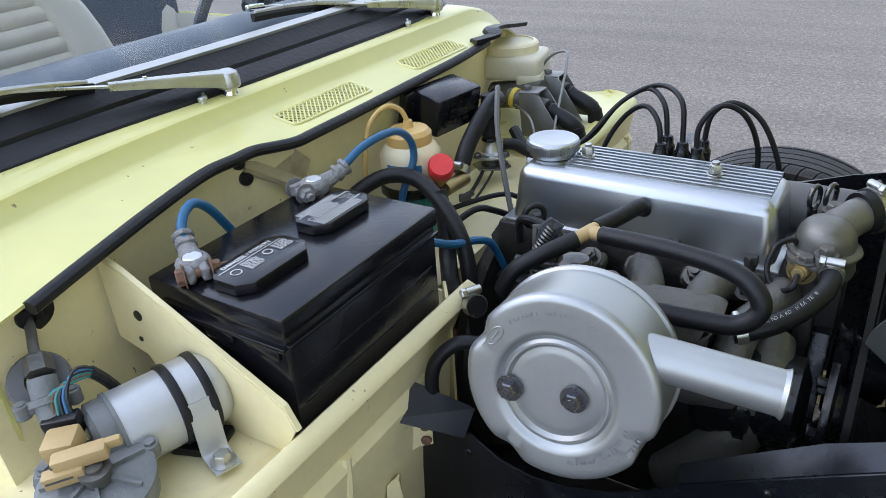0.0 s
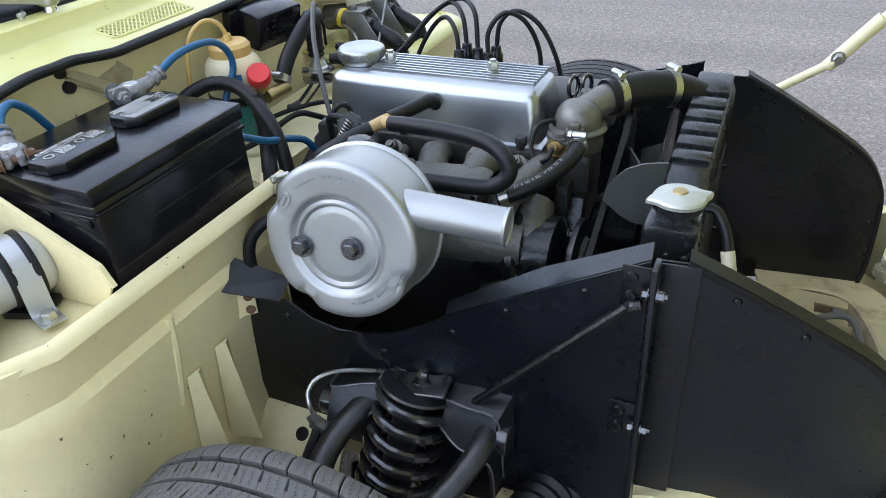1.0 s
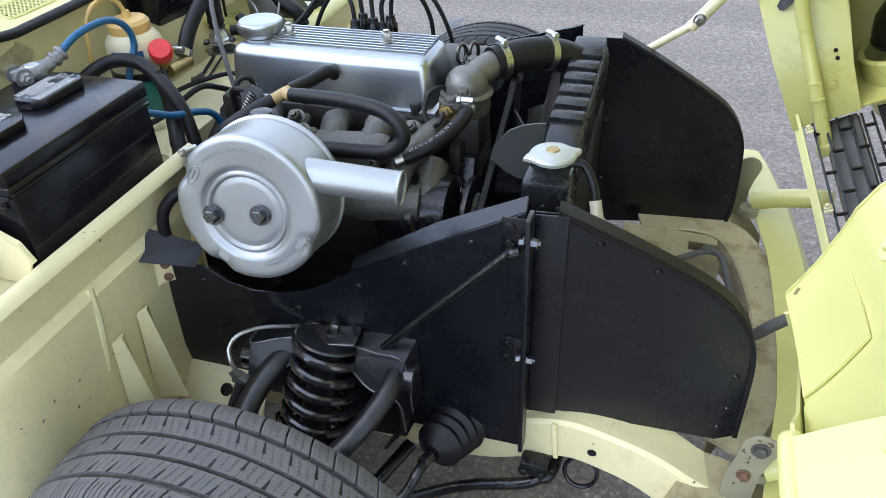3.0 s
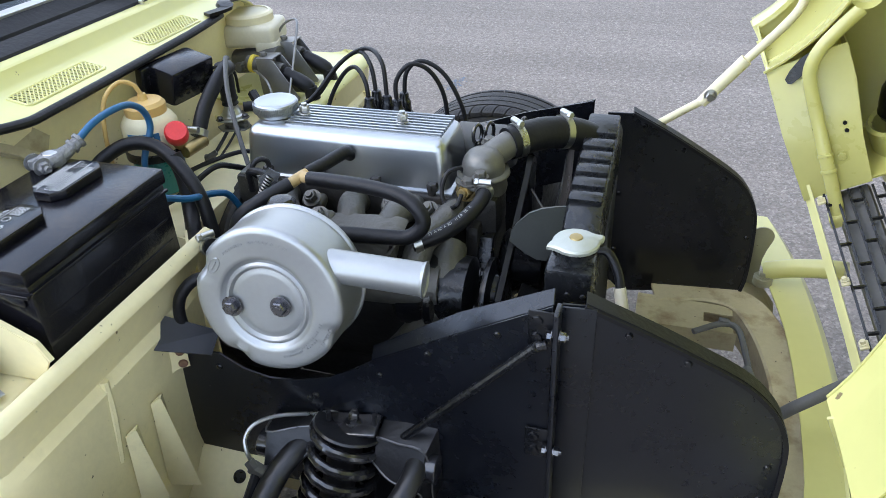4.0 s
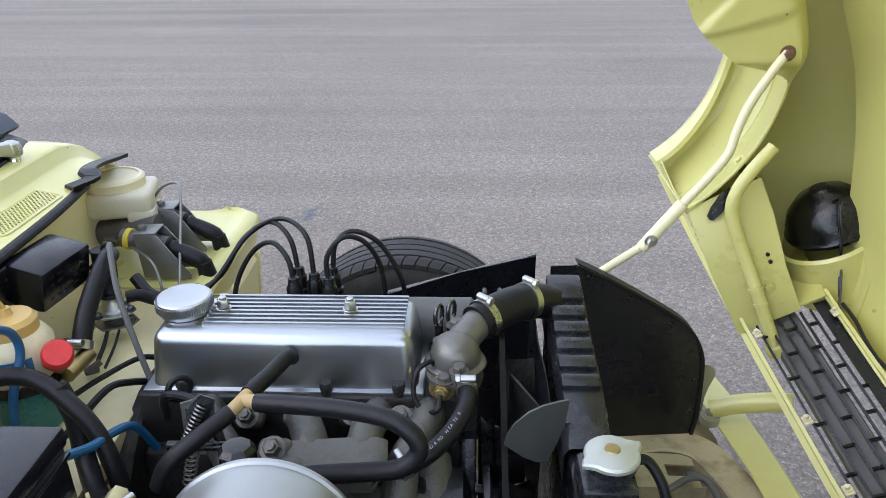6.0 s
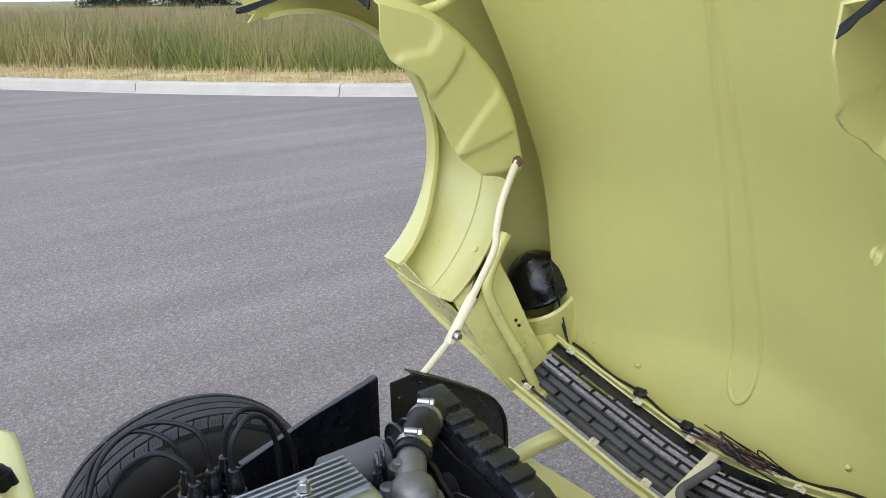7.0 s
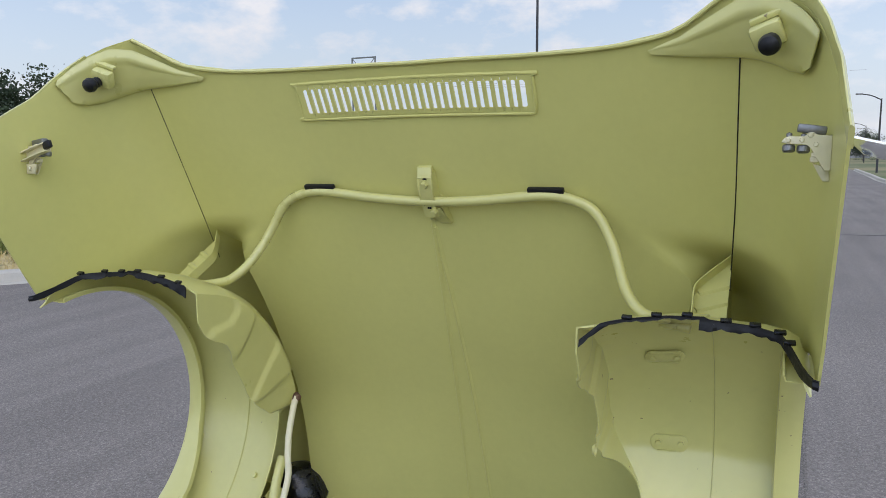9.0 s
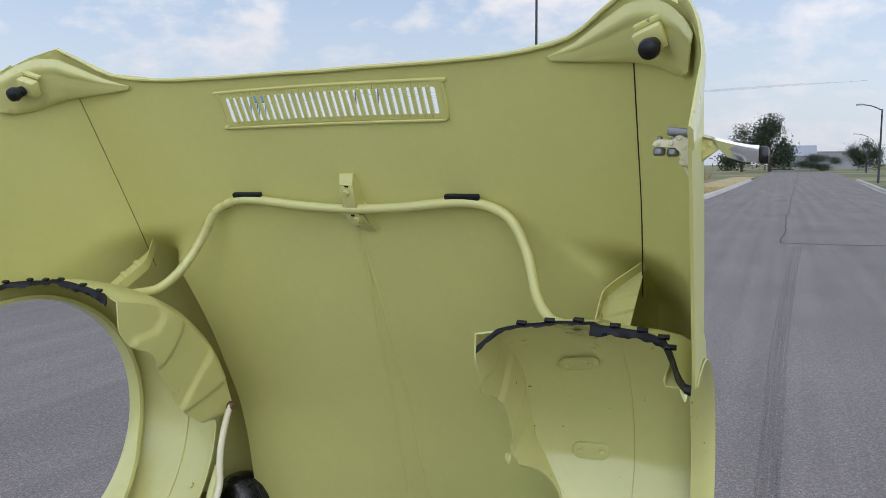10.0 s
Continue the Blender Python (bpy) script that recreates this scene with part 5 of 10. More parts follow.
# bulkhead, shelf and front panels
bm = B()
rows = []
for y in (-0.72, -0.66, -0.56, -0.45, -0.36, -0.3, -0.26, -0.15, 0, 0.15, 0.24, 0.34, 0.40, 0.44):
    xl = lerp(LIP, y) - 0.028
    rows.append([(xl + 0.004, y, scut_z(xl, y) - 0.006), (xl, y, 0.76), (xl - 0.004, y, 0.70), (xl + 0.002, y, 0.62), (xl + 0.02, y, 0.56)])
sheet(bm, rows, 0.004)
part("bulkhead", bm, M_YELLOW_OLD, body, "yellow bulkhead with scuffs")
for s_ in (-1, 1):
    inner = 0.25
    bm = B()
    # shelf with a deeper battery well and a rolled front edge
    rows = []
    for y in (0.735, 0.715, 0.66, 0.562, 0.555, 0.40, 0.28, inner) if s_ < 0 else (0.563, 0.56, 0.55, 0.535, 0.5, 0.42, 0.35, 0.28, 0.22):
        well = (0.588 if 0.25 < y < 0.56 else 0.632) if s_ < 0 else 0.655
        r = [(-0.53, s_ * y, well + 0.01), (-0.47, s_ * y, well), (-0.30, s_ * y, well), (-0.272, s_ * y, well + 0.004), (-0.263, s_ * y, max(0.65, well + 0.01)), (-0.252, s_ * y, 0.661), (-0.240, s_ * y, 0.656), (-0.238, s_ * y, 0.645)]
        if y > 0.70:
            r = [(x - 0.035, yy, z - 0.004) for x, yy, z in r]
        if s_ > 0:
            back_ = {0.563: 0.055, 0.56: 0.03, 0.55: 0.012, 0.535: 0.002}.get(y, 0)
            r = [(x - (0.06 + back_) * min(1, max(0, (x + 0.47) / 0.1)), yy, z) for x, yy, z in r]
        rows.append(r)
    sheet(bm, rows, 0.004)
    part("shelf", bm, M_YELLOW_OLD if s_ < 0 else M_YELLOW, body, "pressed shelf beside the engine", sharp=62)
    bm = B()
    rows = []
    for y, bow in ((0.78, -0.10), (0.745, -0.05), (0.71, -0.02), (0.66, 0.0), (0.62, 0.0)) * (s_ < 0) + (((0.563, -0.06), (0.558, -0.025), (0.545, -0.005)) * (s_ > 0)) + ( (0.53, 0.0), (0.5, 0.0), (0.42, 0.0), (0.35, 0.0), (0.29, -0.01), (inner, -0.04)):
        r = []
        for z, dx in ((0.65, 0.0), (0.61, -0.006), (0.585, -0.012), (0.57, -0.004), (0.55, -0.006), (0.45, -0.014), (0.36, -0.018), (0.30, -0.01), (0.22, -0.03), (0.16, -0.06)):
            r.append((-0.245 - 0.058 * (s_ > 0) + bow + dx, s_ * y, z))
        rows.append(r)
    sheet(bm, rows, 0.004)
    part("front_panel", bm, M_YELLOW_OLD, body, "yellow footwell front panel with dusty lower half")
    bm = B()
    sx = -0.058 * (s_ > 0)
    tube(bm, [(sx - 0.2535, s_ * 0.508, 0.585), (sx - 0.2545, s_ * 0.512, 0.53), (sx - 0.263, s_ * 0.52, 0.45)], 0.006, 8, 4)
    part("swage", bm, M_YELLOW_OLD, body, "pressed line")
    # folded gussets at the foot of the panel
    for y0, top_z, w_ in ((0.497, 0.487, 0.02), (0.44, 0.492, 0.02)):
        bm = B()
        rows = [[(sx - 0.252, s_ * (y0 + 0.012), top_z), (sx - 0.243, s_ * y0, top_z + 0.004), (sx - 0.25, s_ * (y0 - 0.012), top_z)], [(sx - 0.262, s_ * (y0 + 0.018), 0.33), (sx - 0.218, s_ * (y0 + 0.002), 0.325), (sx - 0.255, s_ * (y0 - 0.016), 0.33)]]
        sheet(bm, rows, 0.003)
        part("gusset", bm, M_YELLOW_OLD, body)
    # side of the tub, sill height to the shelf
    bm = B()
    if s_ < 0:
        sheet(bm, [[(x, -0.70 - 0.03 * (z < 0.5), z) for z in (0.79, 0.66, 0.5, 0.3, 0.2)] for x in (-0.479, -0.6, -0.9)], 0.004)
    else:
        sheet(bm, [[(x, y, z) for y, z in ((0.572, 0.70), (0.61, 0.62), (0.64, 0.5), (0.66, 0.3), (0.66, 0.2))] for x in (-0.62, -0.8, -1.06)], 0.004)
    part("side_panel", bm, M_YELLOW, body)
# darker plate painting the shade under the lip, grimy brace and two blanking grommets on the bulkhead behind the
# battery
bm = B()
plate(bm, [(-0.5225, -0.318, 0.806), (-0.508, -0.262, 0.806), (-0.501, -0.236, 0.778), (-0.502, -0.258, 0.738), (-0.512, -0.29, 0.765)], (0.003, 0, 0), 0.0006)
part("shade_plate", bm, M_YELLOW_RUST, body, "darker plate standing in for the shaded underside of the lip")
bm = B()
sweep(bm, [(-0.519, -0.332, 0.802), (-0.505, -0.29, 0.772), (-0.489, -0.25, 0.74)], [(-0.009, -0.002), (0.009, -0.002), (0.009, 0.002), (0.006, 0.006), (0.003, 0.002), (-0.009, 0.002)], sub=3, up=(1, 0, 0.2))
part("brace", bm, M_YELLOW_RUST, body, "stained folded brace")
for y, z, q in ((-0.331, 0.784, 1.0), (-0.338, 0.806, 0.85)):
    bm = B()
    lathe(bm, (-0.530, y, z), (1, -0.25, 0.1), [(0.012 * q, 0), (0.0125 * q, 0.006), (0.010 * q, 0.009), (0.0095 * q, 0.014), (0.006 * q, 0.018), (0, 0.019)], 22)
    part("grommet", bm, M_RUBBER, body, "black rubber grommet")
for y, z, r_ in ((-0.47, 0.775, 0.003), (-0.45, 0.80, 0.002)):
    bm = B()
    cyl(bm, (lerp(LIP, y) - 0.0275, y, z), (lerp(LIP, y) - 0.0235, y, z), r_, seg=14)
    part("hole", bm, M_BLACK, body, "dark drilled hole")
# divider plate between motor and battery
bm = B()
plate(bm, [(-0.492, -0.565, 0.795), (-0.46, -0.565, 0.785), (-0.262, -0.565, 0.69), (-0.252, -0.565, 0.668), (-0.27, -0.565, 0.635), (-0.38, -0.565, 0.632), (-0.42, -0.565, 0.65), (-0.45, -0.565, 0.69), (-0.492, -0.565, 0.70)], (0, -0.003, 0))
sweep(bm, [(-0.492, -0.5645, 0.797), (-0.46, -0.5645, 0.787), (-0.262, -0.5645, 0.692), (-0.25, -0.5645, 0.668)], [(-0.003, -0.0015), (0.003, -0.0015), (0.003, 0.0015), (-0.003, 0.0015)], sub=1, up=(0, 0, 1))
part("divider_plate", bm, M_YELLOW_OLD, body)
for x, z, r in ((-0.447, 0.739, 0.006), (-0.453, 0.709, 0.003), (-0.344, 0.691, 0.008)):
    bm = B()
    cyl(bm, (x, -0.5682, z), (x, -0.5692, z), r, seg=18)
    part("hole", bm, M_BLACK, body, "dark drilled hole")
# centre tunnel front
bm = B()
rows = [[(-0.46, y, 0.63), (-0.33, y, 0.628), (-0.315, y, 0.62), (-0.32, y, 0.56), (-0.36, y, 0.40)] for y in (-0.25, -0.12, 0, 0.12, 0.25)]
sheet(bm, rows, 0.004)
part("tunnel_shelf", bm, M_YELLOW_OLD, body)
bm = B()
for z in (0.60, 0.52):
    box(bm, (-0.33, -0.1, z - 0.03), (0.02, 0.26, 0.05), (0, 10, 0), 0.008)
part("rusty_flange", bm, M_RUST, body, "rust-brown lower bulkhead flange")
for s_ in (-1, 1):
    bm = B()
    sheet(bm, [[(x, s_ * (0.25 - 0.05 * q), z) for z in (0.63, 0.5, 0.35, 0.2)] for x, q in ((-0.283, 0), (-0.36, 0.4), (-0.5, 0.9), (-0.75, 1))], 0.004)
    part("tunnel_side", bm, M_YELLOW_OLD, body, "dusty yellow side of the gearbox tunnel")
# cabin
bm = B()
sheet(bm, [[(-0.672, y, 0.885), (-0.69, y, 0.905), (-0.72, y, 0.917), (-0.76, y, 0.922), (-0.80, y, 0.918), (-0.825, y, 0.90), (-0.835, y, 0.70)] for y in (-0.64, -0.4, -0.1, 0.1, 0.3, 0.40)], 0.01)
part("dashboard", bm, M_DASH, body, "dark blue-black padded dashboard top")
bm = B()
box(bm, (-1.2, 0, 0.22), (1.1, 1.36, 0.04), bev=0.01)
part("cabin_floor", bm, M_CARPET, body)
for s_ in (-1, 1):
    bm = B()
    off, low = (0, 0) if s_ < 0 else (0.075, 0.11)
    front = -0.78 if s_ < 0 else -1.05
    rows = [[(x, s_ * (0.70 - off), 0.86 - low), (x, s_ * (0.66 - off), 0.87 - low), (x, s_ * (0.645 - off), 0.84 - low), (x, s_ * (0.64 - off), 0.6), (x, s_ * (0.64 - off), 0.25)] for x in (front, -1.15, -1.3, -1.6, -1.8)]
    sheet(bm, rows, 0.01)
    part("door_trim", bm, M_SEAT, body, "ivory vinyl door trim")
    bm = B()
    rows = [[(x, s_ * (0.705 - off), 0.865 - low), (x, s_ * (0.735 - off), 0.84 - low), (x, s_ * (0.745 - off), 0.6), (x, s_ * (0.72 - off), 0.2)] for x in (front, -1.15, -1.3, -1.6, -1.9, -2.2)]
    sheet(bm, rows, 0.006)
    part("door_skin", bm, M_YELLOW, body)
bm = B()
sheet(bm, [[(x, y, 0.87 - 0.02 * abs(y)) for y in (-0.7, -0.35, 0, 0.35, 0.6)] for x in (-1.75, -2.0, -2.4)], 0.006)
sheet(bm, [[(-2.4, y, z) for y in (-0.7, 0, 0.6)] for z in (0.87, 0.5, 0.25)], 0.006)
part("rear_deck", bm, M_YELLOW, body)
bm = B()
sheet(bm, [[(-1.75, y, z) for y in (-0.7, 0, 0.6)] for z in (0.868, 0.5, 0.25)], 0.006)
sheet(bm, [[(x, y, 0.878 - 0.02 * abs(y)) for y in (-0.68, -0.35, 0, 0.35, 0.56)] for x in (-1.73, -1.95, -2.15)], 0.006)
part("cabin_rear_trim", bm, M_DASH, body, "dark blue-grey trim behind the seats")
for s_ in (-1, 1):
    seat = thing("bucket_seat", "ivory vinyl bucket seat with horizontal pleats", "car seat", (-1.35, 0.34 * s_, 0.25), "cabin seats")
    bm = B()
    n = 17
    for k in range(n):
        z = 0.49 + 0.0285 * k
        xx = -1.36 - 0.14 * k / n
        sweep(bm, [(xx, 0.34 * s_ - 0.16, z), (xx + 0.012, 0.34 * s_, z), (xx, 0.34 * s_ + 0.16, z)], [(-0.03, -0.0145), (0.027, -0.0145), (0.032, -0.008), (0.034, 0), (0.032, 0.008), (0.027, 0.0145), (-0.03, 0.0145)], sub=3, up=(0, 0, 1))
    part("back_pleats", bm, M_SEAT, seat)
    bm = B()
    for d in (-0.195, 0.195):
        tube(bm, [(-1.30, 0.34 * s_ + d * 1.05, 0.44), (-1.36, 0.34 * s_ + d * 1.05, 0.62), (-1.45, 0.34 * s_ + d, 0.86), (-1.51, 0.34 * s_ + d * 0.7, 1.0)], 0.045, 12, 5)
    box(bm, (-1.50, 0.34 * s_, 1.03), (0.10, 0.34, 0.14), (0, -10, 0), 0.04, 3)
    part("back_bolster", bm, M_SEAT, seat)
    bm = B()
    box(bm, (-1.15, 0.34 * s_, 0.42), (0.46, 0.44, 0.14), (0, -6, 0), 0.05, 3)
    part("seat_cushion", bm, M_SEAT, seat)
    seat.matrix_world = Matrix.Translation((-1.10, -0.27, 0.25) if s_ < 0 else (-1.72, 0.36, 0.25))
wheel = new("steering_wheel")
wheel.parent = body
wheel.matrix_parent_inverse = body.matrix_world.inverted()
bm = B()
ax = V(-0.85, 0, 0.5)
a_, s1, t1 = frame_of(ax)
c_ = V(-1.08, 0.30, 0.86)
tube(bm, [c_ + (s1 * math.cos(q) + t1 * math.sin(q)) * 0.185 for q in [2 * math.pi * k / 24 for k in range(25)]], 0.012, 10, 1)
part("rim", bm, M_DASH, wheel)
bm = B()
for q in (0, 2.09, 4.19):
    tube(bm, [c_, c_ + (s1 * math.cos(q) + t1 * math.sin(q)) * 0.18], 0.009, 8, 1)
cyl(bm, c_ - a_ * 0.01, c_ + a_ * 0.03, 0.04)
cyl(bm, c_ - a_ * 0.25, c_, 0.022)
part("spokes", bm, M_BLACK, wheel)
# wipers
def wiper(pivot, reach):
    """Spindle with a domed nut, hooded arm, thin arm, yoke, blade holder and rubber."""
    wp = thing("windscreen_wiper", "polished metal windscreen wiper with a black blade", "wiper", pivot, "wipers")
    p, r = V(pivot), V(reach)
    d = r.normalized()
    side = d.cross(V(0, 0, 1))
    bm = B()
    lathe(bm, p - V(0, 0, 0.012), (0, 0, 1), [(0, 0), (0.016, 0), (0.016, 0.005), (0.013, 0.007), (0.0105, 0.012), (0.0105, 0.022), (0, 0.022)], 24)
    part("spindle", bm, M_CHROME, wp)
    bm = B()
    lathe(bm, p + V(0, 0, 0.008), (0, 0, 1), [(0, 0), (0.0135, 0), (0.016, 0.003), (0.016, 0.014), (0.0135, 0.0205), (0.007, 0.0245), (0, 0.0255)], 28)
    hood = [(-1, -0.7), (1, -0.7), (1, 0.1), (0.72, 0.6), (0.3, 0.8), (-0.3, 0.8), (-0.72, 0.6), (-1, 0.1)]
    sweep(bm, [p + d * 0.006 + V(0, 0, 0.020), p + d * 0.04 + V(0, 0, 0.022), p + d * 0.09 + V(0, 0, 0.0235), p + d * 0.15 + V(0, 0, 0.024)], [(0.0125 * a, 0.0135 * b) for a, b in hood], sub=5, up=(0, 0, 1), radii=lambda t: 1.08 - 0.62 * t)
    part("arm_head", bm, M_STEEL, wp, "satin hooded arm")
    bm = B()
    cyl(bm, p + d * 0.105 + V(0, 0, 0.029), p + d * 0.105 + V(0, 0, 0.0325), 0.0028, seg=12)
    part("rivet", bm, M_CHROME, wp)
    bm = B()
    sweep(bm, [p + d * 0.145 + V(0, 0, 0.024), p + d * 0.25 + V(0, 0, 0.029), p + d * 0.36 + V(0, 0, 0.028)], [(-0.0045, -0.0012), (0.0045, -0.0012), (0.0045, 0.0012), (-0.0045, 0.0012)], sub=4, up=(0, 0, 1))
    part("arm", bm, M_STEEL, wp)
    bm = B()
    box(bm, p + d * 0.355 + V(0, 0, 0.027), (0.03, 0.012, 0.010), (0, 0, math.degrees(math.atan2(d.y, d.x))), 0.003)
    part("yoke", bm, M_CHROME, wp)
    out = V(0.028, -0.017, 0.012)
    line = [p + d * 0.160 + side * 0.053 + V(0, 0, 0.010) + out, p + d * 0.22 + side * 0.040 + V(0, 0, 0.012) + out, p + d * 0.29 + side * 0.016 + V(0, 0, 0.012) + out, p + d * 0.375 - side * 0.024 + V(0, 0, 0.009) + out]
    bm = B()
    sweep(bm, [q + V(0, 0, 0.007) for q in line], [(-0.004, -0.003), (0.004, -0.003), (0.0035, 0.002), (0.0015, 0.0045), (-0.0015, 0.0045), (-0.0035, 0.002)], sub=5, up=(0, 0, 1), radii=lambda t: 1.0 - 0.45 * abs(2 * t - 1))
    part("blade_holder", bm, M_STEEL, wp)
    bm = B()
    sweep(bm, [line[0] + (line[0] - line[1]) * 0.1] + line[1:-1] + [line[-1] + (line[-1] - line[-2]) * 0.08], [(-0.0016, -0.007), (0.0016, -0.007), (0.0042, 0.001), (0.003, 0.0048), (-0.003, 0.0048), (-0.0042, 0.001)], sub=5, up=(0, 0, 1))
    part("blade", bm, M_RUBBER, wp)


wiper((-0.598, -0.262, 0.866), (-0.145, -0.42, 0.055))
wiper((-0.606, 0.26, 0.866), (-0.145, -0.42, 0.055))
for y in (-0.31, 0.16):
    jet = thing("washer_jet", "small chrome washer jet on the scuttle", "washer jet", (-0.598, y, 0.862), "washer jets")
    bm = B()
    cyl(bm, (-0.598, y, 0.860), (-0.598, y, 0.871), 0.0045, 0.0035)
    box(bm, (-0.597, y, 0.8725), (0.008, 0.013, 0.006), (0, -10, 20), 0.0015)
    cyl(bm, (-0.6, y + 0.004, 0.872), (-0.606, y + 0.010, 0.876), 0.002, seg=10)
    part("nozzle", bm, M_STEEL, jet)
mirror = thing("door_mirror", "bullet-shaped chrome door mirror seen past the windscreen", "door mirror", (-0.90, 0.60, 0.80))
bm = B()
m0, m1 = V(-0.955, 0.605, 0.905), V(-0.84, 0.60, 0.842)
lathe(bm, m0, m1 - m0, [(0, 0.004), (0.030, 0.002), (0.036, 0), (0.038, 0.008), (0.036, 0.03), (0.033, 0.06), (0.027, 0.09), (0.018, 0.115), (0.008, 0.128), (0, 0.131)], 28)
part("head", bm, M_CHROME, mirror)
bm = B()
tube(bm, [(-0.90, 0.60, 0.72), (-0.90, 0.60, 0.80), (-0.89, 0.60, 0.862)], 0.009, 10, 3)
part("stem", bm, M_CHROME, mirror)


# ---------------------------------------------------------------- wheels
def make_wheel(at, name_label, tyre_mat):
    """Road wheel: carcass, separate tread blocks between grooves, steel rim. Axle along y."""
    w = thing("wheel", name_label, "wheel", at, "road wheels")
    R, W = 0.288, 0.150
    bm = B()
    prof = [(0.165, -0.055), (0.175, -0.066), (0.20, -0.074), (0.235, -0.078), (0.262, -0.072), (0.274, -0.062), (0.279, -0.05), (0.279, 0.05), (0.274, 0.062), (0.262, 0.072), (0.235, 0.078), (0.20, 0.074), (0.175, 0.066), (0.165, 0.055)]
    lathe(bm, (0, 0, 0), (0, 1, 0), prof, 72)
    ty = part("tyre", bm, tyre_mat, w)
    ty.matrix_parent_inverse = Matrix()
    bm = B()
    cuts = B()
    rt = random.Random(4)
    # rib: edges across the tread, blocks round the wheel, gap share, cuts in each block, zigzag, drop at the shoulder
    for ri, (y0, y1, n, gap, n_cut, zig, drop) in enumerate(((-0.0735, -0.047, 58, 0.10, 3, 0.0, 0.0085), (-0.0395, -0.0165, 56, 0.002, 2, 0.015, 0.0), (-0.011, 0.011, 56, 0.002, 2, 0.045, 0.0), (0.0165, 0.0395, 56, 0.002, 2, 0.05, 0.0), (0.047, 0.0735, 58, 0.07, 2, 0.05, 0.0085))):
        outer = ri in (0, 4)
        steps = 4
        for k in range(n):
            a0 = 2 * math.pi * (k + 0.5 * (ri % 2)) / n
            a1 = a0 + 2 * math.pi / n * (1 - gap)
            sk = (0.035, 0.03, 0.012, -0.03, -0.035)[ri]

            def at_(yy, f, lift, y0=y0, y1=y1, a0=a0, a1=a1, sk=sk, outer=outer, drop=drop):
                e = max(0.0, (abs(yy) - 0.05) / 0.0235) if outer else 0.0
                q = a0 + (a1 - a0) * f + sk * (yy - y0) / (y1 - y0) * (1 - 0.4 * e)
                r = R + lift - drop * e * e
                return (r * math.sin(q), yy, r * math.cos(q))

            ring_ = []
            for j in range(steps + 1):
                yy = y0 + (y1 - y0) * j / steps
                ring_.append([bm.verts.new(at_(yy, f, l_)) for f, l_ in ((0, -0.010), (0, -0.0008), (0.05, 0), (0.95, 0), (1, -0.0008), (1, -0.010))])
            for r0_, r1_ in zip(ring_, ring_[1:]):
                for j in range(5):
                    bm.faces.new((r0_[j], r0_[j + 1], r1_[j + 1], r1_[j]))
            bm.faces.new(ring_[0][::-1])
            bm.faces.new(ring_[-1])
            if not outer:
                # short slanted slot at the end of each block
                span = (0.0, 0.6) if ri == 1 else (0.4, 1.0) if ri == 3 else ((0.0, 0.55) if k % 2 else (0.45, 1.0))
                y2, y3 = y0 + (y1 - y0) * span[0], y0 + (y1 - y0) * span[1]
                cuts.faces.new([cuts.verts.new(at_(y_, f_, 0.0004)) for y_, f_ in ((y2, -0.07), (y3, -0.015), (y3, 0.03), (y2, 0.07))])
            for c in range(n_cut):
                f0 = (c + 1) / (n_cut + 1)
                lo, hi = ((0.12, 0.8) if ri == 0 else (0.1, 0.92))
                pts_c = [(y0 + (y1 - y0) * (lo + (hi - lo) * j / 8), f0 + (zig if j % 2 else -zig) + rt.uniform(-0.008, 0.008)) for j in range(9)]
                e = 0.0046 if ri == 0 else 0.0026
                for (ya, fa), (yb_, fb) in zip(pts_c, pts_c[1:]):
                    cuts.faces.new([cuts.verts.new(at_(y_, f_, 0.0004)) for y_, f_ in ((ya, fa - e * 4), (yb_, fb - e * 4), (yb_, fb + e * 4), (ya, fa + e * 4))])
    tr = part("tread", bm, tyre_mat, ty, "blocky tyre tread", sharp=20)
    tr["kind"] = "stuff"
    tr.matrix_parent_inverse = Matrix()
    cu = part("fine_sipe_pattern", cuts, M_RUBBER, ty, "fine zigzag cuts")
    cu["kind"] = "stuff"
    cu.matrix_parent_inverse = Matrix()
    bm = B()
    lathe(bm, (0, 0, 0), (0, 1, 0), [(0.167, 0.06), (0.172, 0.064), (0.168, 0.056), (0.155, 0.045), (0.15, -0.02), (0.15, -0.045), (0.168, -0.058), (0.172, -0.064), (0.167, -0.066), (0.15, -0.05), (0.12, -0.035), (0.06, -0.045), (0, -0.045)], 48)
    rim = part("rim", bm, M_CAST, w, "dusty steel rim")
    rim.matrix_parent_inverse = Matrix()
    w.matrix_world = pose(*at)
    w.scale = (0.955, 1, 0.955)
    return w


NEAR_WHEEL, FAR_WHEEL = (-0.005, -0.676, 0.273), (-0.01, 0.63, 0.268)
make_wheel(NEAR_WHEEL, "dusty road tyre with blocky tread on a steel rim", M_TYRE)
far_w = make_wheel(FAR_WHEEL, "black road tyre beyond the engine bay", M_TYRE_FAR)

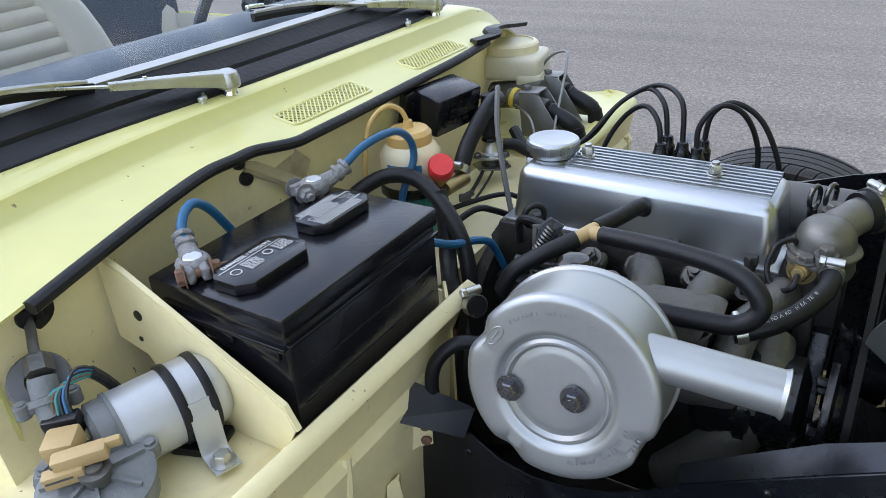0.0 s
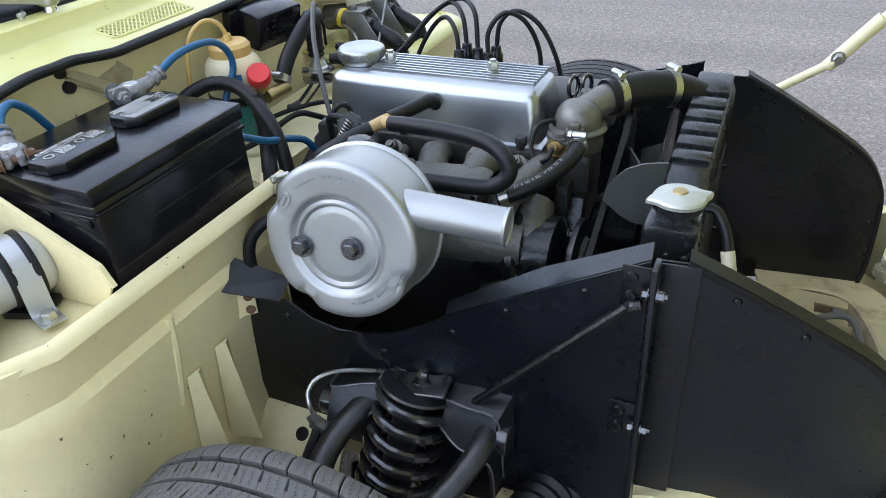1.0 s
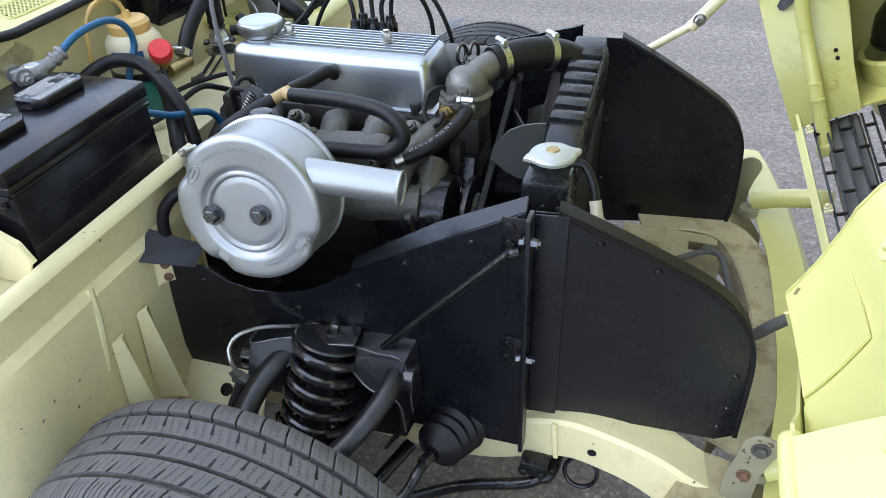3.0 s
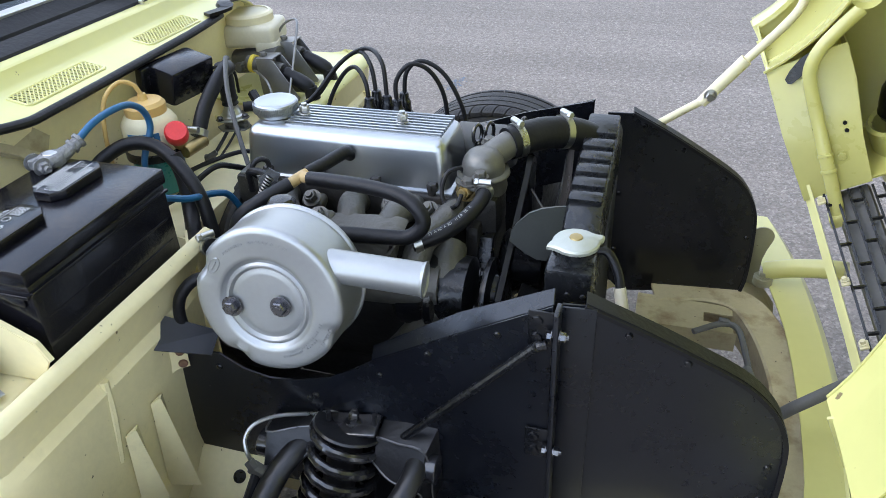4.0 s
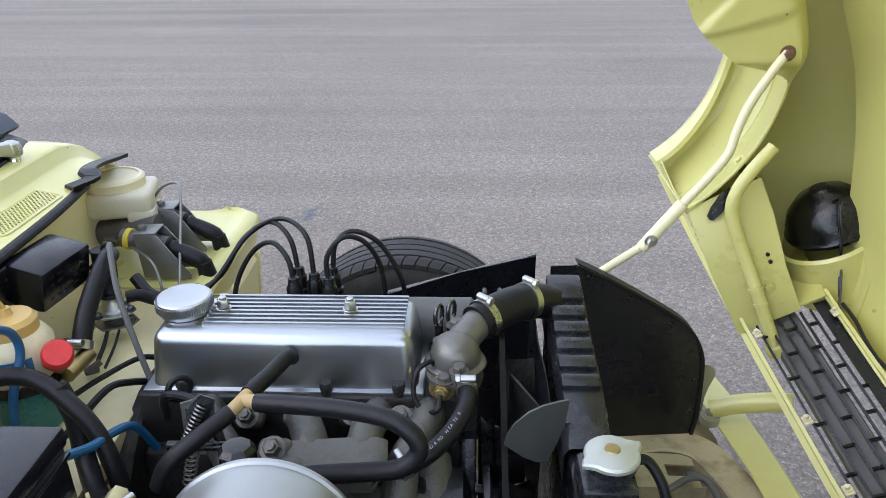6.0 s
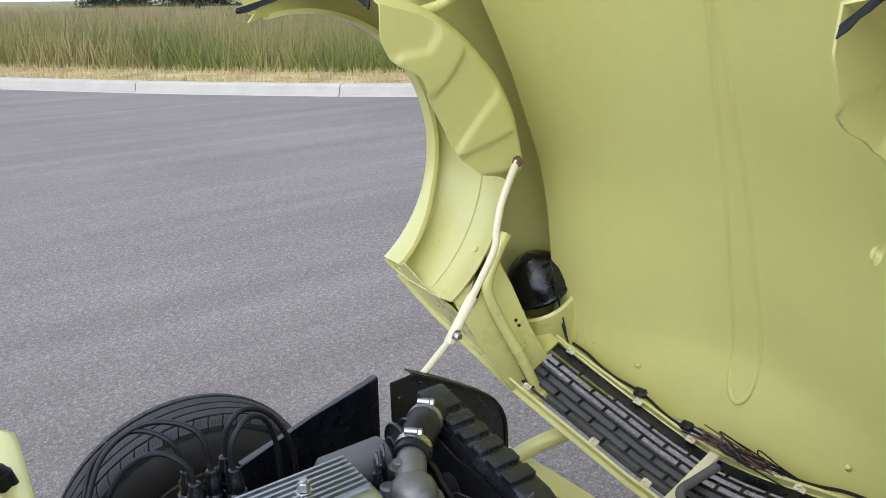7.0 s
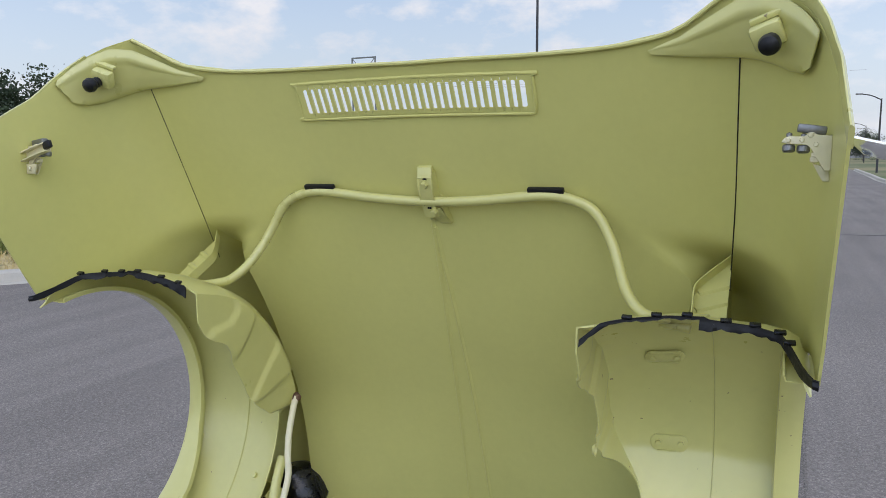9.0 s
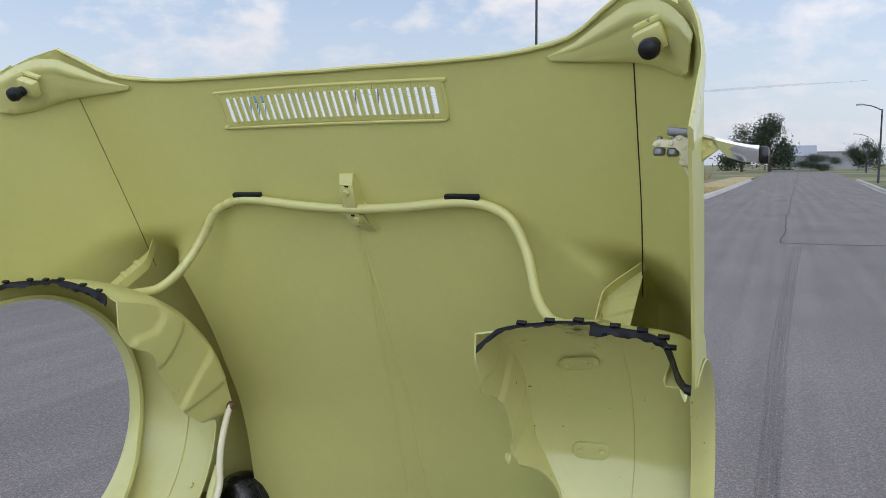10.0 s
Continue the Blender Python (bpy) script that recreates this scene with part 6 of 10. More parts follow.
# ---------------------------------------------------------------- chassis and front suspension
chassis = thing("chassis", "pale yellow front chassis rails with curved crossmember", "car chassis", (0.3, 0, 0.15))
for s_ in (-1, 1):
    bm = B()
    sweep(bm, [(-0.75, s_ * 0.31, 0.255), (-0.35, s_ * 0.31, 0.262), (-0.1, s_ * 0.312, 0.262), (0.1, s_ * 0.316, 0.250), (0.22, s_ * 0.322, 0.262), (0.30, s_ * 0.328, 0.300), (0.36, s_ * 0.332, 0.318), (0.42, s_ * 0.338, 0.312), (0.47, s_ * 0.34, 0.294), (0.52, s_ * 0.34, 0.262), (0.56, s_ * 0.335, 0.235)], [(-0.030, -0.038), (0.030, -0.038), (0.035, -0.032), (0.035, 0.032), (0.030, 0.038), (-0.030, 0.038), (-0.035, 0.032), (-0.035, -0.032)], sub=5, up=(0, 0, 1))
    part("rail", bm, M_YELLOW_OLD, chassis)
    bm = B()
    sweep(bm, [(0.50, s_ * 0.355, 0.27), (0.585, s_ * 0.35, 0.245), (0.625, s_ * 0.345, 0.20)], [(-0.045, -0.03), (0.045, -0.03), (0.045, 0.03), (-0.045, 0.03)], sub=3, up=(0.3, 0, 1))
    part("rail_end", bm, M_YELLOW_RUST, chassis, "faded yellow rail end with chipped paint")
    # hinge plate with bolts
    hg = new("hinge_plate")
    hg.parent = chassis
    hg.matrix_parent_inverse = chassis.matrix_world.inverted()
    bm = B()
    lobes = [(0.587, 0.265, 0.021), (0.588, 0.337, 0.0195), (0.599, 0.39, 0.023)]
    rim = [(lobes[0][0] + 0.021 * math.cos(radians(q)), lobes[0][1] + 0.021 * math.sin(radians(q))) for q in range(170, 371, 20)]
    rim += [(0.6065, 0.30), (0.6075, 0.337), (0.612, 0.362)]
    rim += [(lobes[2][0] + 0.023 * math.cos(radians(q)), lobes[2][1] + 0.023 * math.sin(radians(q))) for q in range(-30, 201, 20)]
    rim += [(0.5705, 0.352), (0.5665, 0.33), (0.566, 0.30)]
    plate(bm, [(x, s_ * 0.368, z) for x, z in rim], (0, s_ * 0.004, 0), 0.001)
    part("link", bm, M_LINK, hg, "dull zinc hinge link")
    for x, z, r in ((0.587, 0.265, 0.009), (0.588, 0.337, 0.007), (0.599, 0.39, 0.009)):
        bm = B()
        cyl(bm, (x, s_ * 0.370, z), (x, s_ * 0.3735, z), r * 1.3, seg=18)
        hexnut(bm, (x, s_ * 0.3735, z), (0, s_, 0), r * 0.95, 0.007)
        part("bolt", bm, M_RUST if r < 0.008 else M_CAST, hg)
    # hinge arm to the bonnet nose
    bm = B()
    tube(bm, [(0.615, s_ * 0.345, 0.325), (0.66, s_ * 0.335, 0.345), (0.715, s_ * 0.315, 0.365), (0.75, s_ * 0.30, 0.375)], 0.019, 14, 5)
    part("hinge_arm", bm, M_YELLOW, chassis)
    bm = B()
    cyl(bm, (0.612, s_ * 0.335, 0.300), (0.612, s_ * 0.335, 0.318), 0.019, seg=22)
    hexnut(bm, (0.612, s_ * 0.335, 0.318), (0, 0, 1), 0.010, 0.010)
    part("hinge_bolt", bm, M_LINK, chassis, "worn bolt in a steel eye")
# curved front crossmember: top plate and web
arc = [(0.40, 0.27, 0.288), (0.50, 0.292, 0.29), (0.575, 0.27, 0.29), (0.615, 0.2, 0.285), (0.64, 0.1, 0.28), (0.648, 0, 0.278), (0.64, -0.1, 0.278), (0.615, -0.2, 0.28), (0.575, -0.29, 0.285)]
bm = B()
sweep(bm, arc, [(-0.032, -0.004), (0.032, -0.004), (0.034, 0.0), (0.03, 0.004), (-0.03, 0.004), (-0.034, 0.0)], sub=5, up=(0, 0, 1))
part("crossmember_top", bm, M_YELLOW_RUST, chassis, "faded tan crossmember plate")
bm = B()
sweep(bm, [(x - 0.03 * math.cos(y * 2), y * 0.93, z - 0.035) for x, y, z in arc], [(-0.002, -0.034), (0.002, -0.034), (0.002, 0.034), (-0.002, 0.034)], sub=5, up=(0, 0, 1))
sweep(bm, [(x + 0.03 * math.cos(y * 2), y * 1.03, z - 0.035) for x, y, z in arc], [(-0.002, -0.034), (0.002, -0.034), (0.002, 0.034), (-0.002, 0.034)], sub=5, up=(0, 0, 1))
part("crossmember_web", bm, M_YELLOW_RUST, chassis)
bm = B()
rows = [[(0.37, y, 0.292), (0.42, y, 0.29), (0.50, y, 0.288), (0.555, y, 0.286)] for y in (0.165, 0.195, 0.225, 0.255)]
sheet(bm, rows, 0.004, skip=lambda i, j: i == 1 and j == 2)
part("cross_plate", bm, M_YELLOW_RUST, chassis)
bm = B()
rows = [[(x, 0.163, z) for z in (0.292, 0.27, 0.25)] for x in (0.36, 0.45, 0.56)]
sheet(bm, rows, 0.003)
part("cross_web", bm, M_YELLOW_RUST, chassis)
# sloping outrigger from rail to footwell, with a drain hole
bm = B()
sheet(bm, [[(x, -0.358, 0.332), (x, -0.378, 0.324), (x + 0.004, -0.405, 0.302), (x + 0.006, -0.43, 0.272), (x + 0.006, -0.436, 0.235)] for x in (-0.28, -0.235, -0.19, -0.15, -0.115)], 0.004)
part("outrigger", bm, M_YELLOW_OLD, chassis, "pale yellow outrigger with a drain hole")
bm = B()
cyl(bm, (-0.182, -0.398, 0.3045), (-0.182, -0.4005, 0.3075), 0.0105, seg=22)
part("drain_hole", bm, M_BLACK, chassis, "dark drain hole")
bm = B()
cyl(bm, (0.391, -0.3712, 0.312), (0.391, -0.3722, 0.312), 0.0065, seg=18)
part("drain_hole", bm, M_BLACK, chassis, "dark drain hole")
bm = B()
sweep(bm, [(0.335, -0.3675, 0.352), (0.337, -0.3692, 0.318), (0.340, -0.3675, 0.28)], [(-0.004, -0.001), (0.004, -0.001), (0.003, 0.002), (-0.003, 0.002)], sub=3, up=(0, -1, 0))
part("weld_seam", bm, M_YELLOW_OLD, chassis, "raised weld seam")
# dark sheets added so the gaps between rail, engine and gearbox look shaded
bm = B()
sheet(bm, [[(x, -0.345, 0.35), (x, -0.28, 0.315), (x, -0.18, 0.26), (x, -0.08, 0.235)] for x in (-0.25, -0.1, 0.1, 0.28)], 0.003)
part("engine_gap_filler", bm, M_ENGINE, chassis, "black sheet added to darken the gap beside the engine")
bm = B()
sheet(bm, [[(x, y, 0.238 - 0.02 * (y > -0.1)) for y in (-0.24, -0.12, 0.0, 0.14)] for x in (-0.55, -0.4, -0.252)], 0.003)
part("gearbox_gap_filler", bm, M_ENGINE, chassis)
# front valance below the bonnet
bm = B()
rows = []
for y in [-0.62 + 0.062 * k for k in range(21)]:
    x = 0.70 - 0.16 * abs(y) ** 2 - 0.12 * max(0, abs(y) - 0.3) ** 2
    rows.append([(x - 0.05 - 0.06 * max(0, min(0.31, abs(y)) - 0.18), y, 0.303), (x + 0.012, y, 0.30), (x + 0.03, y, 0.28), (x + 0.045, y, 0.20)])
sheet(bm, rows, 0.003)
part("front_valance", bm, M_YELLOW, chassis)

susp = thing("front_suspension", "black coil spring, wishbone and turret beside the wheel", "suspension", (0.0, -0.4, 0.2))
bm = B()
pts = []
top_c, bot_c = V(0.012, -0.382, 0.448), V(-0.022, -0.44, 0.262)
N = 7 * 16
ax = (top_c - bot_c).normalized()
_, cs, ct = frame_of(ax)
for k in range(N + 1):
    q = 2 * math.pi * k / 16
    p = bot_c.lerp(top_c, k / N)
    pts.append(p + (cs * math.cos(q) + ct * math.sin(q)) * 0.049)
tube(bm, pts, 0.0074, 10, 1)
part("coil_spring", bm, M_GLOSS, susp, "gloss black coil spring")
bm = B()
cyl(bm, bot_c - ax * 0.05, top_c, 0.024, seg=20)
lathe(bm, top_c, ax, [(0, 0), (0.05, 0), (0.052, 0.002), (0.05, 0.005), (0.036, 0.006), (0, 0.006)], 28)
lathe(bm, bot_c - ax * 0.012, ax, [(0, 0), (0.06, 0), (0.06, 0.008), (0, 0.01)], 28)
part("damper", bm, M_TURRET, susp)
bm = B()
box(bm, (0.018, -0.389, 0.461), (0.084, 0.036, 0.007), (12, -10, 0), 0.003)
part("top_plate", bm, M_GLOSS, susp)
bm = B()
hexnut(bm, (0.019, -0.387, 0.463), ax, 0.0078, 0.015)
cyl(bm, V(0.019, -0.387, 0.463) + ax * 0.014, V(0.019, -0.387, 0.463) + ax * 0.022, 0.0042, seg=10)
part("top_nut", bm, M_BOLT, susp, "dull steel hex nut")
for dx, dz in ((-0.033, -0.006), (0.036, 0.006)):
    bm = B()
    cyl(bm, (0.018 + dx, -0.389, 0.462 + dz), (0.018 + dx, -0.387, 0.482 + dz), 0.0036, seg=10)
    part("stud", bm, M_TURRET, susp)
# turret bracket: bent sheet around the spring top
bm = B()
rows = [[(-0.115, -0.36, 0.425), (-0.105, -0.41, 0.437), (-0.10, -0.44, 0.40)], [(-0.06, -0.36, 0.45), (-0.055, -0.40, 0.448), (-0.055, -0.43, 0.41)], [(-0.045, -0.36, 0.46), (-0.035, -0.395, 0.45), (-0.03, -0.41, 0.43)]]
sheet(bm, rows, 0.004)
rows = [[(0.06, -0.36, 0.466), (0.058, -0.395, 0.455), (0.055, -0.41, 0.42)], [(0.095, -0.36, 0.47), (0.09, -0.40, 0.455), (0.088, -0.43, 0.415)], [(0.14, -0.36, 0.47), (0.13, -0.405, 0.45), (0.127, -0.43, 0.40)], [(0.142, -0.36, 0.36), (0.135, -0.40, 0.35), (0.13, -0.42, 0.33)], [(0.10, -0.36, 0.25), (0.09, -0.39, 0.25), (0.085, -0.4, 0.25)]]
sheet(bm, rows, 0.004)
rows = [[(-0.12, -0.352, 0.44), (0.0, -0.352, 0.475), (0.14, -0.352, 0.475)], [(-0.125, -0.352, 0.33), (0.0, -0.352, 0.33), (0.142, -0.352, 0.33)], [(-0.09, -0.352, 0.23), (0.0, -0.352, 0.22), (0.10, -0.352, 0.23)]]
sheet(bm, rows, 0.004)
part("turret", bm, M_TURRET, susp)
# thin beads along the turret edges, their highlights painted by a lighter material
for line in ([(-0.115, -0.362, 0.428), (-0.105, -0.411, 0.438), (-0.06, -0.402, 0.449), (-0.035, -0.396, 0.452)], [(-0.10, -0.441, 0.40), (-0.055, -0.431, 0.41), (-0.03, -0.411, 0.43)], [(0.058, -0.396, 0.456), (0.09, -0.401, 0.456), (0.131, -0.406, 0.451), (0.136, -0.401, 0.35)], [(0.055, -0.411, 0.42), (0.088, -0.431, 0.415), (0.128, -0.431, 0.40), (0.131, -0.421, 0.33)], [(-0.12, -0.354, 0.441), (0.0, -0.354, 0.476), (0.14, -0.354, 0.476), (0.143, -0.354, 0.33)]):
    bm = B()
    tube(bm, line, 0.0015, 8, 4)
    part("rolled_edge", bm, M_EDGE, susp, "rolled edge in a lighter colour for its highlight")
for arm_pts, rr in (([(0.118, -0.40, 0.432), (0.117, -0.43, 0.425), (0.107, -0.462, 0.411), (0.088, -0.50, 0.394), (0.055, -0.545, 0.372), (0.01, -0.59, 0.35)], 0.0155), ([(-0.048, -0.392, 0.424), (-0.062, -0.425, 0.416), (-0.074, -0.455, 0.402), (-0.076, -0.50, 0.382), (-0.045, -0.565, 0.355)], 0.0175), ([(0.11, -0.36, 0.225), (0.06, -0.47, 0.2), (0.0, -0.60, 0.18)], 0.011), ([(-0.12, -0.36, 0.225), (-0.06, -0.47, 0.2), (0.0, -0.60, 0.18)], 0.011)):
    bm = B()
    sweep(bm, arm_pts, [(rr * a, rr * 0.85 * b) for a, b in ring(1.0, 14)], sub=6, up=(0, 0, 1))
    part("wishbone_arm", bm, M_TURRET if rr > 0.012 else M_BLACK, susp)
bm = B()
cyl(bm, (0.11, -0.40, 0.42), (0.145, -0.40, 0.42), 0.02, seg=18)
cyl(bm, (-0.125, -0.40, 0.40), (-0.09, -0.40, 0.40), 0.02, seg=18)
cyl(bm, (-0.02, -0.60, 0.20), (-0.005, -0.585, 0.36), 0.022, seg=18)
part("bush", bm, M_GLOSS, susp)
bm = B()
tube(bm, [(0.02, -0.36, 0.466), (0.005, -0.363, 0.463), (-0.035, -0.375, 0.456), (-0.089, -0.395, 0.457), (-0.115, -0.418, 0.457), (-0.121, -0.438, 0.449), (-0.114, -0.451, 0.437), (-0.105, -0.455, 0.42)], 0.003, 8, 6)
part("brake_pipe", bm, M_STEEL, susp, "plain steel brake pipe")
bm = B()
hexnut(bm, (-0.112, -0.455, 0.425), (0.6, -0.2, -0.7), 0.008, 0.014, False)
box(bm, (-0.10, -0.456, 0.41), (0.022, 0.016, 0.016), (0, 30, 0), 0.003)
part("pipe_union", bm, M_CAST, susp)
bm = B()
tube(bm, [(-0.10, -0.46, 0.405), (-0.105, -0.5, 0.36), (-0.09, -0.54, 0.30)], 0.0075, 10, 5)
part("brake_hose", bm, M_RUBBER, susp)
# steering rack boot and rod
rack = thing("steering_rack", "ribbed black rubber boot on the steering rack rod", "steering rack", (0.17, -0.38, 0.28))
bm = B()
o = V(0.194, -0.352, 0.298)
d = V(-0.022, -0.095, 0.020)
prof = [(0.0, 0), (0.036, 0.0)]
for k in range(4):
    prof += [(0.043 - 0.003 * k, 0.006 + 0.018 * k), (0.045 - 0.003 * k, 0.013 + 0.018 * k), (0.037 - 0.003 * k, 0.02 + 0.018 * k)]
prof += [(0.012, 0.088), (0, 0.088)]
lathe(bm, o, d, prof, 32)
part("boot", bm, M_RUBBER, rack)
bm = B()
tube(bm, [o + d.normalized() * 0.08, V(0.168, -0.468, 0.318), V(0.155, -0.50, 0.298), V(0.12, -0.56, 0.27)], 0.0075, 10, 4)
hexnut(bm, o + d.normalized() * 0.092, d, 0.010, 0.02, False)
part("track_rod", bm, M_BLACK, rack)
bm = B()
cyl(bm, (0.196, -0.352, 0.298), (0.196, 0.34, 0.298), 0.02, seg=16)
part("rack_tube", bm, M_BLACK, rack)
bar = thing("anti_roll_bar", "black anti-roll bar bolted under the chassis rail", "anti-roll bar", (0.3, -0.4, 0.2))
bm = B()
tube(bm, [(0.04, -0.50, 0.19), (0.153, -0.425, 0.198), (0.221, -0.402, 0.216), (0.29, -0.39, 0.229), (0.318, -0.382, 0.24), (0.338, -0.36, 0.248), (0.345, -0.2, 0.25), (0.345, 0.2, 0.25)], 0.009, 12, 5)
part("bar", bm, M_BLACK, bar)
bm = B()
box(bm, (0.312, -0.378, 0.268), (0.042, 0.03, 0.026), bev=0.006)
for x in (0.299, 0.325):
    hexnut(bm, (x, -0.393, 0.268), (0, -1, 0.1), 0.006, 0.006)
part("clamp_block", bm, M_BLACK, bar)
bm = B()
tube(bm, [V(0.378, -0.36, 0.25) + V(math.cos(q), 0.3 * math.sin(q), math.sin(q)) * 0.024 for q in [2 * math.pi * k / 20 for k in range(21)]], 0.0035, 8, 1)
part("tow_eye", bm, M_BLACK, bar)

# ---------------------------------------------------------------- black valance shields
def rivets(bm, pts, n, r=0.0035):
    for p in pts:
        p = V(p)
        lathe(bm, p, n, [(r * 1.5, 0), (r * 1.4, 0.0012), (r, 0.003), (0, 0.0034)], 10)


def shield(name, label, poly, nrm, rivet_pts):
    t = thing(name, label, "valance panel", tuple(sum((V(p) for p in poly), V(0, 0, 0)) / len(poly)), "engine bay valances")
    bm = B()
    plate(bm, poly, V(nrm) * 0.003)
    part("panel", bm, M_SHIELD, t)
    for p in rivet_pts:
        bm = B()
        rivets(bm, [V(p) + V(nrm) * 0.003], nrm)
        part("rivet", bm, M_BLACK, t)
    return t


for s_, yb in ((-1, 0.367), (1, 0.288)):
    Y = s_ * yb
    n_ = (0, -1, 0)
    poly = [(0.284, Y, 0.698), (0.17, Y, 0.635), (0.05, Y, 0.566), (0.02, Y, 0.544), (-0.02, Y, 0.521), (-0.065, Y, 0.506), (-0.11, Y, 0.501), (-0.15, Y, 0.509), (-0.185, Y, 0.53), (-0.255, Y, 0.528), (-0.262, Y, 0.50), (-0.285, Y, 0.29), (0.13, Y, 0.29), (0.286, Y, 0.292)]
    if s_ > 0:
        poly = [(0.25, Y, 0.688), (0.12, Y, 0.655), (-0.01, Y, 0.61), (-0.1, Y, 0.56), (-0.15, Y, 0.54), (-0.26, Y, 0.54), (-0.27, Y, 0.29), (0.25, Y, 0.29)]
    sh = shield("rear_valance", "satin black inner wing valance with a folded top edge", poly, n_, [] if s_ > 0 else [(0.22, Y, 0.645), (0.13, Y, 0.595), (0.06, Y, 0.545), (-0.19, Y, 0.505), (-0.04, Y, 0.485), (-0.05, Y, 0.478), (0.268, Y, 0.672)])
    bm = B()
    if s_ < 0:
        rows = [[(0.284, Y, 0.699), (0.282, Y + 0.02, 0.708)], [(0.17, Y, 0.636), (0.165, Y + 0.028, 0.646)], [(0.05, Y, 0.567), (0.045, Y + 0.022, 0.572)]]
        sheet(bm, rows, 0.002)
        part("folded_edge", bm, M_SHIELD, sh)
        bm = B()
        sheet(bm, [[(-0.262, -0.425, 0.567), (-0.255, -0.375, 0.588)], [(-0.185, -0.385, 0.54), (-0.19, -0.35, 0.555)]], 0.003)
    else:
        sheet(bm, [[(0.25, Y, 0.689), (0.25, Y + 0.016, 0.686)], [(-0.01, Y, 0.611), (-0.01, Y + 0.016, 0.608)]], 0.002)
    part("top_flange", bm, M_SHIELD, sh)

    def fy(x, s=s_):
        return (-0.345 + 0.10 * (x - 0.30)) if s < 0 else 0.288 + 0.075 * (x - 0.28)

    if s_ < 0:
        out = [(0.292, 0.688), (0.318, 0.688), (0.39, 0.655), (0.455, 0.622), (0.505, 0.594), (0.54, 0.562), (0.562, 0.525), (0.572, 0.475), (0.574, 0.35), (0.55, 0.338), (0.335, 0.355), (0.29, 0.35)]
    else:
        out = [(0.276, 0.668), (0.322, 0.668), (0.40, 0.625), (0.508, 0.556), (0.545, 0.52), (0.565, 0.48), (0.572, 0.43), (0.574, 0.335), (0.568, 0.29), (0.33, 0.268), (0.31, 0.29), (0.28, 0.30)]
    poly = [(x, fy(x), z) for x, z in out]
    sf = shield("front_valance_panel", "satin black front valance panel with a beaded edge", poly, n_, [(x, fy(x), z) for x, z in (((0.37, 0.65), (0.44, 0.617), (0.556, 0.46), (0.556, 0.40), (0.55, 0.362), (0.31, 0.48), (0.315, 0.42), (0.312, 0.61)) if s_ < 0 else ((0.295, 0.63), (0.31, 0.50), (0.31, 0.37), (0.345, 0.645), (0.42, 0.60), (0.5, 0.545), (0.56, 0.42), (0.56, 0.35)))])
    bm = B()
    edge = [(x, fy(x) - 0.004, z) for x, z in out[1:9]]
    sweep(bm, edge, [(-0.004, -0.003), (0.003, -0.003), (0.004, 0.003), (-0.003, 0.004)], sub=4)
    edge2 = [(x, fy(x) - 0.006, z - 0.012) for x, z in out[1:8]]
    sweep(bm, [(x, y + 0.012, z + 0.004) for x, y, z in edge], [(-0.012, -0.001), (0.012, -0.001), (0.012, 0.001), (-0.012, 0.001)], sub=4, up=(0, 0, 1))
    part("edge_bead", bm, M_RUBBER, sf)
# joint angle between the near panels, with bolts
bm = B()
joint = thing("valance_bracket", "black angle bracket with dull bolts joining the valances", "bracket", (0.288, -0.37, 0.5))
box(bm, (0.291, -0.376, 0.50), (0.006, 0.026, 0.40), bev=0.001)
box(bm, (0.312, -0.3505, 0.52), (0.04, 0.003, 0.335), (0, 0, 5), 0.001)
part("angle", bm, M_SHIELD, joint)
for z in (0.668, 0.482):
    bm = B()
    box(bm, (0.272, -0.374, z), (0.03, 0.003, 0.05), bev=0.001)
    for dz in (0.012, -0.012):
        lathe(bm, (0.268, -0.3755, z + dz), (0, -1, 0), [(0.007, 0), (0.006, 0.003), (0, 0.004)], 12)
    part("tab", bm, M_BLACK, joint)
    bm = B()
    cyl(bm, (0.281, -0.384, z), (0.306, -0.384, z), 0.0032, seg=10)
    hexnut(bm, (0.287, -0.384, z), (-1, 0, 0), 0.006, 0.006)
    hexnut(bm, (0.295, -0.384, z), (1, 0, 0), 0.006, 0.007)
    part("bolt", bm, M_BOLT, joint)
strut = thing("brace_rod", "thin black brace rod from turret to valance", "brace rod", (0.1, -0.385, 0.45))
bm = B()
tube(bm, [(0.085, -0.388, 0.445), (0.10, -0.387, 0.462), (0.255, -0.385, 0.634), (0.268, -0.383, 0.646), (0.28, -0.38, 0.65)], 0.0062, 10, 4)
part("rod", bm, M_BLACK, strut)
brk = thing("wing_bracket", "small yellow bracket with two screws on the footwell", "bracket", (-0.25, -0.38, 0.5))
bm = B()
sheet(bm, [[(-0.262, -0.40, 0.55), (-0.245, -0.385, 0.545), (-0.238, -0.372, 0.54)], [(-0.265, -0.405, 0.49), (-0.25, -0.387, 0.50), (-0.238, -0.373, 0.498)]], 0.003)
part("tab", bm, M_YELLOW_OLD, brk)
for z in (0.531, 0.509):
    bm = B()
    lathe(bm, (-0.242, -0.381, z), (0.5, -0.85, 0), [(0.007, 0), (0.006, 0.003), (0, 0.004)], 12)
    part("screw", bm, M_RUST, brk)


# ---------------------------------------------------------------- engine
engine = thing("engine", "four-cylinder engine with polished aluminium rocker cover", "engine", (-0.1, 0, 0.25))
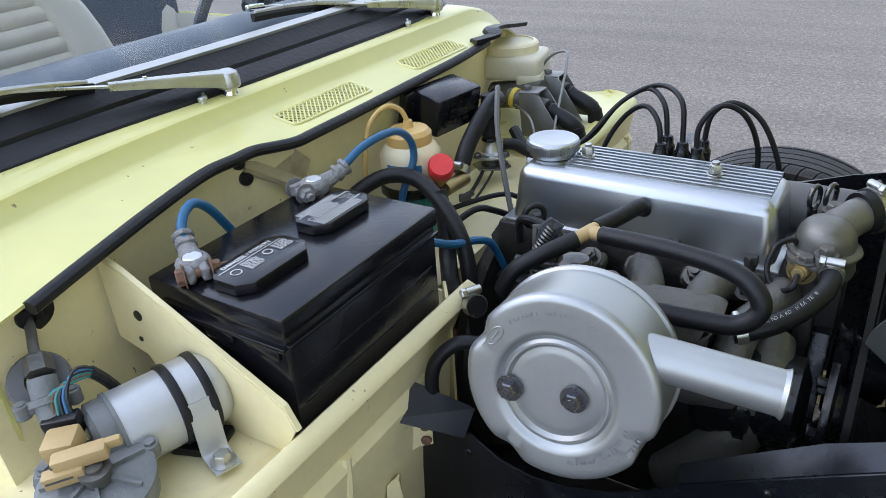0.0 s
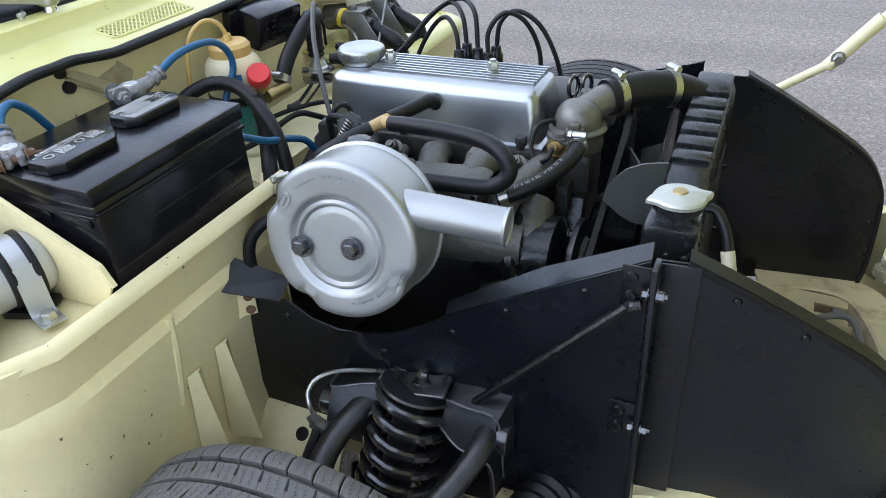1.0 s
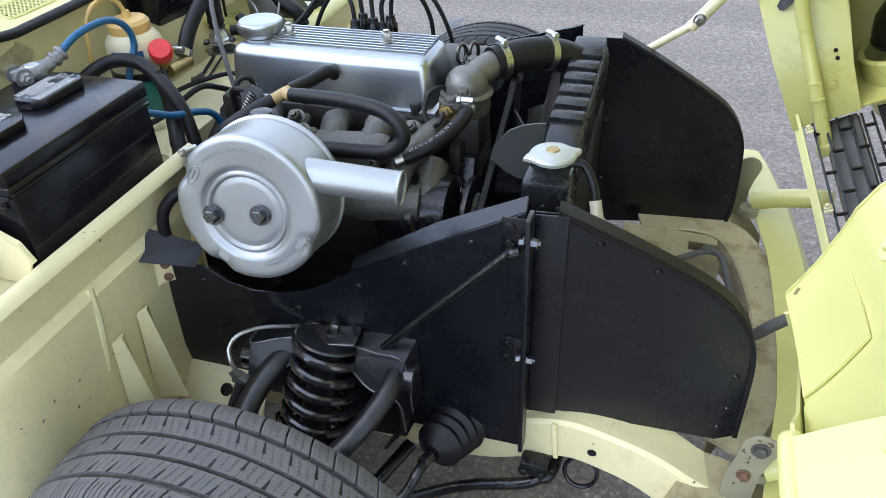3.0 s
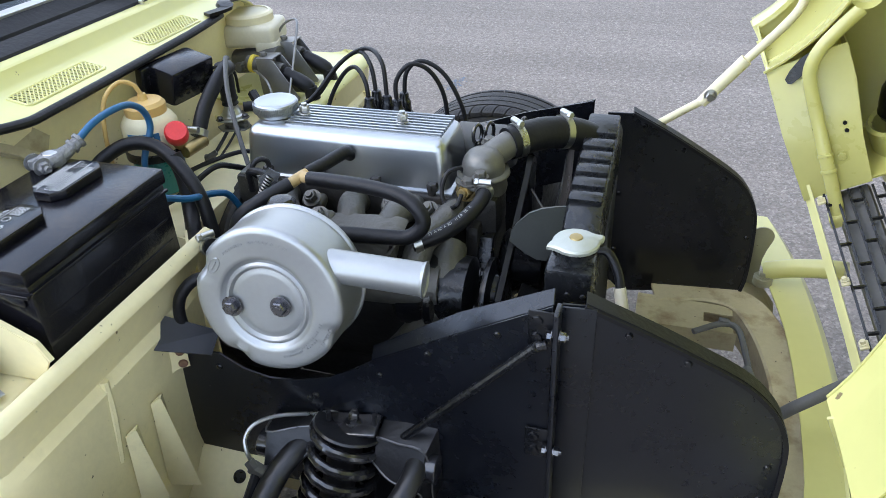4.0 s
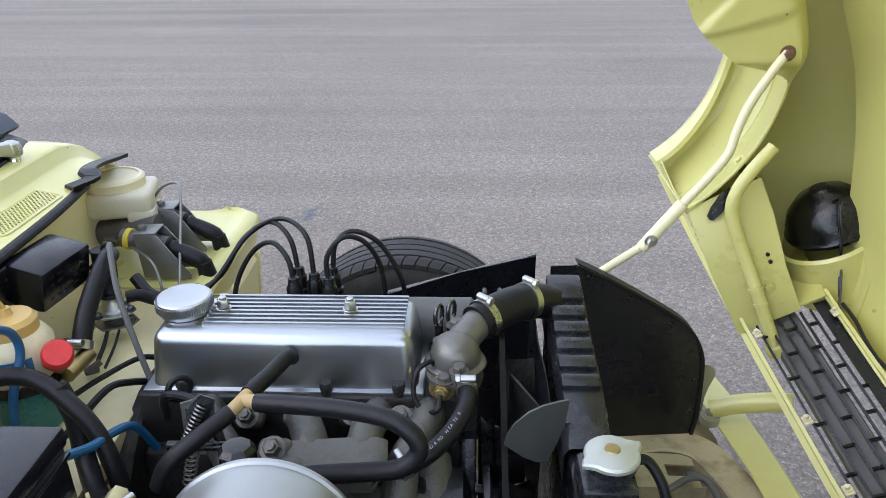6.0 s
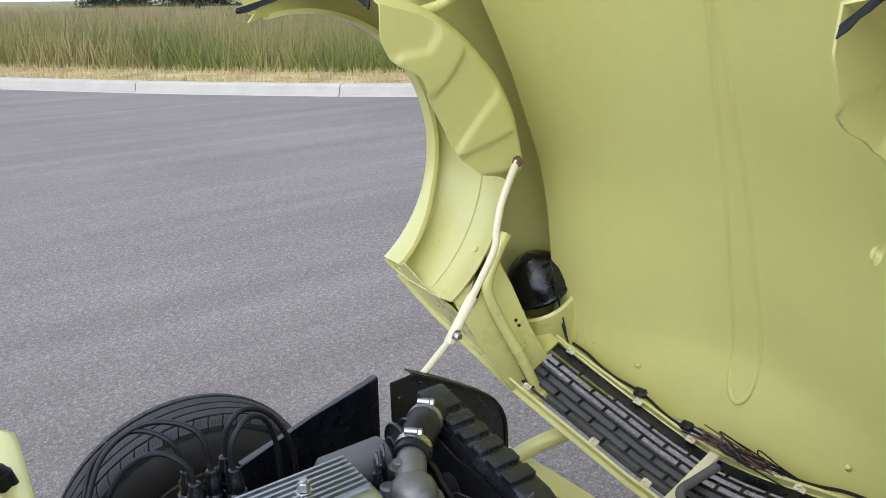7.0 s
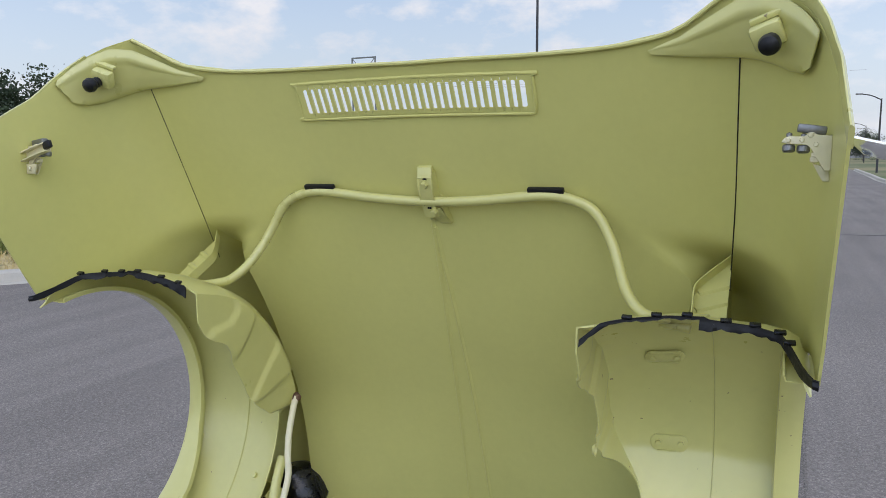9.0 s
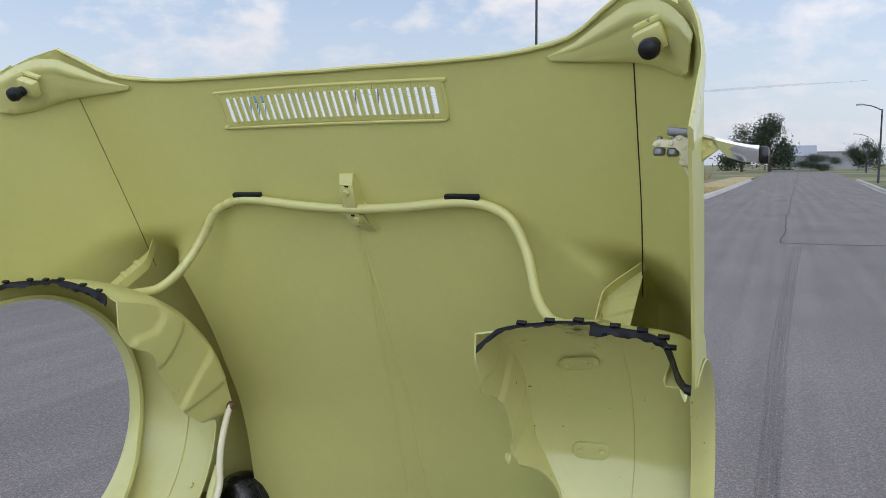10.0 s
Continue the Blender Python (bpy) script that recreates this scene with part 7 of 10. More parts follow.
# rocker cover: tapered box with rounded edges and a thin foot flange
bm = B()
x0, x1, ya, yb, z0, z1 = -0.285, 0.070, -0.068, 0.056, 0.662, 0.738
vs = [[bm.verts.new(p) for p in ((x0 + t, ya + t, z), (x1 - t, ya + t, z), (x1 - t, yb - t, z), (x0 + t, yb - t, z))] for z, t in ((z0, 0.0), (z1, 0.008))]
bm.faces.new(vs[0][::-1])
bm.faces.new(vs[1])
for k in range(4):
    bm.faces.new((vs[0][k], vs[0][(k + 1) % 4], vs[1][(k + 1) % 4], vs[1][k]))
es = [e for e in bm.edges if max(v.co.z for v in e.verts) > z0 + 0.01]
bmesh.ops.bevel(bm, geom=es, offset=0.016, segments=5, affect="EDGES", profile=0.5)
cover = part("rocker_cover", bm, M_ALU, engine, "polished aluminium rocker cover", sharp=50)
bm = B()
box(bm, (-0.1075, -0.006, 0.659), (0.372, 0.14, 0.006), bev=0.002)
part("cover_flange", bm, M_ALU, cover)
for k in range(8):
    y = -0.036 + 0.0105 * k
    bm = B()
    sweep(bm, [(-0.215, y, 0.7385), (0.052, y, 0.7385)], [(-0.0026, -0.002), (0.0026, -0.002), (0.002, 0.0045), (-0.002, 0.0045)], sub=1, up=(0, 0, 1))
    part("fin", bm, M_ALU, cover)
for x in (-0.197, -0.024):
    bm = B()
    cyl(bm, (x, 0, 0.7385), (x, 0, 0.7445), 0.0105, seg=20)
    hexnut(bm, (x, 0, 0.744), (0, 0, 1), 0.0085, 0.011, False)
    cyl(bm, (x, 0, 0.754), (x, 0, 0.7605), 0.0052, 0.005, seg=14)
    part("cover_nut", bm, M_STEEL, cover, "plated dome nut")
bm = B()
lathe(bm, (-0.25, 0.0, 0.739), (0, 0, 1), [(0, 0), (0.033, 0), (0.033, 0.006), (0.0375, 0.007), (0.0375, 0.018), (0.0365, 0.0215), (0.034, 0.0232), (0.0315, 0.0228), (0.028, 0.0215), (0.015, 0.0205), (0, 0.0203)], 44)
for k in range(70):
    q = 2 * math.pi * k / 70
    cyl(bm, (-0.25 + 0.0375 * math.cos(q), 0.0375 * math.sin(q), 0.747), (-0.25 + 0.0375 * math.cos(q), 0.0375 * math.sin(q), 0.758), 0.0009, seg=5)
part("oil_filler_cap", bm, M_ALU, engine, "round chrome oil filler cap")
# head, block, front cover
bm = B()
box(bm, (-0.10, -0.005, 0.615), (0.40, 0.155, 0.085), bev=0.006)
part("cylinder_head", bm, M_ENGINE, engine, "oily black iron cylinder head")
bm = B()
box(bm, (-0.10, -0.01, 0.45), (0.40, 0.19, 0.26), bev=0.012)
part("block", bm, M_ENGINE, engine, "oily black iron block")
bm = B()
box(bm, (-0.08, 0.0, 0.29), (0.36, 0.2, 0.10), bev=0.03)
part("sump", bm, M_ENGINE, engine)
bm = B()
lathe(bm, (-0.29, 0, 0.43), (-1, 0, -0.06), [(0, 0), (0.2, 0), (0.205, 0.006), (0.205, 0.018), (0.19, 0.03), (0.16, 0.12), (0.12, 0.2), (0.1, 0.4), (0, 0.4)], 40)
part("bell_housing", bm, M_ENGINE, engine, "oily dark bell housing")
for x in (-0.24, -0.145, -0.05, 0.045):
    bm = B()
    cyl(bm, (x, -0.072, 0.655), (x, -0.072, 0.668), 0.008, seg=14)
    hexnut(bm, (x, -0.072, 0.664), (0, 0, 1), 0.009, 0.01, False)
    part("head_stud", bm, M_ENGINE, engine)
bm = B()
plate(bm, [(0.105, y, z) for y, z in ((-0.10, 0.62), (0.08, 0.62), (0.10, 0.5), (0.07, 0.34), (-0.08, 0.34), (-0.11, 0.48))], (0.02, 0, 0), 0.004)
part("front_plate", bm, M_ENGINE, engine)
# thermostat housing
th = new("thermostat_housing")
th.parent = engine
th.matrix_parent_inverse = engine.matrix_world.inverted()
bm = B()
lathe(bm, (0.118, -0.035, 0.655), (0, 0, 1), [(0, 0), (0.036, 0), (0.038, 0.008), (0.036, 0.02), (0.04, 0.026), (0.042, 0.029), (0.041, 0.032), (0.034, 0.034), (0.0335, 0.042), (0.032, 0.05), (0.0295, 0.056), (0.026, 0.061), (0.021, 0.0655), (0.014, 0.0685), (0.007, 0.0697), (0, 0.07)], 40)
tube(bm, [(0.116, -0.033, 0.695), (0.128, -0.012, 0.705), (0.15, 0.018, 0.713), (0.172, 0.042, 0.714)], 0.022, 18, 5)
for dx, dy in ((-0.02, 0.034), (0.006, -0.042)):
    cyl(bm, (0.118 + dx, -0.035 + dy, 0.676), (0.118 + dx, -0.035 + dy, 0.697), 0.012, seg=14)
part("elbow", bm, M_ELBOW, th, "dull cast alloy elbow", sharp=60)
for dx, dy, z in ((-0.0, 0.04, 0.716), (0.006, -0.042, 0.697)):
    bm = B()
    hexnut(bm, (0.118 + dx, -0.035 + dy, z), (0, 0, 1), 0.009, 0.009)
    part("bolt", bm, M_CAST, th)
bm = B()
plate(bm, [V(0.117 + (0.043 + 0.011 * math.cos(2 * q - 2.6)) * math.cos(q), -0.035 + (0.043 + 0.011 * math.cos(2 * q - 2.6)) * math.sin(q), 0.6765) for q in [2 * math.pi * k / 28 for k in range(28)]], (0, 0, 0.007), 0.0015)
part("flange", bm, M_ELBOW, th, "machined joint flange")
for k in (-1, 1):
    bm = B()
    o = V(0.117 + 0.046 * k * math.cos(1.3), -0.035 + 0.046 * k * math.sin(1.3), 0.6825)
    cyl(bm, o, o + V(0, 0, 0.003), 0.0115, seg=18)
    hexnut(bm, o + V(0, 0, 0.003), (0, 0, 1), 0.009, 0.007)
    part("flange_bolt", bm, M_CAST, th, "plain hex bolt")
for k in (0, 1):
    # lifting ears behind the elbow
    bm = B()
    c_ = V(0.094 + 0.017 * k, 0.022 + 0.012 * k, 0.722)
    tube(bm, [c_ + V(0.0045 * math.cos(q), 0.010 * math.cos(q), 0.0155 * math.sin(q)) for q in [2 * math.pi * j / 20 for j in range(21)]], 0.0032, 8, 1)
    cyl(bm, c_ - V(0, 0, 0.014), c_ - V(0, 0, 0.045), 0.006, seg=10)
    part("lifting_ear", bm, M_GLOSS, th, "black lifting ear")
bm = B()
box(bm, (0.115, -0.04, 0.625), (0.07, 0.07, 0.07), bev=0.012)
part("pump_body", bm, M_ENGINE, th)
bm = B()
hexnut(bm, (0.102, -0.077, 0.672), (-0.1, -1, 0.2), 0.012, 0.014)
cyl(bm, (0.101, -0.088, 0.674), (0.10, -0.1, 0.677), 0.007, seg=12)
part("sender", bm, M_BRASS, th, "brass temperature sender")
bm = B()
tube(bm, [(0.10, -0.10, 0.676), (0.098, -0.118, 0.668), (0.08, -0.105, 0.655), (0.066, -0.09, 0.67), (0.07, -0.075, 0.695), (0.085, -0.06, 0.70), (0.09, -0.05, 0.69)], 0.0035, 8, 6)
part("sender_wire", bm, M_RUBBER, th)
# top hose
hose = thing("top_hose", "short black radiator top hose with bright clamps", "hose", (0.19, 0.05, 0.70))
bm = B()
tube(bm, [(0.146, 0.015, 0.713), (0.165, 0.035, 0.715), (0.20, 0.07, 0.713), (0.235, 0.105, 0.70), (0.262, 0.125, 0.685)], 0.0265, 18, 5)
part("hose", bm, M_RUBBER, hose)
clamp_band(hose, (0.158, 0.028, 0.7145), (0.03, 0.03, 0.002), 0.027)
clamp_band(hose, (0.220, 0.091, 0.707), (0.03, 0.03, -0.008), 0.027)
# heater hose to the manifold
heater = hose = thing("heater_hose", "black heater hose with faint print and steel clamps", "hose", (0.09, -0.15, 0.66))
bm = B()
hp = [(0.128, -0.070, 0.672), (0.134, -0.089, 0.680), (0.132, -0.125, 0.676), (0.112, -0.160, 0.662), (0.085, -0.185, 0.651), (0.055, -0.200, 0.643)]
tube(bm, hp, 0.0113, 14, 6)
part("hose", bm, M_RUBBER, hose)
clamp_band(hose, (0.134, -0.092, 0.680), (0, -1, 0), 0.0118)
clamp_band(hose, (0.062, -0.197, 0.645), (0.9, 0.5, 0.25), 0.0118)
HOSE_PRINT = smooth_path(hp, 12)
# breather hose with tee
hose = thing("breather_hose", "looped black breather hose with a cream tee", "hose", (-0.05, -0.2, 0.7))
bm = B()
tube(bm, [(-0.094, -0.060, 0.705), (-0.096, -0.078, 0.716), (-0.108, -0.115, 0.716), (-0.124, -0.155, 0.715)], 0.0104, 14, 5)
part("upper_branch", bm, M_RUBBER, hose)
bm = B()
tube(bm, [(-0.122, -0.150, 0.715), (-0.128, -0.168, 0.715), (-0.14, -0.19, 0.71)], 0.0085, 12, 3)
cyl(bm, (-0.128, -0.166, 0.715), (-0.100, -0.178, 0.72), 0.0085, seg=12)
part("tee", bm, M_TAN, hose, "cream plastic tee")
bm = B()
tube(bm, [(-0.108, -0.176, 0.719), (-0.07, -0.185, 0.724), (-0.01, -0.197, 0.728), (0.045, -0.21, 0.727), (0.075, -0.222, 0.715), (0.082, -0.228, 0.695), (0.062, -0.235, 0.678), (0.02, -0.24, 0.676), (-0.04, -0.25, 0.678), (-0.09, -0.26, 0.67)], 0.0108, 14, 6)
part("loop", bm, M_RUBBER, hose)
bm = B()
tube(bm, [(-0.136, -0.185, 0.712), (-0.165, -0.215, 0.70), (-0.195, -0.235, 0.68), (-0.21, -0.24, 0.65)], 0.0104, 14, 5)
part("lower_branch", bm, M_RUBBER, hose)
# manifold and carburettor
man = thing("intake_manifold", "dull grey cast manifold with clamped studs", "manifold", (-0.05, -0.17, 0.6))
for x, x2, z2 in ((-0.20, -0.15, 0.64), (-0.078, -0.05, 0.662), (0.018, 0.012, 0.664), (0.085, 0.06, 0.64)):
    bm = B()
    tube(bm, [(x, -0.07, 0.632), (x, -0.10, 0.642), ((x + x2) / 2, -0.14, z2 - 0.004), (x2, -0.175, z2 - 0.008), (x2 * 0.9, -0.21, z2 - 0.04)], 0.021, 16, 5)
    part("runner", bm, M_CAST, man)
bm = B()
sweep(bm, [(-0.085, -0.205, 0.650), (-0.069, -0.204, 0.652), (0.020, -0.20, 0.656), (0.035, -0.199, 0.652)], [(-0.026, -0.022), (0.026, -0.022), (0.028, 0.0), (0.022, 0.016), (-0.022, 0.018), (-0.028, 0.004)], sub=4, up=(0, 0, 1))
part("plenum", bm, M_CAST, man, sharp=50)
bm = B()
tube(bm, [(-0.19, -0.20, 0.585), (-0.05, -0.205, 0.575), (0.09, -0.19, 0.57)], 0.034, 16, 4)
part("exhaust_log", bm, M_CAST, man)
bm = B()
tube(bm, [(0.085, -0.13, 0.60), (0.09, -0.18, 0.57), (0.07, -0.20, 0.50), (0.0, -0.19, 0.40)], 0.03, 14, 4)
part("downpipe", bm, M_CAST, man)
bm = B()
tube(bm, [(-0.06, -0.21, 0.64), (-0.075, -0.25, 0.64), (-0.08, -0.285, 0.64)], 0.032, 16, 3)
part("carburettor_neck", bm, M_CAST, man)
for x, y, z in ((-0.147, -0.108, 0.645), (-0.082, -0.108, 0.650), (-0.01, -0.108, 0.652), (0.05, -0.108, 0.648), (-0.088, -0.20, 0.672)):
    bm = B()
    box(bm, (x, y + 0.008, z - 0.008), (0.040, 0.026, 0.020), (24, 0, 0), 0.008, 3)
    hexnut(bm, (x, y, z), (0, -0.6, 0.8), 0.0105, 0.012)
    o_ = V(x, y, z)
    cyl(bm, o_, o_ + V(0, -0.6, 0.8) * 0.019, 0.0055, seg=12)
    part("clamp_stud", bm, M_CAST, man)
sw = thing("throttle_linkage", "oily throttle spring and lever behind the carburettor", "throttle linkage", (-0.18, -0.19, 0.66))
bm = B()
a_, b_ = V(-0.172, -0.178, 0.716), V(-0.192, -0.205, 0.672)
_, s_a, s_b = frame_of(b_ - a_)
tube(bm, [a_.lerp(b_, k / 96) + (s_a * math.cos(2 * math.pi * k / 8) + s_b * math.sin(2 * math.pi * k / 8)) * 0.0058 for k in range(97)], 0.0014, 5, 1)
part("return_spring", bm, M_PIPE, sw, "coiled steel return spring")
bm = B()
plate(bm, [(-0.16, -0.17, 0.72), (-0.176, -0.172, 0.728), (-0.19, -0.182, 0.715), (-0.188, -0.19, 0.69), (-0.175, -0.186, 0.685)], (0.003, -0.003, 0))
cyl(bm, (-0.21, -0.20, 0.675), (-0.12, -0.20, 0.675), 0.006, seg=12)
part("lever", bm, M_BLACK, sw)
carb = thing("carburettor", "grey constant-depression carburettor with black damper cap", "carburettor", (-0.085, -0.29, 0.55))
bm = B()
lathe(bm, (-0.095, -0.285, 0.60), (0, 0.08, 1), [(0, 0), (0.034, 0), (0.036, 0.05), (0.034, 0.06), (0.03, 0.066), (0.022, 0.08), (0.018, 0.11), (0, 0.11)], 28)
box(bm, (-0.09, -0.285, 0.575), (0.10, 0.07, 0.09), bev=0.012)
for dx in (-0.028, 0.028):
    cyl(bm, (-0.095 + dx, -0.31, 0.655), (-0.095 + dx, -0.311, 0.672), 0.008, seg=12)
part("body", bm, M_CAST, carb)
bm = B()
lathe(bm, (-0.10, -0.277, 0.708), (0, 0.08, 1), [(0, 0), (0.018, 0), (0.02, 0.004), (0.02, 0.026), (0.015, 0.032), (0, 0.034)], 8)
part("damper_cap", bm, M_BLACK, carb, "black faceted damper cap")
# air filter: dished can facing the wing
flt = thing("air_filter", "silver-painted round air filter canister with a stub intake", "air filter", (-0.06, -0.4, 0.6))
FN = V(0.06, -0.98, 0.17).normalized()
FC = V(-0.062, -0.4065, 0.658)
a_, fs, ft = frame_of(FN)
bm = B()
R = 0.0975
prof = [(0, -0.083), (0.088, -0.083), (0.1005, -0.080), (0.1005, -0.075), (0.0975, -0.073), (0.0975, -0.010), (0.0975, -0.005), (0.097, -0.0025), (0.0955, -0.0005), (0.093, 0.001), (0.0915, 0.0015), (0.089, 0.0016), (0.084, 0.0016), (0.067, 0.0016), (0.063, 0.0014), (0.0605, -0.0002), (0.058, -0.003), (0.056, -0.0036), (0.0545, -0.0026), (0.053, -0.001), (0.051, -0.001), (0.0495, -0.003), (0.0475, -0.0052), (0.045, -0.005), (0.042, -0.0042), (0.038, -0.004), (0, -0.004)]
FCO = FC + V(0, 0, 0.0125)
lathe(bm, FCO, FN, prof, 96)
# the dish sits off-centre in the can; dents in the pressed rim
for v in bm.verts:
    d = v.co - FCO
    h = d.dot(FN)
    r = d - FN * h
    q = math.degrees(math.atan2(r.dot(ft), r.dot(fs))) % 360
    near_ = min(1, max(0, (0.084 - r.length) / 0.017)) if h > -0.03 else 0
    if r.length > R * 0.9 and h > -0.04:
        for q0, amp in ((25, 0.006), (205, 0.006), (300, 0.004)):
            dq = abs((q - q0 + 180) % 360 - 180)
            if dq < 14:
                k = 0.5 + 0.5 * math.cos(math.pi * dq / 14)
                v.co -= r.normalized() * amp * k + FN * 0.004 * k
    v.co += V(-0.003, 0, -0.006) * near_
part("canister", bm, M_SILVER, flt, sharp=45)
bm = B()
# the stub is cut to sit on the side of the can
s0, s1 = V(0.02, -0.366, 0.709), V(0.125, -0.356, 0.700)
sa, sp, sq = frame_of(s1 - s0)
rings = []
for q in (0, 0.15, 0.4, 0.7, 1.0):
    r_ = []
    for k in range(32):
        o = (sp * math.cos(2 * math.pi * k / 32) + sq * math.sin(2 * math.pi * k / 32)) * 0.021
        dz = max(-0.095, min(0.095, s0.z + o.z - 0.664))
        root = V(-0.0645 + math.sqrt(0.0975**2 - dz * dz), s0.y + o.y, s0.z + o.z)
        r_.append(bm.verts.new(root.lerp(s1 + o, q)))
    rings.append(r_)
for r0, r1 in zip(rings, rings[1:]):
    for k in range(32):
        bm.faces.new((r0[k], r1[k], r1[(k + 1) % 32], r0[(k + 1) % 32]))
lathe(bm, s1, sa, [(0.021, -0.001), (0.0234, 0.003), (0.021, 0.0042), (0.0192, 0.002), (0.0192, -0.06), (0, -0.06)], 32)
part("intake_stub", bm, M_SILVER, flt)
for p in ((-0.112, -0.409, 0.657), (-0.046, -0.404, 0.664)):
    bm = B()
    q = V(p) - FN * 0.001
    cyl(bm, q, q + FN * 0.0025, 0.0125, seg=22)
    hexnut(bm, q + FN * 0.002, FN, 0.0095, 0.009)
    cyl(bm, q + FN * 0.010, q + FN * 0.013, 0.0045, seg=12)
    part("bolt", bm, M_BOLT, flt, "dark plated hex bolt")


def raised_text(body_text, origin, nrm, up_dir, size, mat, parent, name, depth=0.0009):
    """Flat letters in the built-in font, converted to a mesh."""
    cu = bpy.data.curves.new(name, "FONT")
    cu.body, cu.size, cu.extrude, cu.resolution_u = body_text, size, depth, 2
    tmp = bpy.data.objects.new(name, cu)
    scene.collection.objects.link(tmp)
    dg = bpy.context.evaluated_depsgraph_get()
    me = bpy.data.meshes.new_from_object(tmp.evaluated_get(dg))
    bpy.data.objects.remove(tmp)
    bpy.data.curves.remove(cu)
    n = V(nrm).normalized()
    u = V(up_dir)
    u = (u - n * u.dot(n)).normalized()
    r = u.cross(n)
    m = Matrix((r, u, n)).transposed().to_4x4()
    m.translation = V(origin)
    me.transform(m)
    me.materials.clear()
    me.materials.append(mat)
    ob = new(name, me)
    ob.parent = parent
    ob.matrix_parent_inverse = parent.matrix_world.inverted()
    return ob


# white print along the heater hose
run_, at_ = [0.0], 0
for a, b in zip(HOSE_PRINT, HOSE_PRINT[1:]):
    run_.append(run_[-1] + (b - a).length)
for k, ch in enumerate("STANDARD HEATER"):
    d_ = run_[-1] - 0.026 - 0.0052 * k
    q = max(1, min(len(run_) - 2, next(i for i, v in enumerate(run_) if v >= d_)))
    t = (HOSE_PRINT[q - 1] - HOSE_PRINT[q + 1]).normalized()
    n = V(0.12, -0.72, 0.68)
    n = (n - t * n.dot(t)).normalized()
    if ch != " ":
        p = HOSE_PRINT[q] + n * 0.0115 - n.cross(-t) * 0.003
        raised_text(ch, p, n, n.cross(-t) * -1, 0.0056, M_PRINT, heater, "letter", 0.0001)


def on_filter(r, q):
    return FCO + (fs * math.cos(radians(q)) + ft * math.sin(radians(q))) * r + FN * 0.0016


# embossed lettering round the rim
def ring_text(text, r, q0, dq, size):
    for k, ch in enumerate(text):
        if ch == " ":
            continue
        q = q0 + dq * k
        p = on_filter(r, q)
        raised_text(ch, p, FN, (p - FCO), size, M_SILVER, flt, "letter", 0.0005)


cam_right = V(1, 0, 0) - FN * FN.x
# angle convention: find the angles of world right and up on the face
ang_r = math.degrees(math.atan2(cam_right.dot(ft), cam_right.dot(fs)))
upv = V(0, 0, 1) - FN * FN.z
ang_u = math.degrees(math.atan2(upv.dot(ft), upv.dot(fs)))
turn = 1 if ((ang_u - ang_r) % 360) < 180 else -1
ring_text("PATENTS APPLIED FOR", 0.077, ang_u + turn * 42, -turn * 3.6, 0.0055)
for k, txt in enumerate(("ELEMENT A2047",)):
    for i, ch in enumerate(txt):
        if ch != " ":
            q = ang_r - turn * (78 - 3.4 * i)
            p = on_filter(0.079, q)
            raised_text(ch, p, FN, (FCO - p), 0.0055, M_SILVER, flt, "letter", 0.0005)
bm = B()
for k in range(18):
    q = ang_r - turn * (70 - 3.0 * k)
    for r in (0.0725, 0.0865):
        if (k + int(r * 1000 + 3)) % 6 == 0:
            continue
        p = on_filter(r, q)
        o = (p - FCO).normalized()
        t = o.cross(FN)
        plate(bm, [p + t * a + o * b for a, b in ((-0.0013, -0.0018), (0.0013, -0.0018), (0.0013, 0.0018), (-0.0013, 0.0018))], FN * 0.0004)
part("embossed_bars", bm, M_SILVER, flt)
bm = B()
p = on_filter(0.079, ang_u + turn * 58)
o, t = (p - FCO).normalized(), (p - FCO).normalized().cross(FN)
tube(bm, [p + t * 0.012 * math.cos(q) + o * 0.006 * math.sin(q) for q in [2 * math.pi * k / 16 for k in range(17)]], 0.0008, 6, 1)
tube(bm, [p - t * 0.006, p + t * 0.006], 0.0012, 6, 1)
part("emblem", bm, M_SILVER, flt, "embossed maker's emblem")

# ---------------------------------------------------------------- fan, pulleys, belt
fan = thing("cooling_fan", "dark plastic cooling fan with pulleys and belt", "fan", (0.2, -0.0, 0.5))
for k in range(7):
    q = radians(104 + 360 * k / 7)
    rad, tan = V(0, math.cos(q), math.sin(q)), V(0, -math.sin(q), math.cos(q))
    c = V(0.21, -0.03, 0.515)
    if k == 1:
        # the blade that catches the light beside the filler neck
        rows = [[V(x, -0.13 + d, z) for x, d, z in r] for r in (((0.236, 0.004, 0.595), (0.222, 0, 0.598), (0.205, 0, 0.606), (0.181, -0.003, 0.627)), ((0.246, 0.006, 0.62), (0.228, 0.003, 0.63), (0.21, 0, 0.636), (0.185, -0.003, 0.645)), ((0.256, 0.008, 0.65), (0.236, 0.003, 0.658), (0.214, 0, 0.661), (0.193, -0.003, 0.659)), ((0.26, 0.01, 0.687), (0.246, 0.004, 0.688), (0.228, 0, 0.685), (0.210, -0.003, 0.677)))]
    else:
        rows = [[c + rad * r + tan * (w * s - 0.2 * r * 0.2) + V(0.018 * s, 0, 0) for s in (-1, -0.4, 0.4, 1)] for r, w in ((0.04, 0.016), (0.07, 0.028), (0.10, 0.038), (0.128, 0.04), (0.143, 0.028))]
    bm = B()
    sheet(bm, rows, 0.003)
    # the other blades take a near-black colour for the shade in the gap
    part("blade", bm, M_FAN if k == 1 else M_ENGINE, fan, "smoky grey plastic blade" if k == 1 else "", sharp=60)
bm = B()
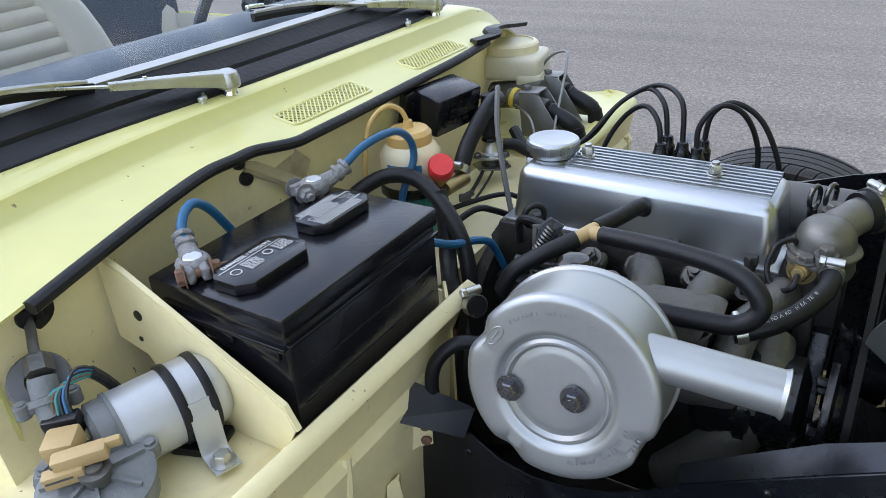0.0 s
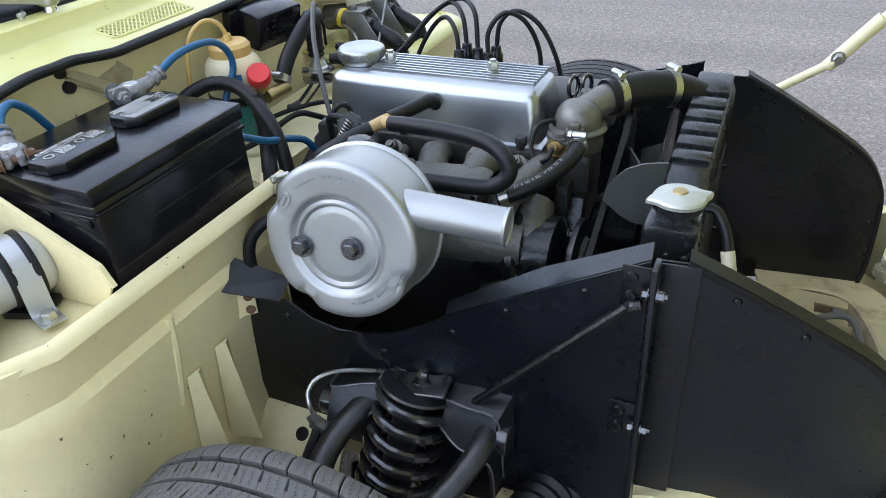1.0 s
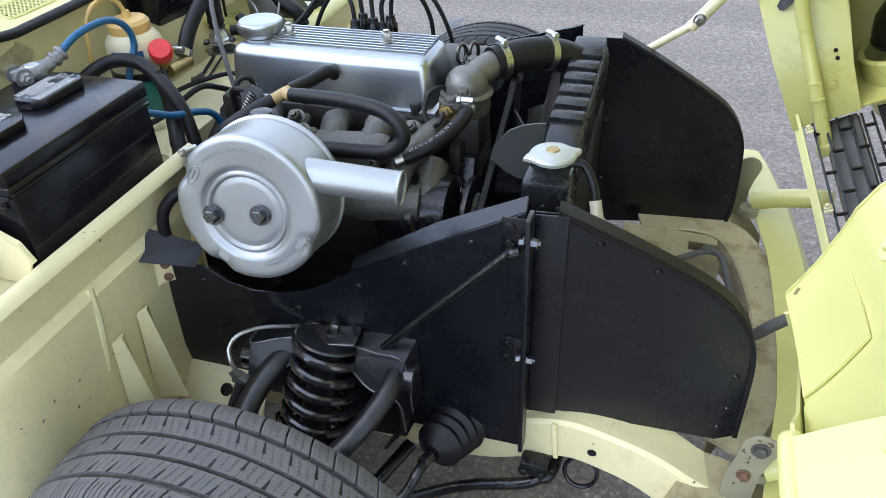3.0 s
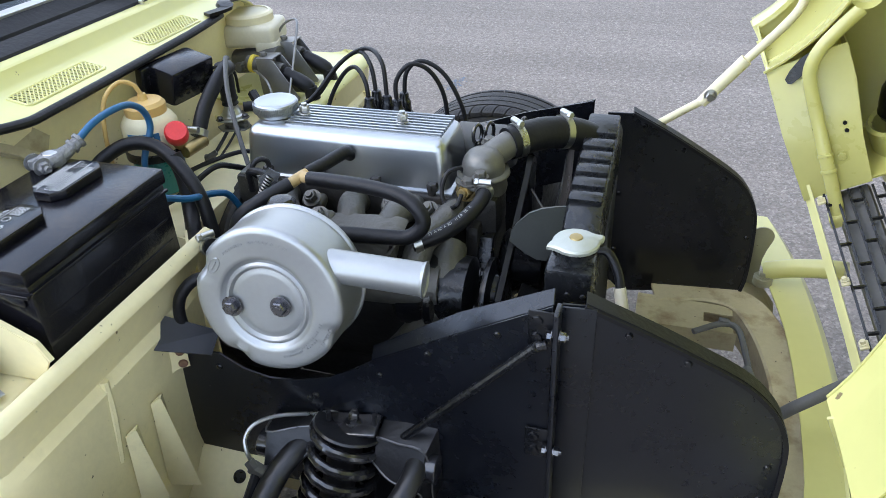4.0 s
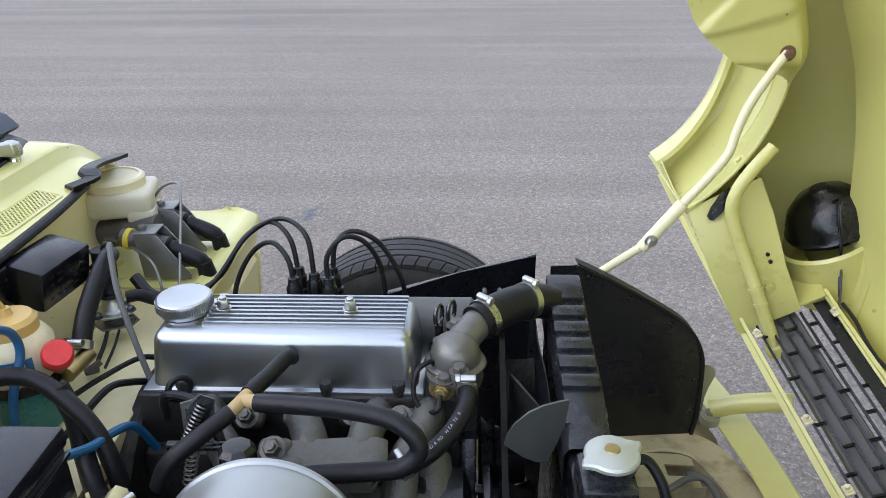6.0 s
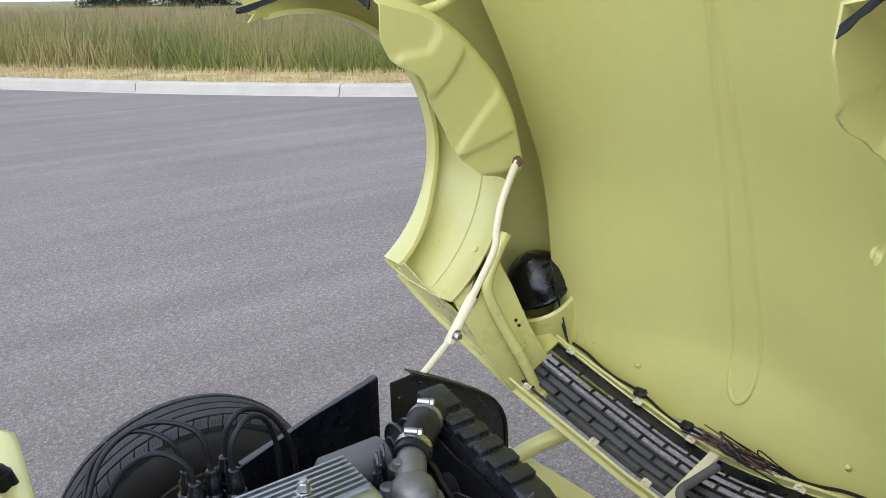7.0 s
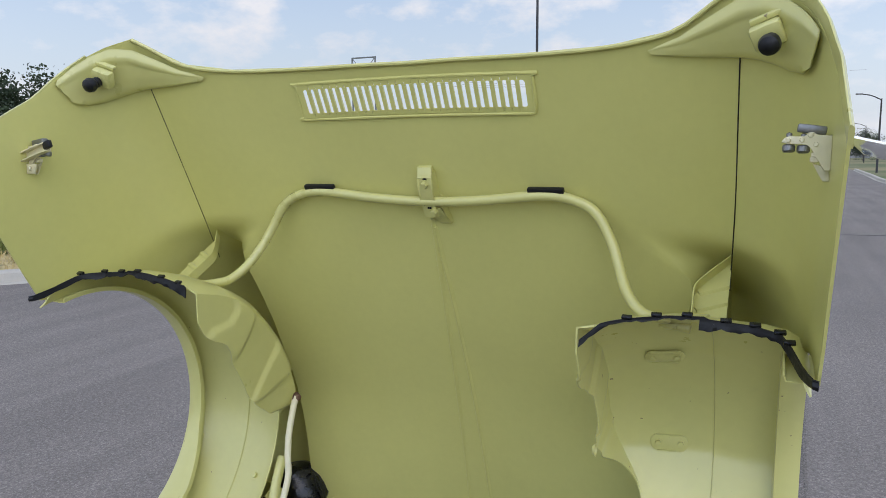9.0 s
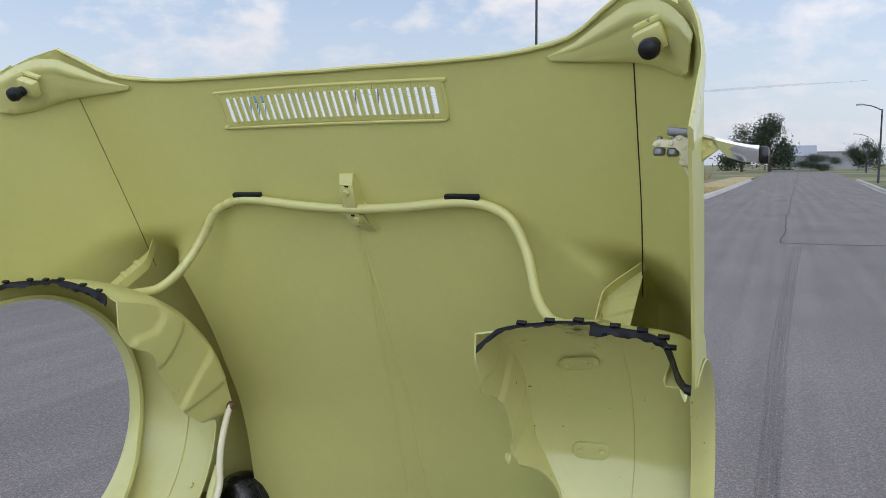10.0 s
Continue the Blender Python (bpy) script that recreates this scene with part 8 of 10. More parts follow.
lathe(bm, (0.15, -0.03, 0.515), (1, 0, 0), [(0, 0), (0.055, 0), (0.06, 0.004), (0.052, 0.012), (0.06, 0.02), (0.05, 0.024), (0.035, 0.05), (0.03, 0.066), (0, 0.066)], 32)
part("pump_pulley", bm, M_BLACK, fan)
bm = B()
lathe(bm, (0.135, -0.05, 0.36), (1, 0, 0), [(0, 0), (0.068, 0), (0.072, 0.004), (0.062, 0.012), (0.072, 0.02), (0.06, 0.026), (0.03, 0.028), (0, 0.028)], 36)
part("crank_pulley", bm, M_BLACK, fan)
alt = thing("alternator", "black-bodied alternator with pulley on the engine side", "alternator", (0.12, -0.14, 0.47))
bm = B()
lathe(bm, (0.02, -0.165, 0.545), (1, 0, 0), [(0, 0), (0.05, 0), (0.06, 0.01), (0.062, 0.05), (0.066, 0.055), (0.066, 0.065), (0.058, 0.07), (0.056, 0.11), (0.03, 0.12), (0, 0.12)], 32)
part("casing", bm, M_BLACK, alt)
bm = B()
lathe(bm, (0.155, -0.165, 0.545), (1, 0, 0), [(0, 0), (0.058, 0), (0.06, 0.004), (0.06, 0.008), (0.036, 0.012), (0.034, 0.018), (0.042, 0.024), (0.042, 0.03), (0, 0.032)], 32)
for k in range(4):
    q = 2 * math.pi * k / 4
    hexnut(bm, (0.145, -0.165 + 0.04 * math.cos(q), 0.545 + 0.04 * math.sin(q)), (1, 0, 0), 0.006, 0.01)
part("pulley", bm, M_BLACK, alt)
bm = B()
plate(bm, [(0.125, y, z) for y, z in ((-0.09, 0.60), (-0.07, 0.60), (-0.12, 0.47), (-0.17, 0.40), (-0.20, 0.36), (-0.22, 0.37), (-0.19, 0.43), (-0.15, 0.50))], (0.022, 0, 0), 0.005)
part("mounting_strut", bm, M_BLACK, alt)
belt = thing("fan_belt", "worn black rubber fan belt round the pulleys", "belt", (0.17, -0.1, 0.5))
bm = B()
bp = []
for (cy, cz, r, qa, qb) in ((0.02, 0.655, 0.03, 30, 150), (-0.165, 0.545, 0.045, 150, 230), (-0.05, 0.36, 0.068, 230, 390)):
    for k in range(9):
        q = radians(qa + (qb - qa) * k / 8)
        bp.append((0.182, cy + r * math.cos(q), cz + r * math.sin(q)))
bp.append(bp[0])
sweep(bm, bp, [(-0.006, -0.004), (0.006, -0.004), (0.004, 0.004), (-0.004, 0.004)], sub=1, up=(1, 0, 0))
part("belt", bm, M_RUBBER, belt)
dyn = thing("pump_canister", "smooth dark grey cylinder behind the thermostat", "canister", (0.1, 0.06, 0.69))
bm = B()
cyl(bm, (0.04, 0.085, 0.675), (0.145, 0.085, 0.675), 0.036, seg=26, rim=0.006)
part("cylinder", bm, M_GREYWIRE, dyn)
bm = B()
for dx in (0.0, 0.022):
    lathe(bm, (0.155 + dx, 0.07, 0.70), (1, 0, 0), [(0.018, 0), (0.034, 0), (0.036, 0.003), (0.034, 0.006), (0.018, 0.006)], 22)
cyl(bm, (0.145, 0.07, 0.70), (0.19, 0.07, 0.70), 0.018, seg=16)
part("pulley", bm, M_BLACK, dyn)

# ---------------------------------------------------------------- radiator
rad = thing("radiator", "black radiator with ribbed top tank and filler neck", "radiator", (0.285, 0, 0.3))
def rad_z(y):
    return 0.662 + 0.045 * (y + 0.12) / 0.30


bm = B()
for xx0, xx1 in ((0.252, 0.312),):
    ys_ = [-0.15, -0.10, -0.075, -0.072, -0.055, -0.052, -0.035, -0.032, -0.015, -0.012, 0.005, 0.008, 0.025, 0.028, 0.045, 0.048, 0.065, 0.068, 0.10, 0.16, 0.175]
    rows = []
    for i, y in enumerate(ys_):
        z = rad_z(y)
        end = -0.02 if i in (0, len(ys_) - 1) else 0
        rows.append([(xx0, y, z - 0.07), (xx0, y, z - 0.012 + end), (xx0 + 0.006, y, z - 0.002 + end), (xx0 + 0.01, y, z + end), (xx1 - 0.01, y, z + end), (xx1 - 0.004, y, z - 0.003 + end), (xx1, y, z - 0.014 + end), (xx1, y, z - 0.07)])
    sheet(bm, rows, 0.002)
part("top_tank", bm, M_RAD, rad)
# black cowl on the engine side of the tank
bm = B()
sheet(bm, [[(0.238 - 0.004 * math.sin(20 * y), y, rad_z(y) - 0.012 - 0.002 * math.sin(70 * y)), (0.235, y, rad_z(y) - 0.03), (0.232, y, rad_z(y) - 0.12), (0.23, y, 0.40)] for y in [0.15 - 0.0125 * k for k in range(20)]], 0.002)
part("cowl", bm, M_TURRET, rad, "thin black cowl with an uneven edge")
for k in range(5):
    y = -0.062 + 0.036 * k
    bm = B()
    box(bm, (0.281, y, rad_z(y) + 0.0005), (0.05, 0.024, 0.014), (math.degrees(math.atan(0.15)), 0, 0), 0.003)
    part("tank_rib", bm, M_RAD, rad)
bm = B()
box(bm, (0.281, 0.138, rad_z(0.138) + 0.001), (0.052, 0.06, 0.016), (math.degrees(math.atan(0.15)), 0, 0), 0.004)
part("tank_end", bm, M_RAD, rad)
bm = B()
box(bm, (0.283, -0.01, 0.44), (0.05, 0.38, 0.37), bev=0.004)
part("core_frame", bm, M_BLACK, rad)
fin_bm = B()
box(fin_bm, (0, 0, 0), (0.052, 0.36, 0.0012))
first = None
for k in range(44):
    z = 0.275 + 0.0075 * k
    if first is None:
        ob = part("core_fin", fin_bm, M_ENGINE, rad)
        first = ob.data
    else:
        ob = new("core_fin", first)
        ob.parent = rad
    ob.matrix_parent_inverse = Matrix()
    ob.matrix_basis = Matrix.Translation((0.285 - rad.location.x, -0.01, z - rad.location.z))
bm = B()
box(bm, (0.287, -0.236, 0.655), (0.062, 0.07, 0.05), bev=0.008)
box(bm, (0.287, -0.215, 0.60), (0.056, 0.05, 0.10), bev=0.004)
for dy in (-0.02, 0.0, 0.02):
    lathe(bm, (0.318, -0.236 + dy, 0.645), (1, 0, 0), [(0.004, 0), (0.003, 0.002), (0, 0.003)], 10)
    lathe(bm, (0.287 + dy, -0.271, 0.645), (0, -1, 0), [(0.004, 0), (0.003, 0.002), (0, 0.003)], 10)
lathe(bm, (0.289, -0.236, 0.678), (0, 0, 1), [(0.024, 0), (0.024, 0.012), (0.029, 0.014), (0.029, 0.02), (0, 0.02)], 24)
part("filler_neck", bm, M_RAD, rad)
bm = B()
n = 36
prof_r = []
for k in range(n):
    q = 2 * math.pi * k / n
    ear = max(0, math.cos(2 * (q - radians(28)))) ** 14
    prof_r.append(0.030 + 0.010 * ear)
rows = []
for h, f in ((0.0, 1.0), (0.004, 1.0), (0.0065, 0.93), (0.009, 0.62), (0.0105, 0.32), (0.0105, 0.0)):
    rows.append([V(0.290 + prof_r[k % n] * f * math.cos(2 * math.pi * k / n), -0.236 + prof_r[k % n] * f * math.sin(2 * math.pi * k / n), 0.700 + h) for k in range(n + 1)])
sheet(bm, rows, 0.0)
cap = part("pressure_cap", bm, M_PATINA, rad, "galvanised pressure cap with two ears")
bm = B()
lathe(bm, (0.290, -0.236, 0.710), (0, 0, 1), [(0, 0), (0.009, 0), (0.008, 0.002), (0, 0.0028)], 16)
part("cap_rivet", bm, M_BRASS, cap)
ovf = thing("overflow_hose", "overflow pipe with a pale translucent sleeve", "hose", (0.36, -0.3, 0.6))
bm = B()
tube(bm, [(0.312, -0.232, 0.692), (0.33, -0.23, 0.69), (0.345, -0.24, 0.67), (0.352, -0.252, 0.648)], 0.006, 10, 5)
part("black_pipe", bm, M_RUBBER, ovf)
bm = B()
tube(bm, [(0.350, -0.25, 0.652), (0.362, -0.27, 0.61), (0.372, -0.285, 0.56), (0.375, -0.29, 0.50)], 0.008, 12, 4)
part("clear_sleeve", bm, M_MILK, ovf)
horn = thing("horn", "round black horn behind the front valance", "horn", (0.41, -0.22, 0.5))
bm = B()
lathe(bm, (0.40, -0.24, 0.43), (0.4, 0, 1), [(0, 0), (0.045, 0), (0.05, 0.006), (0.05, 0.014), (0.04, 0.02), (0.02, 0.028), (0, 0.03)], 28)
part("horn_body", bm, M_BLACK, horn)

# ---------------------------------------------------------------- ignition
dist = thing("distributor", "black distributor cap with four curved leads", "distributor", (-0.1, 0.125, 0.6))
bm = B()
lathe(bm, (-0.10, 0.128, 0.58), (0, 0, 1), [(0, 0), (0.03, 0), (0.03, 0.06), (0.036, 0.065), (0.036, 0.085), (0.033, 0.095), (0, 0.098)], 28)
part("cap", bm, M_BLACK, dist)
towers = [(-0.128, 0.112), (-0.075, 0.112), (-0.128, 0.148), (-0.075, 0.148), (-0.10, 0.128)]
leads = [[(-0.128, 0.112, 0.72), (-0.135, 0.118, 0.76), (-0.165, 0.145, 0.775), (-0.205, 0.17, 0.745), (-0.235, 0.165, 0.69), (-0.24, 0.13, 0.62)],
         [(-0.075, 0.112, 0.72), (-0.075, 0.114, 0.765), (-0.05, 0.12, 0.795), (-0.02, 0.135, 0.78), (0.0, 0.15, 0.73), (0.005, 0.15, 0.66)],
         [(-0.128, 0.148, 0.72), (-0.14, 0.16, 0.775), (-0.18, 0.20, 0.785), (-0.23, 0.21, 0.75), (-0.26, 0.17, 0.705), (-0.30, 0.12, 0.69)],
         [(-0.075, 0.148, 0.72), (-0.068, 0.15, 0.77), (-0.04, 0.155, 0.79), (0.0, 0.16, 0.765), (0.03, 0.165, 0.70), (0.035, 0.165, 0.64)],
         [(-0.10, 0.128, 0.73), (-0.11, 0.14, 0.79), (-0.16, 0.19, 0.795), (-0.22, 0.20, 0.76), (-0.27, 0.14, 0.70), (-0.33, 0.09, 0.69)]]
for (x, y), lp in zip(towers, leads):
    bm = B()
    cyl(bm, (x, y, 0.67), (x, y, 0.69), 0.013, 0.012, seg=14)
    lathe(bm, (x, y, 0.688), (0, 0, 1), [(0.0145, 0), (0.015, 0.008), (0.012, 0.011), (0.012, 0.028), (0.0095, 0.032), (0.008, 0.044), (0.0045, 0.046), (0, 0.046)], 16)
    part("boot", bm, M_BLACK, dist)
    bm = B()
    tube(bm, lp, 0.004, 10, 7)
    part("lead", bm, M_RUBBER, dist)


# ---------------------------------------------------------------- battery
bat = thing("battery", "black car battery with two vent caps and worn clamps", "battery", (-0.352, -0.425, 0.59))
BX0, BX1, BY0, BY1 = -0.443, -0.262, -0.550, -0.292
bm = B()
box(bm, ((BX0 + BX1) / 2, (BY0 + BY1) / 2, 0.671), (BX1 - BX0 - 0.006, BY1 - BY0 - 0.006, 0.167), bev=0.004)
part("case", bm, M_BATTERY, bat)
bm = B()
box(bm, ((BX0 + BX1) / 2, (BY0 + BY1) / 2, 0.765), (BX1 - BX0, BY1 - BY0, 0.022), bev=0.0035)
part("lid", bm, M_BATTERY, bat)
bm = B()
box(bm, ((BX0 + BX1) / 2, BY0 + 0.0005, 0.7425), (BX1 - BX0 - 0.004, 0.006, 0.005), bev=0.0015)
part("ledge", bm, M_BATTERY, bat)
for x, w in ((-0.418, 0.03), (-0.352, 0.036), (-0.29, 0.032)):
    bm = B()
    box(bm, (x, BY0 + 0.0015, 0.7335), (w, 0.005, 0.012), bev=0.0015)
    part("grip", bm, M_BATTERY, bat)
bm = B()
box(bm, (BX1 - 0.001, (BY0 + BY1) / 2, 0.7445), (0.005, BY1 - BY0 - 0.006, 0.0045), bev=0.0012)
part("ledge", bm, M_BATTERY, bat)
bm = B()
for z in (0.672, 0.705):
    box(bm, (BX1 - 0.0028, (BY0 + BY1) / 2, z), (0.0016, BY1 - BY0 - 0.03, 0.0022), bev=0.0005)
part("moulded_line", bm, M_BATTERY, bat)

def vent_cap(cx, cy, sx, sy):
    bm = B()
    o = 0.014
    pts = [(-sx / 2 + o, -sy / 2), (sx / 2 - o, -sy / 2), (sx / 2, -sy / 2 + o), (sx / 2, sy / 2 - o), (sx / 2 - o, sy / 2), (-sx / 2 + o, sy / 2), (-sx / 2, sy / 2 - o), (-sx / 2, -sy / 2 + o)]
    plate(bm, [(cx + a, cy + b, 0.7765) for a, b in pts], (0, 0, 0.0125), 0.0015)
    return part("vent_cap", bm, M_BATTERY, bat)


c1 = vent_cap(-0.343, -0.488, 0.056, 0.1)
c2 = vent_cap(-0.356, -0.362, 0.052, 0.094)
TZ = 0.7897
raised_text("DANGER / POISON", (-0.3585, -0.523, TZ), (0, 0, 1), (-1, 0, 0), 0.0078, M_WHITE, c1, "warning_text", 0.0001)


def print_bars(par, x, y0, y1, n, h=0.0022, seed=1):
    """Lines of small print as broken bars."""
    rr = random.Random(seed)
    bm = B()
    for k in range(n):
        xx = x + k * h * 1.75
        y = y0
        while y < y1 - 0.002:
            w = rr.uniform(0.002, 0.006)
            w = min(w, y1 - y)
            plate(bm, [(xx, y, TZ), (xx + h, y, TZ), (xx + h, y + w, TZ), (xx, y + w, TZ)], (0, 0, 0.0001))
            y += w + 0.0014
    part("print", bm, M_PRINT2, par, "small white print")


bm = B()
plate(bm, [(-0.3555, -0.532, TZ), (-0.3548, -0.532, TZ), (-0.3548, -0.447, TZ), (-0.3555, -0.447, TZ)], (0, 0, 0.0001))
part("rule", bm, M_WHITE, c1)
print_bars(c1, -0.352, -0.508, -0.488, 8, 0.0013, seed=2)
print_bars(c1, -0.352, -0.465, -0.446, 7, 0.0013, seed=3)
def pictogram(par, cx_, cy_, r_):
    """A printed ring."""
    bm = B()
    for q in range(14):
        a0, a1 = 2 * math.pi * q / 14, 2 * math.pi * (q + 1) / 14
        plate(bm, [(cx_ + k_ * r_ * math.cos(a), cy_ + k_ * r_ * math.sin(a), TZ) for k_, a in ((1, a0), (1, a1), (0.8, a1), (0.8, a0))], (0, 0, 0.0001))
    part("pictogram", bm, M_PRINT2, par, "white ring pictogram")


pictogram(c1, -0.344, -0.52, 0.006)
pictogram(c1, -0.346, -0.475, 0.0055)
for x_ in (-0.3672, -0.3475):
    bm = B()
    plate(bm, [(x_, -0.404, TZ), (x_ + 0.0008, -0.404, TZ), (x_ + 0.0008, -0.322, TZ), (x_, -0.322, TZ)], (0, 0, 0.0001))
    part("rule", bm, M_WHITE, c2)
print_bars(c2, -0.3765, -0.40, -0.335, 4, 0.0013, seed=4)
print_bars(c2, -0.3645, -0.392, -0.352, 4, 0.0022, seed=5)
print_bars(c2, -0.3445, -0.402, -0.335, 5, 0.0014, seed=6)
for cx_, cy_ in ((-0.3625, -0.337), (-0.3625, -0.3265), (-0.3535, -0.332), (-0.3535, -0.3985)):
    pictogram(c2, cx_, cy_, 0.0042)


def terminal(p, cable_dir, mat_bolt):
    p = V(p)
    t = new("terminal")
    t.parent = bat
    t.matrix_parent_inverse = bat.matrix_world.inverted()
    d = V(cable_dir).normalized()
    s = d.cross(V(0, 0, 1))
    z = V(0, 0, 1)
    bm = B()
    lathe(bm, p, z, [(0, 0), (0.0105, 0), (0.0098, 0.0185), (0.0085, 0.0195), (0, 0.0195)], 24)
    part("post", bm, M_STRIP, t, "bright lead post")
    turn = math.degrees(math.atan2(d.y, d.x))
    bm = B()
    lathe(bm, p + z * 0.002, z, [(0.0102, 0), (0.0165, 0.0), (0.018, 0.004), (0.0175, 0.011), (0.015, 0.0155), (0.0102, 0.0165)], 28)
    for k in (-1, 1):
        box(bm, p - d * 0.0185 + s * (0.0075 * k) + z * 0.009, (0.019, 0.0095, 0.015), (0, 0, turn), 0.0035, 3)
    sweep(bm, [p + d * 0.009 + z * 0.009, p + d * 0.020 + z * 0.011, p + d * 0.030 + z * 0.015, p + d * 0.046 + z * 0.021], [(0.0115 * a, 0.0095 * b) for a, b in ring(1.0, 16)], sub=4, up=(0, 0, 1), radii=lambda q: 1.15 - 0.3 * min(1, q * 1.6))
    for k in (0.033, 0.044):
        lathe(bm, p + d * k + z * (0.016 + (k - 0.033) * 0.45), d + z * 0.45, [(0.0092, -0.003), (0.0112, -0.0022), (0.0112, 0.0022), (0.0092, 0.003)], 20)
    rl = random.Random(len(bm.verts))
    for v in bm.verts:
        v.co += V(rl.uniform(-1, 1), rl.uniform(-1, 1), rl.uniform(-1, 1)) * 0.0005
    part("clamp", bm, M_LEAD, t, "corroded grey lead clamp", sharp=70)
    bm = B()
    q = p - d * 0.0195 + z * 0.009
    cyl(bm, q - s * 0.014, q + s * 0.030, 0.0042, seg=12)
    hexnut(bm, q - s * 0.0125, -s, 0.0088, 0.007)
    hexnut(bm, q + s * 0.0125, s, 0.0088, 0.009)
    part("clamp_bolt", bm, mat_bolt, t)


terminal((-0.402, -0.522, 0.776), (-0.75, 0.45, 0), M_RUST)
terminal((-0.42, -0.318, 0.776), (0.35, 0.95, 0), M_LEAD)
cab = thing("battery_cable", "thick blue battery cable from a corroded clamp", "cable", (-0.42, -0.5, 0.8), "battery cables")
bm = B()
tube(bm, [(-0.428, -0.506, 0.793), (-0.443, -0.497, 0.803), (-0.453, -0.482, 0.814), (-0.460, -0.462, 0.816), (-0.463, -0.442, 0.80), (-0.465, -0.422, 0.77), (-0.468, -0.38, 0.70)], 0.0053, 12, 6)
part("cable", bm, M_BLUE, cab)
cab = thing("battery_cable", "thick blue battery cable from a corroded clamp", "cable", (-0.4, -0.2, 0.8), "battery cables")
bm = B()
tube(bm, [(-0.407, -0.28, 0.795), (-0.402, -0.245, 0.81), (-0.40, -0.20, 0.813), (-0.40, -0.165, 0.806), (-0.40, -0.140, 0.785), (-0.40, -0.136, 0.755), (-0.405, -0.16, 0.715), (-0.41, -0.17, 0.66)], 0.0053, 12, 6)
part("cable", bm, M_BLUE, cab)
cab = thing("earth_cable", "blue cable running beside the battery to the engine", "cable", (-0.29, -0.2, 0.7))
bm = B()
tube(bm, [(-0.33, -0.282, 0.70), (-0.30, -0.275, 0.715), (-0.29, -0.222, 0.688), (-0.285, -0.165, 0.668), (-0.28, -0.135, 0.648), (-0.27, -0.115, 0.60)], 0.0055, 10, 6)
part("cable", bm, M_BLUE, cab)

# ---------------------------------------------------------------- wiper motor
mot = thing("wiper_motor", "silver wiper motor with grey gearbox strapped to the shelf", "wiper motor", (-0.37, -0.62, 0.635))
ax0, ax1 = V(-0.388, -0.655, 0.680), V(-0.357, -0.560, 0.682)
md = (ax1 - ax0).normalized()
bm = B()
lathe(bm, ax0, md, [(0, 0), (0.038, 0), (0.0385, 0.004), (0.0385, 0.086), (0.036, 0.094), (0.03, 0.1), (0.012, 0.102), (0.011, 0.106), (0, 0.106)], 36)
part("can", bm, M_CAN, mot)
for k in (0.049, 0.076):
    bm = B()
    lathe(bm, ax0 + md * k, md, [(0.0385, 0), (0.0408, 0.0004), (0.0415, 0.002), (0.0415, 0.007), (0.0408, 0.0086), (0.0385, 0.009)], 40)
    part("rubber_strap", bm, M_RUBBER, mot, "black rubber strap")
bm = B()
lathe(bm, ax0 + md * 0.058, md, [(0.0385, 0), (0.0396, 0), (0.0396, 0.018), (0.0385, 0.018)], 40)
bc, bd = ax0 + md * 0.067, V(md.y, -md.x, 0).normalized()
sweep(bm, [bc + bd * 0.036 + V(0, 0, 0.018), bc + bd * 0.0408, bc + bd * 0.0425 + V(0, 0, -0.02), bc + bd * 0.044 + V(0, 0, -0.034), bc + bd * 0.05 + V(0, 0, -0.0395), bc + bd * 0.074 + V(0, 0, -0.0405)], [(-0.013, -0.001), (0.013, -0.001), (0.013, 0.001), (-0.013, 0.001)], sub=4, up=tuple(bd * 0.8 + V(0, 0, 0.6)))
part("bracket", bm, M_CAN, mot, "pale plated strap bracket")
bm = B()
hexnut(bm, bc + bd * 0.062 + V(0, 0, -0.039), (0, 0, 1), 0.0085, 0.009)
part("bracket_bolt", bm, M_STEEL, mot)
bm = B()
box(bm, (-0.352, -0.597, 0.639), (0.05, 0.04, 0.010), (0, 0, 20), 0.003)
part("rubber_pad", bm, M_RUBBER, mot, "perished black rubber pad")
bm = B()
lathe(bm, ax0 - md * 0.022, md, [(0, 0), (0.030, 0), (0.037, 0.005), (0.037, 0.02), (0.0395, 0.02), (0.0395, 0.024), (0, 0.024)], 32)
part("end_cap", bm, M_GREY, mot, "grey cast end cap")
GC, GA = V(-0.352, -0.703, 0.674), V(0.12, -0.1, 1).normalized()
bm = B()
box(bm, (-0.385, -0.694, 0.664), (0.075, 0.05, 0.045), (0, 0, 35), 0.01)
lathe(bm, GC - GA * 0.03, GA, [(0, 0), (0.042, 0), (0.046, 0.01), (0.046, 0.03), (0.049, 0.031), (0.049, 0.037), (0.044, 0.040), (0.012, 0.043), (0, 0.043)], 32)
part("gearbox", bm, M_GREY, mot, "grey cast gearbox")
g_, gs_, gt_ = frame_of(GA)
for q in range(7):
    a = 2 * math.pi * q / 7 + 0.3
    d = gs_ * math.cos(a) + gt_ * math.sin(a)
    bm = B()
    sweep(bm, [GC + GA * 0.013 + d * 0.012, GC + GA * 0.010 + d * 0.043], [(-0.002, -0.004), (0.002, -0.004), (0.0014, 0.004), (-0.0014, 0.004)], sub=1, up=tuple(GA))
    part("web", bm, M_GREY, mot)
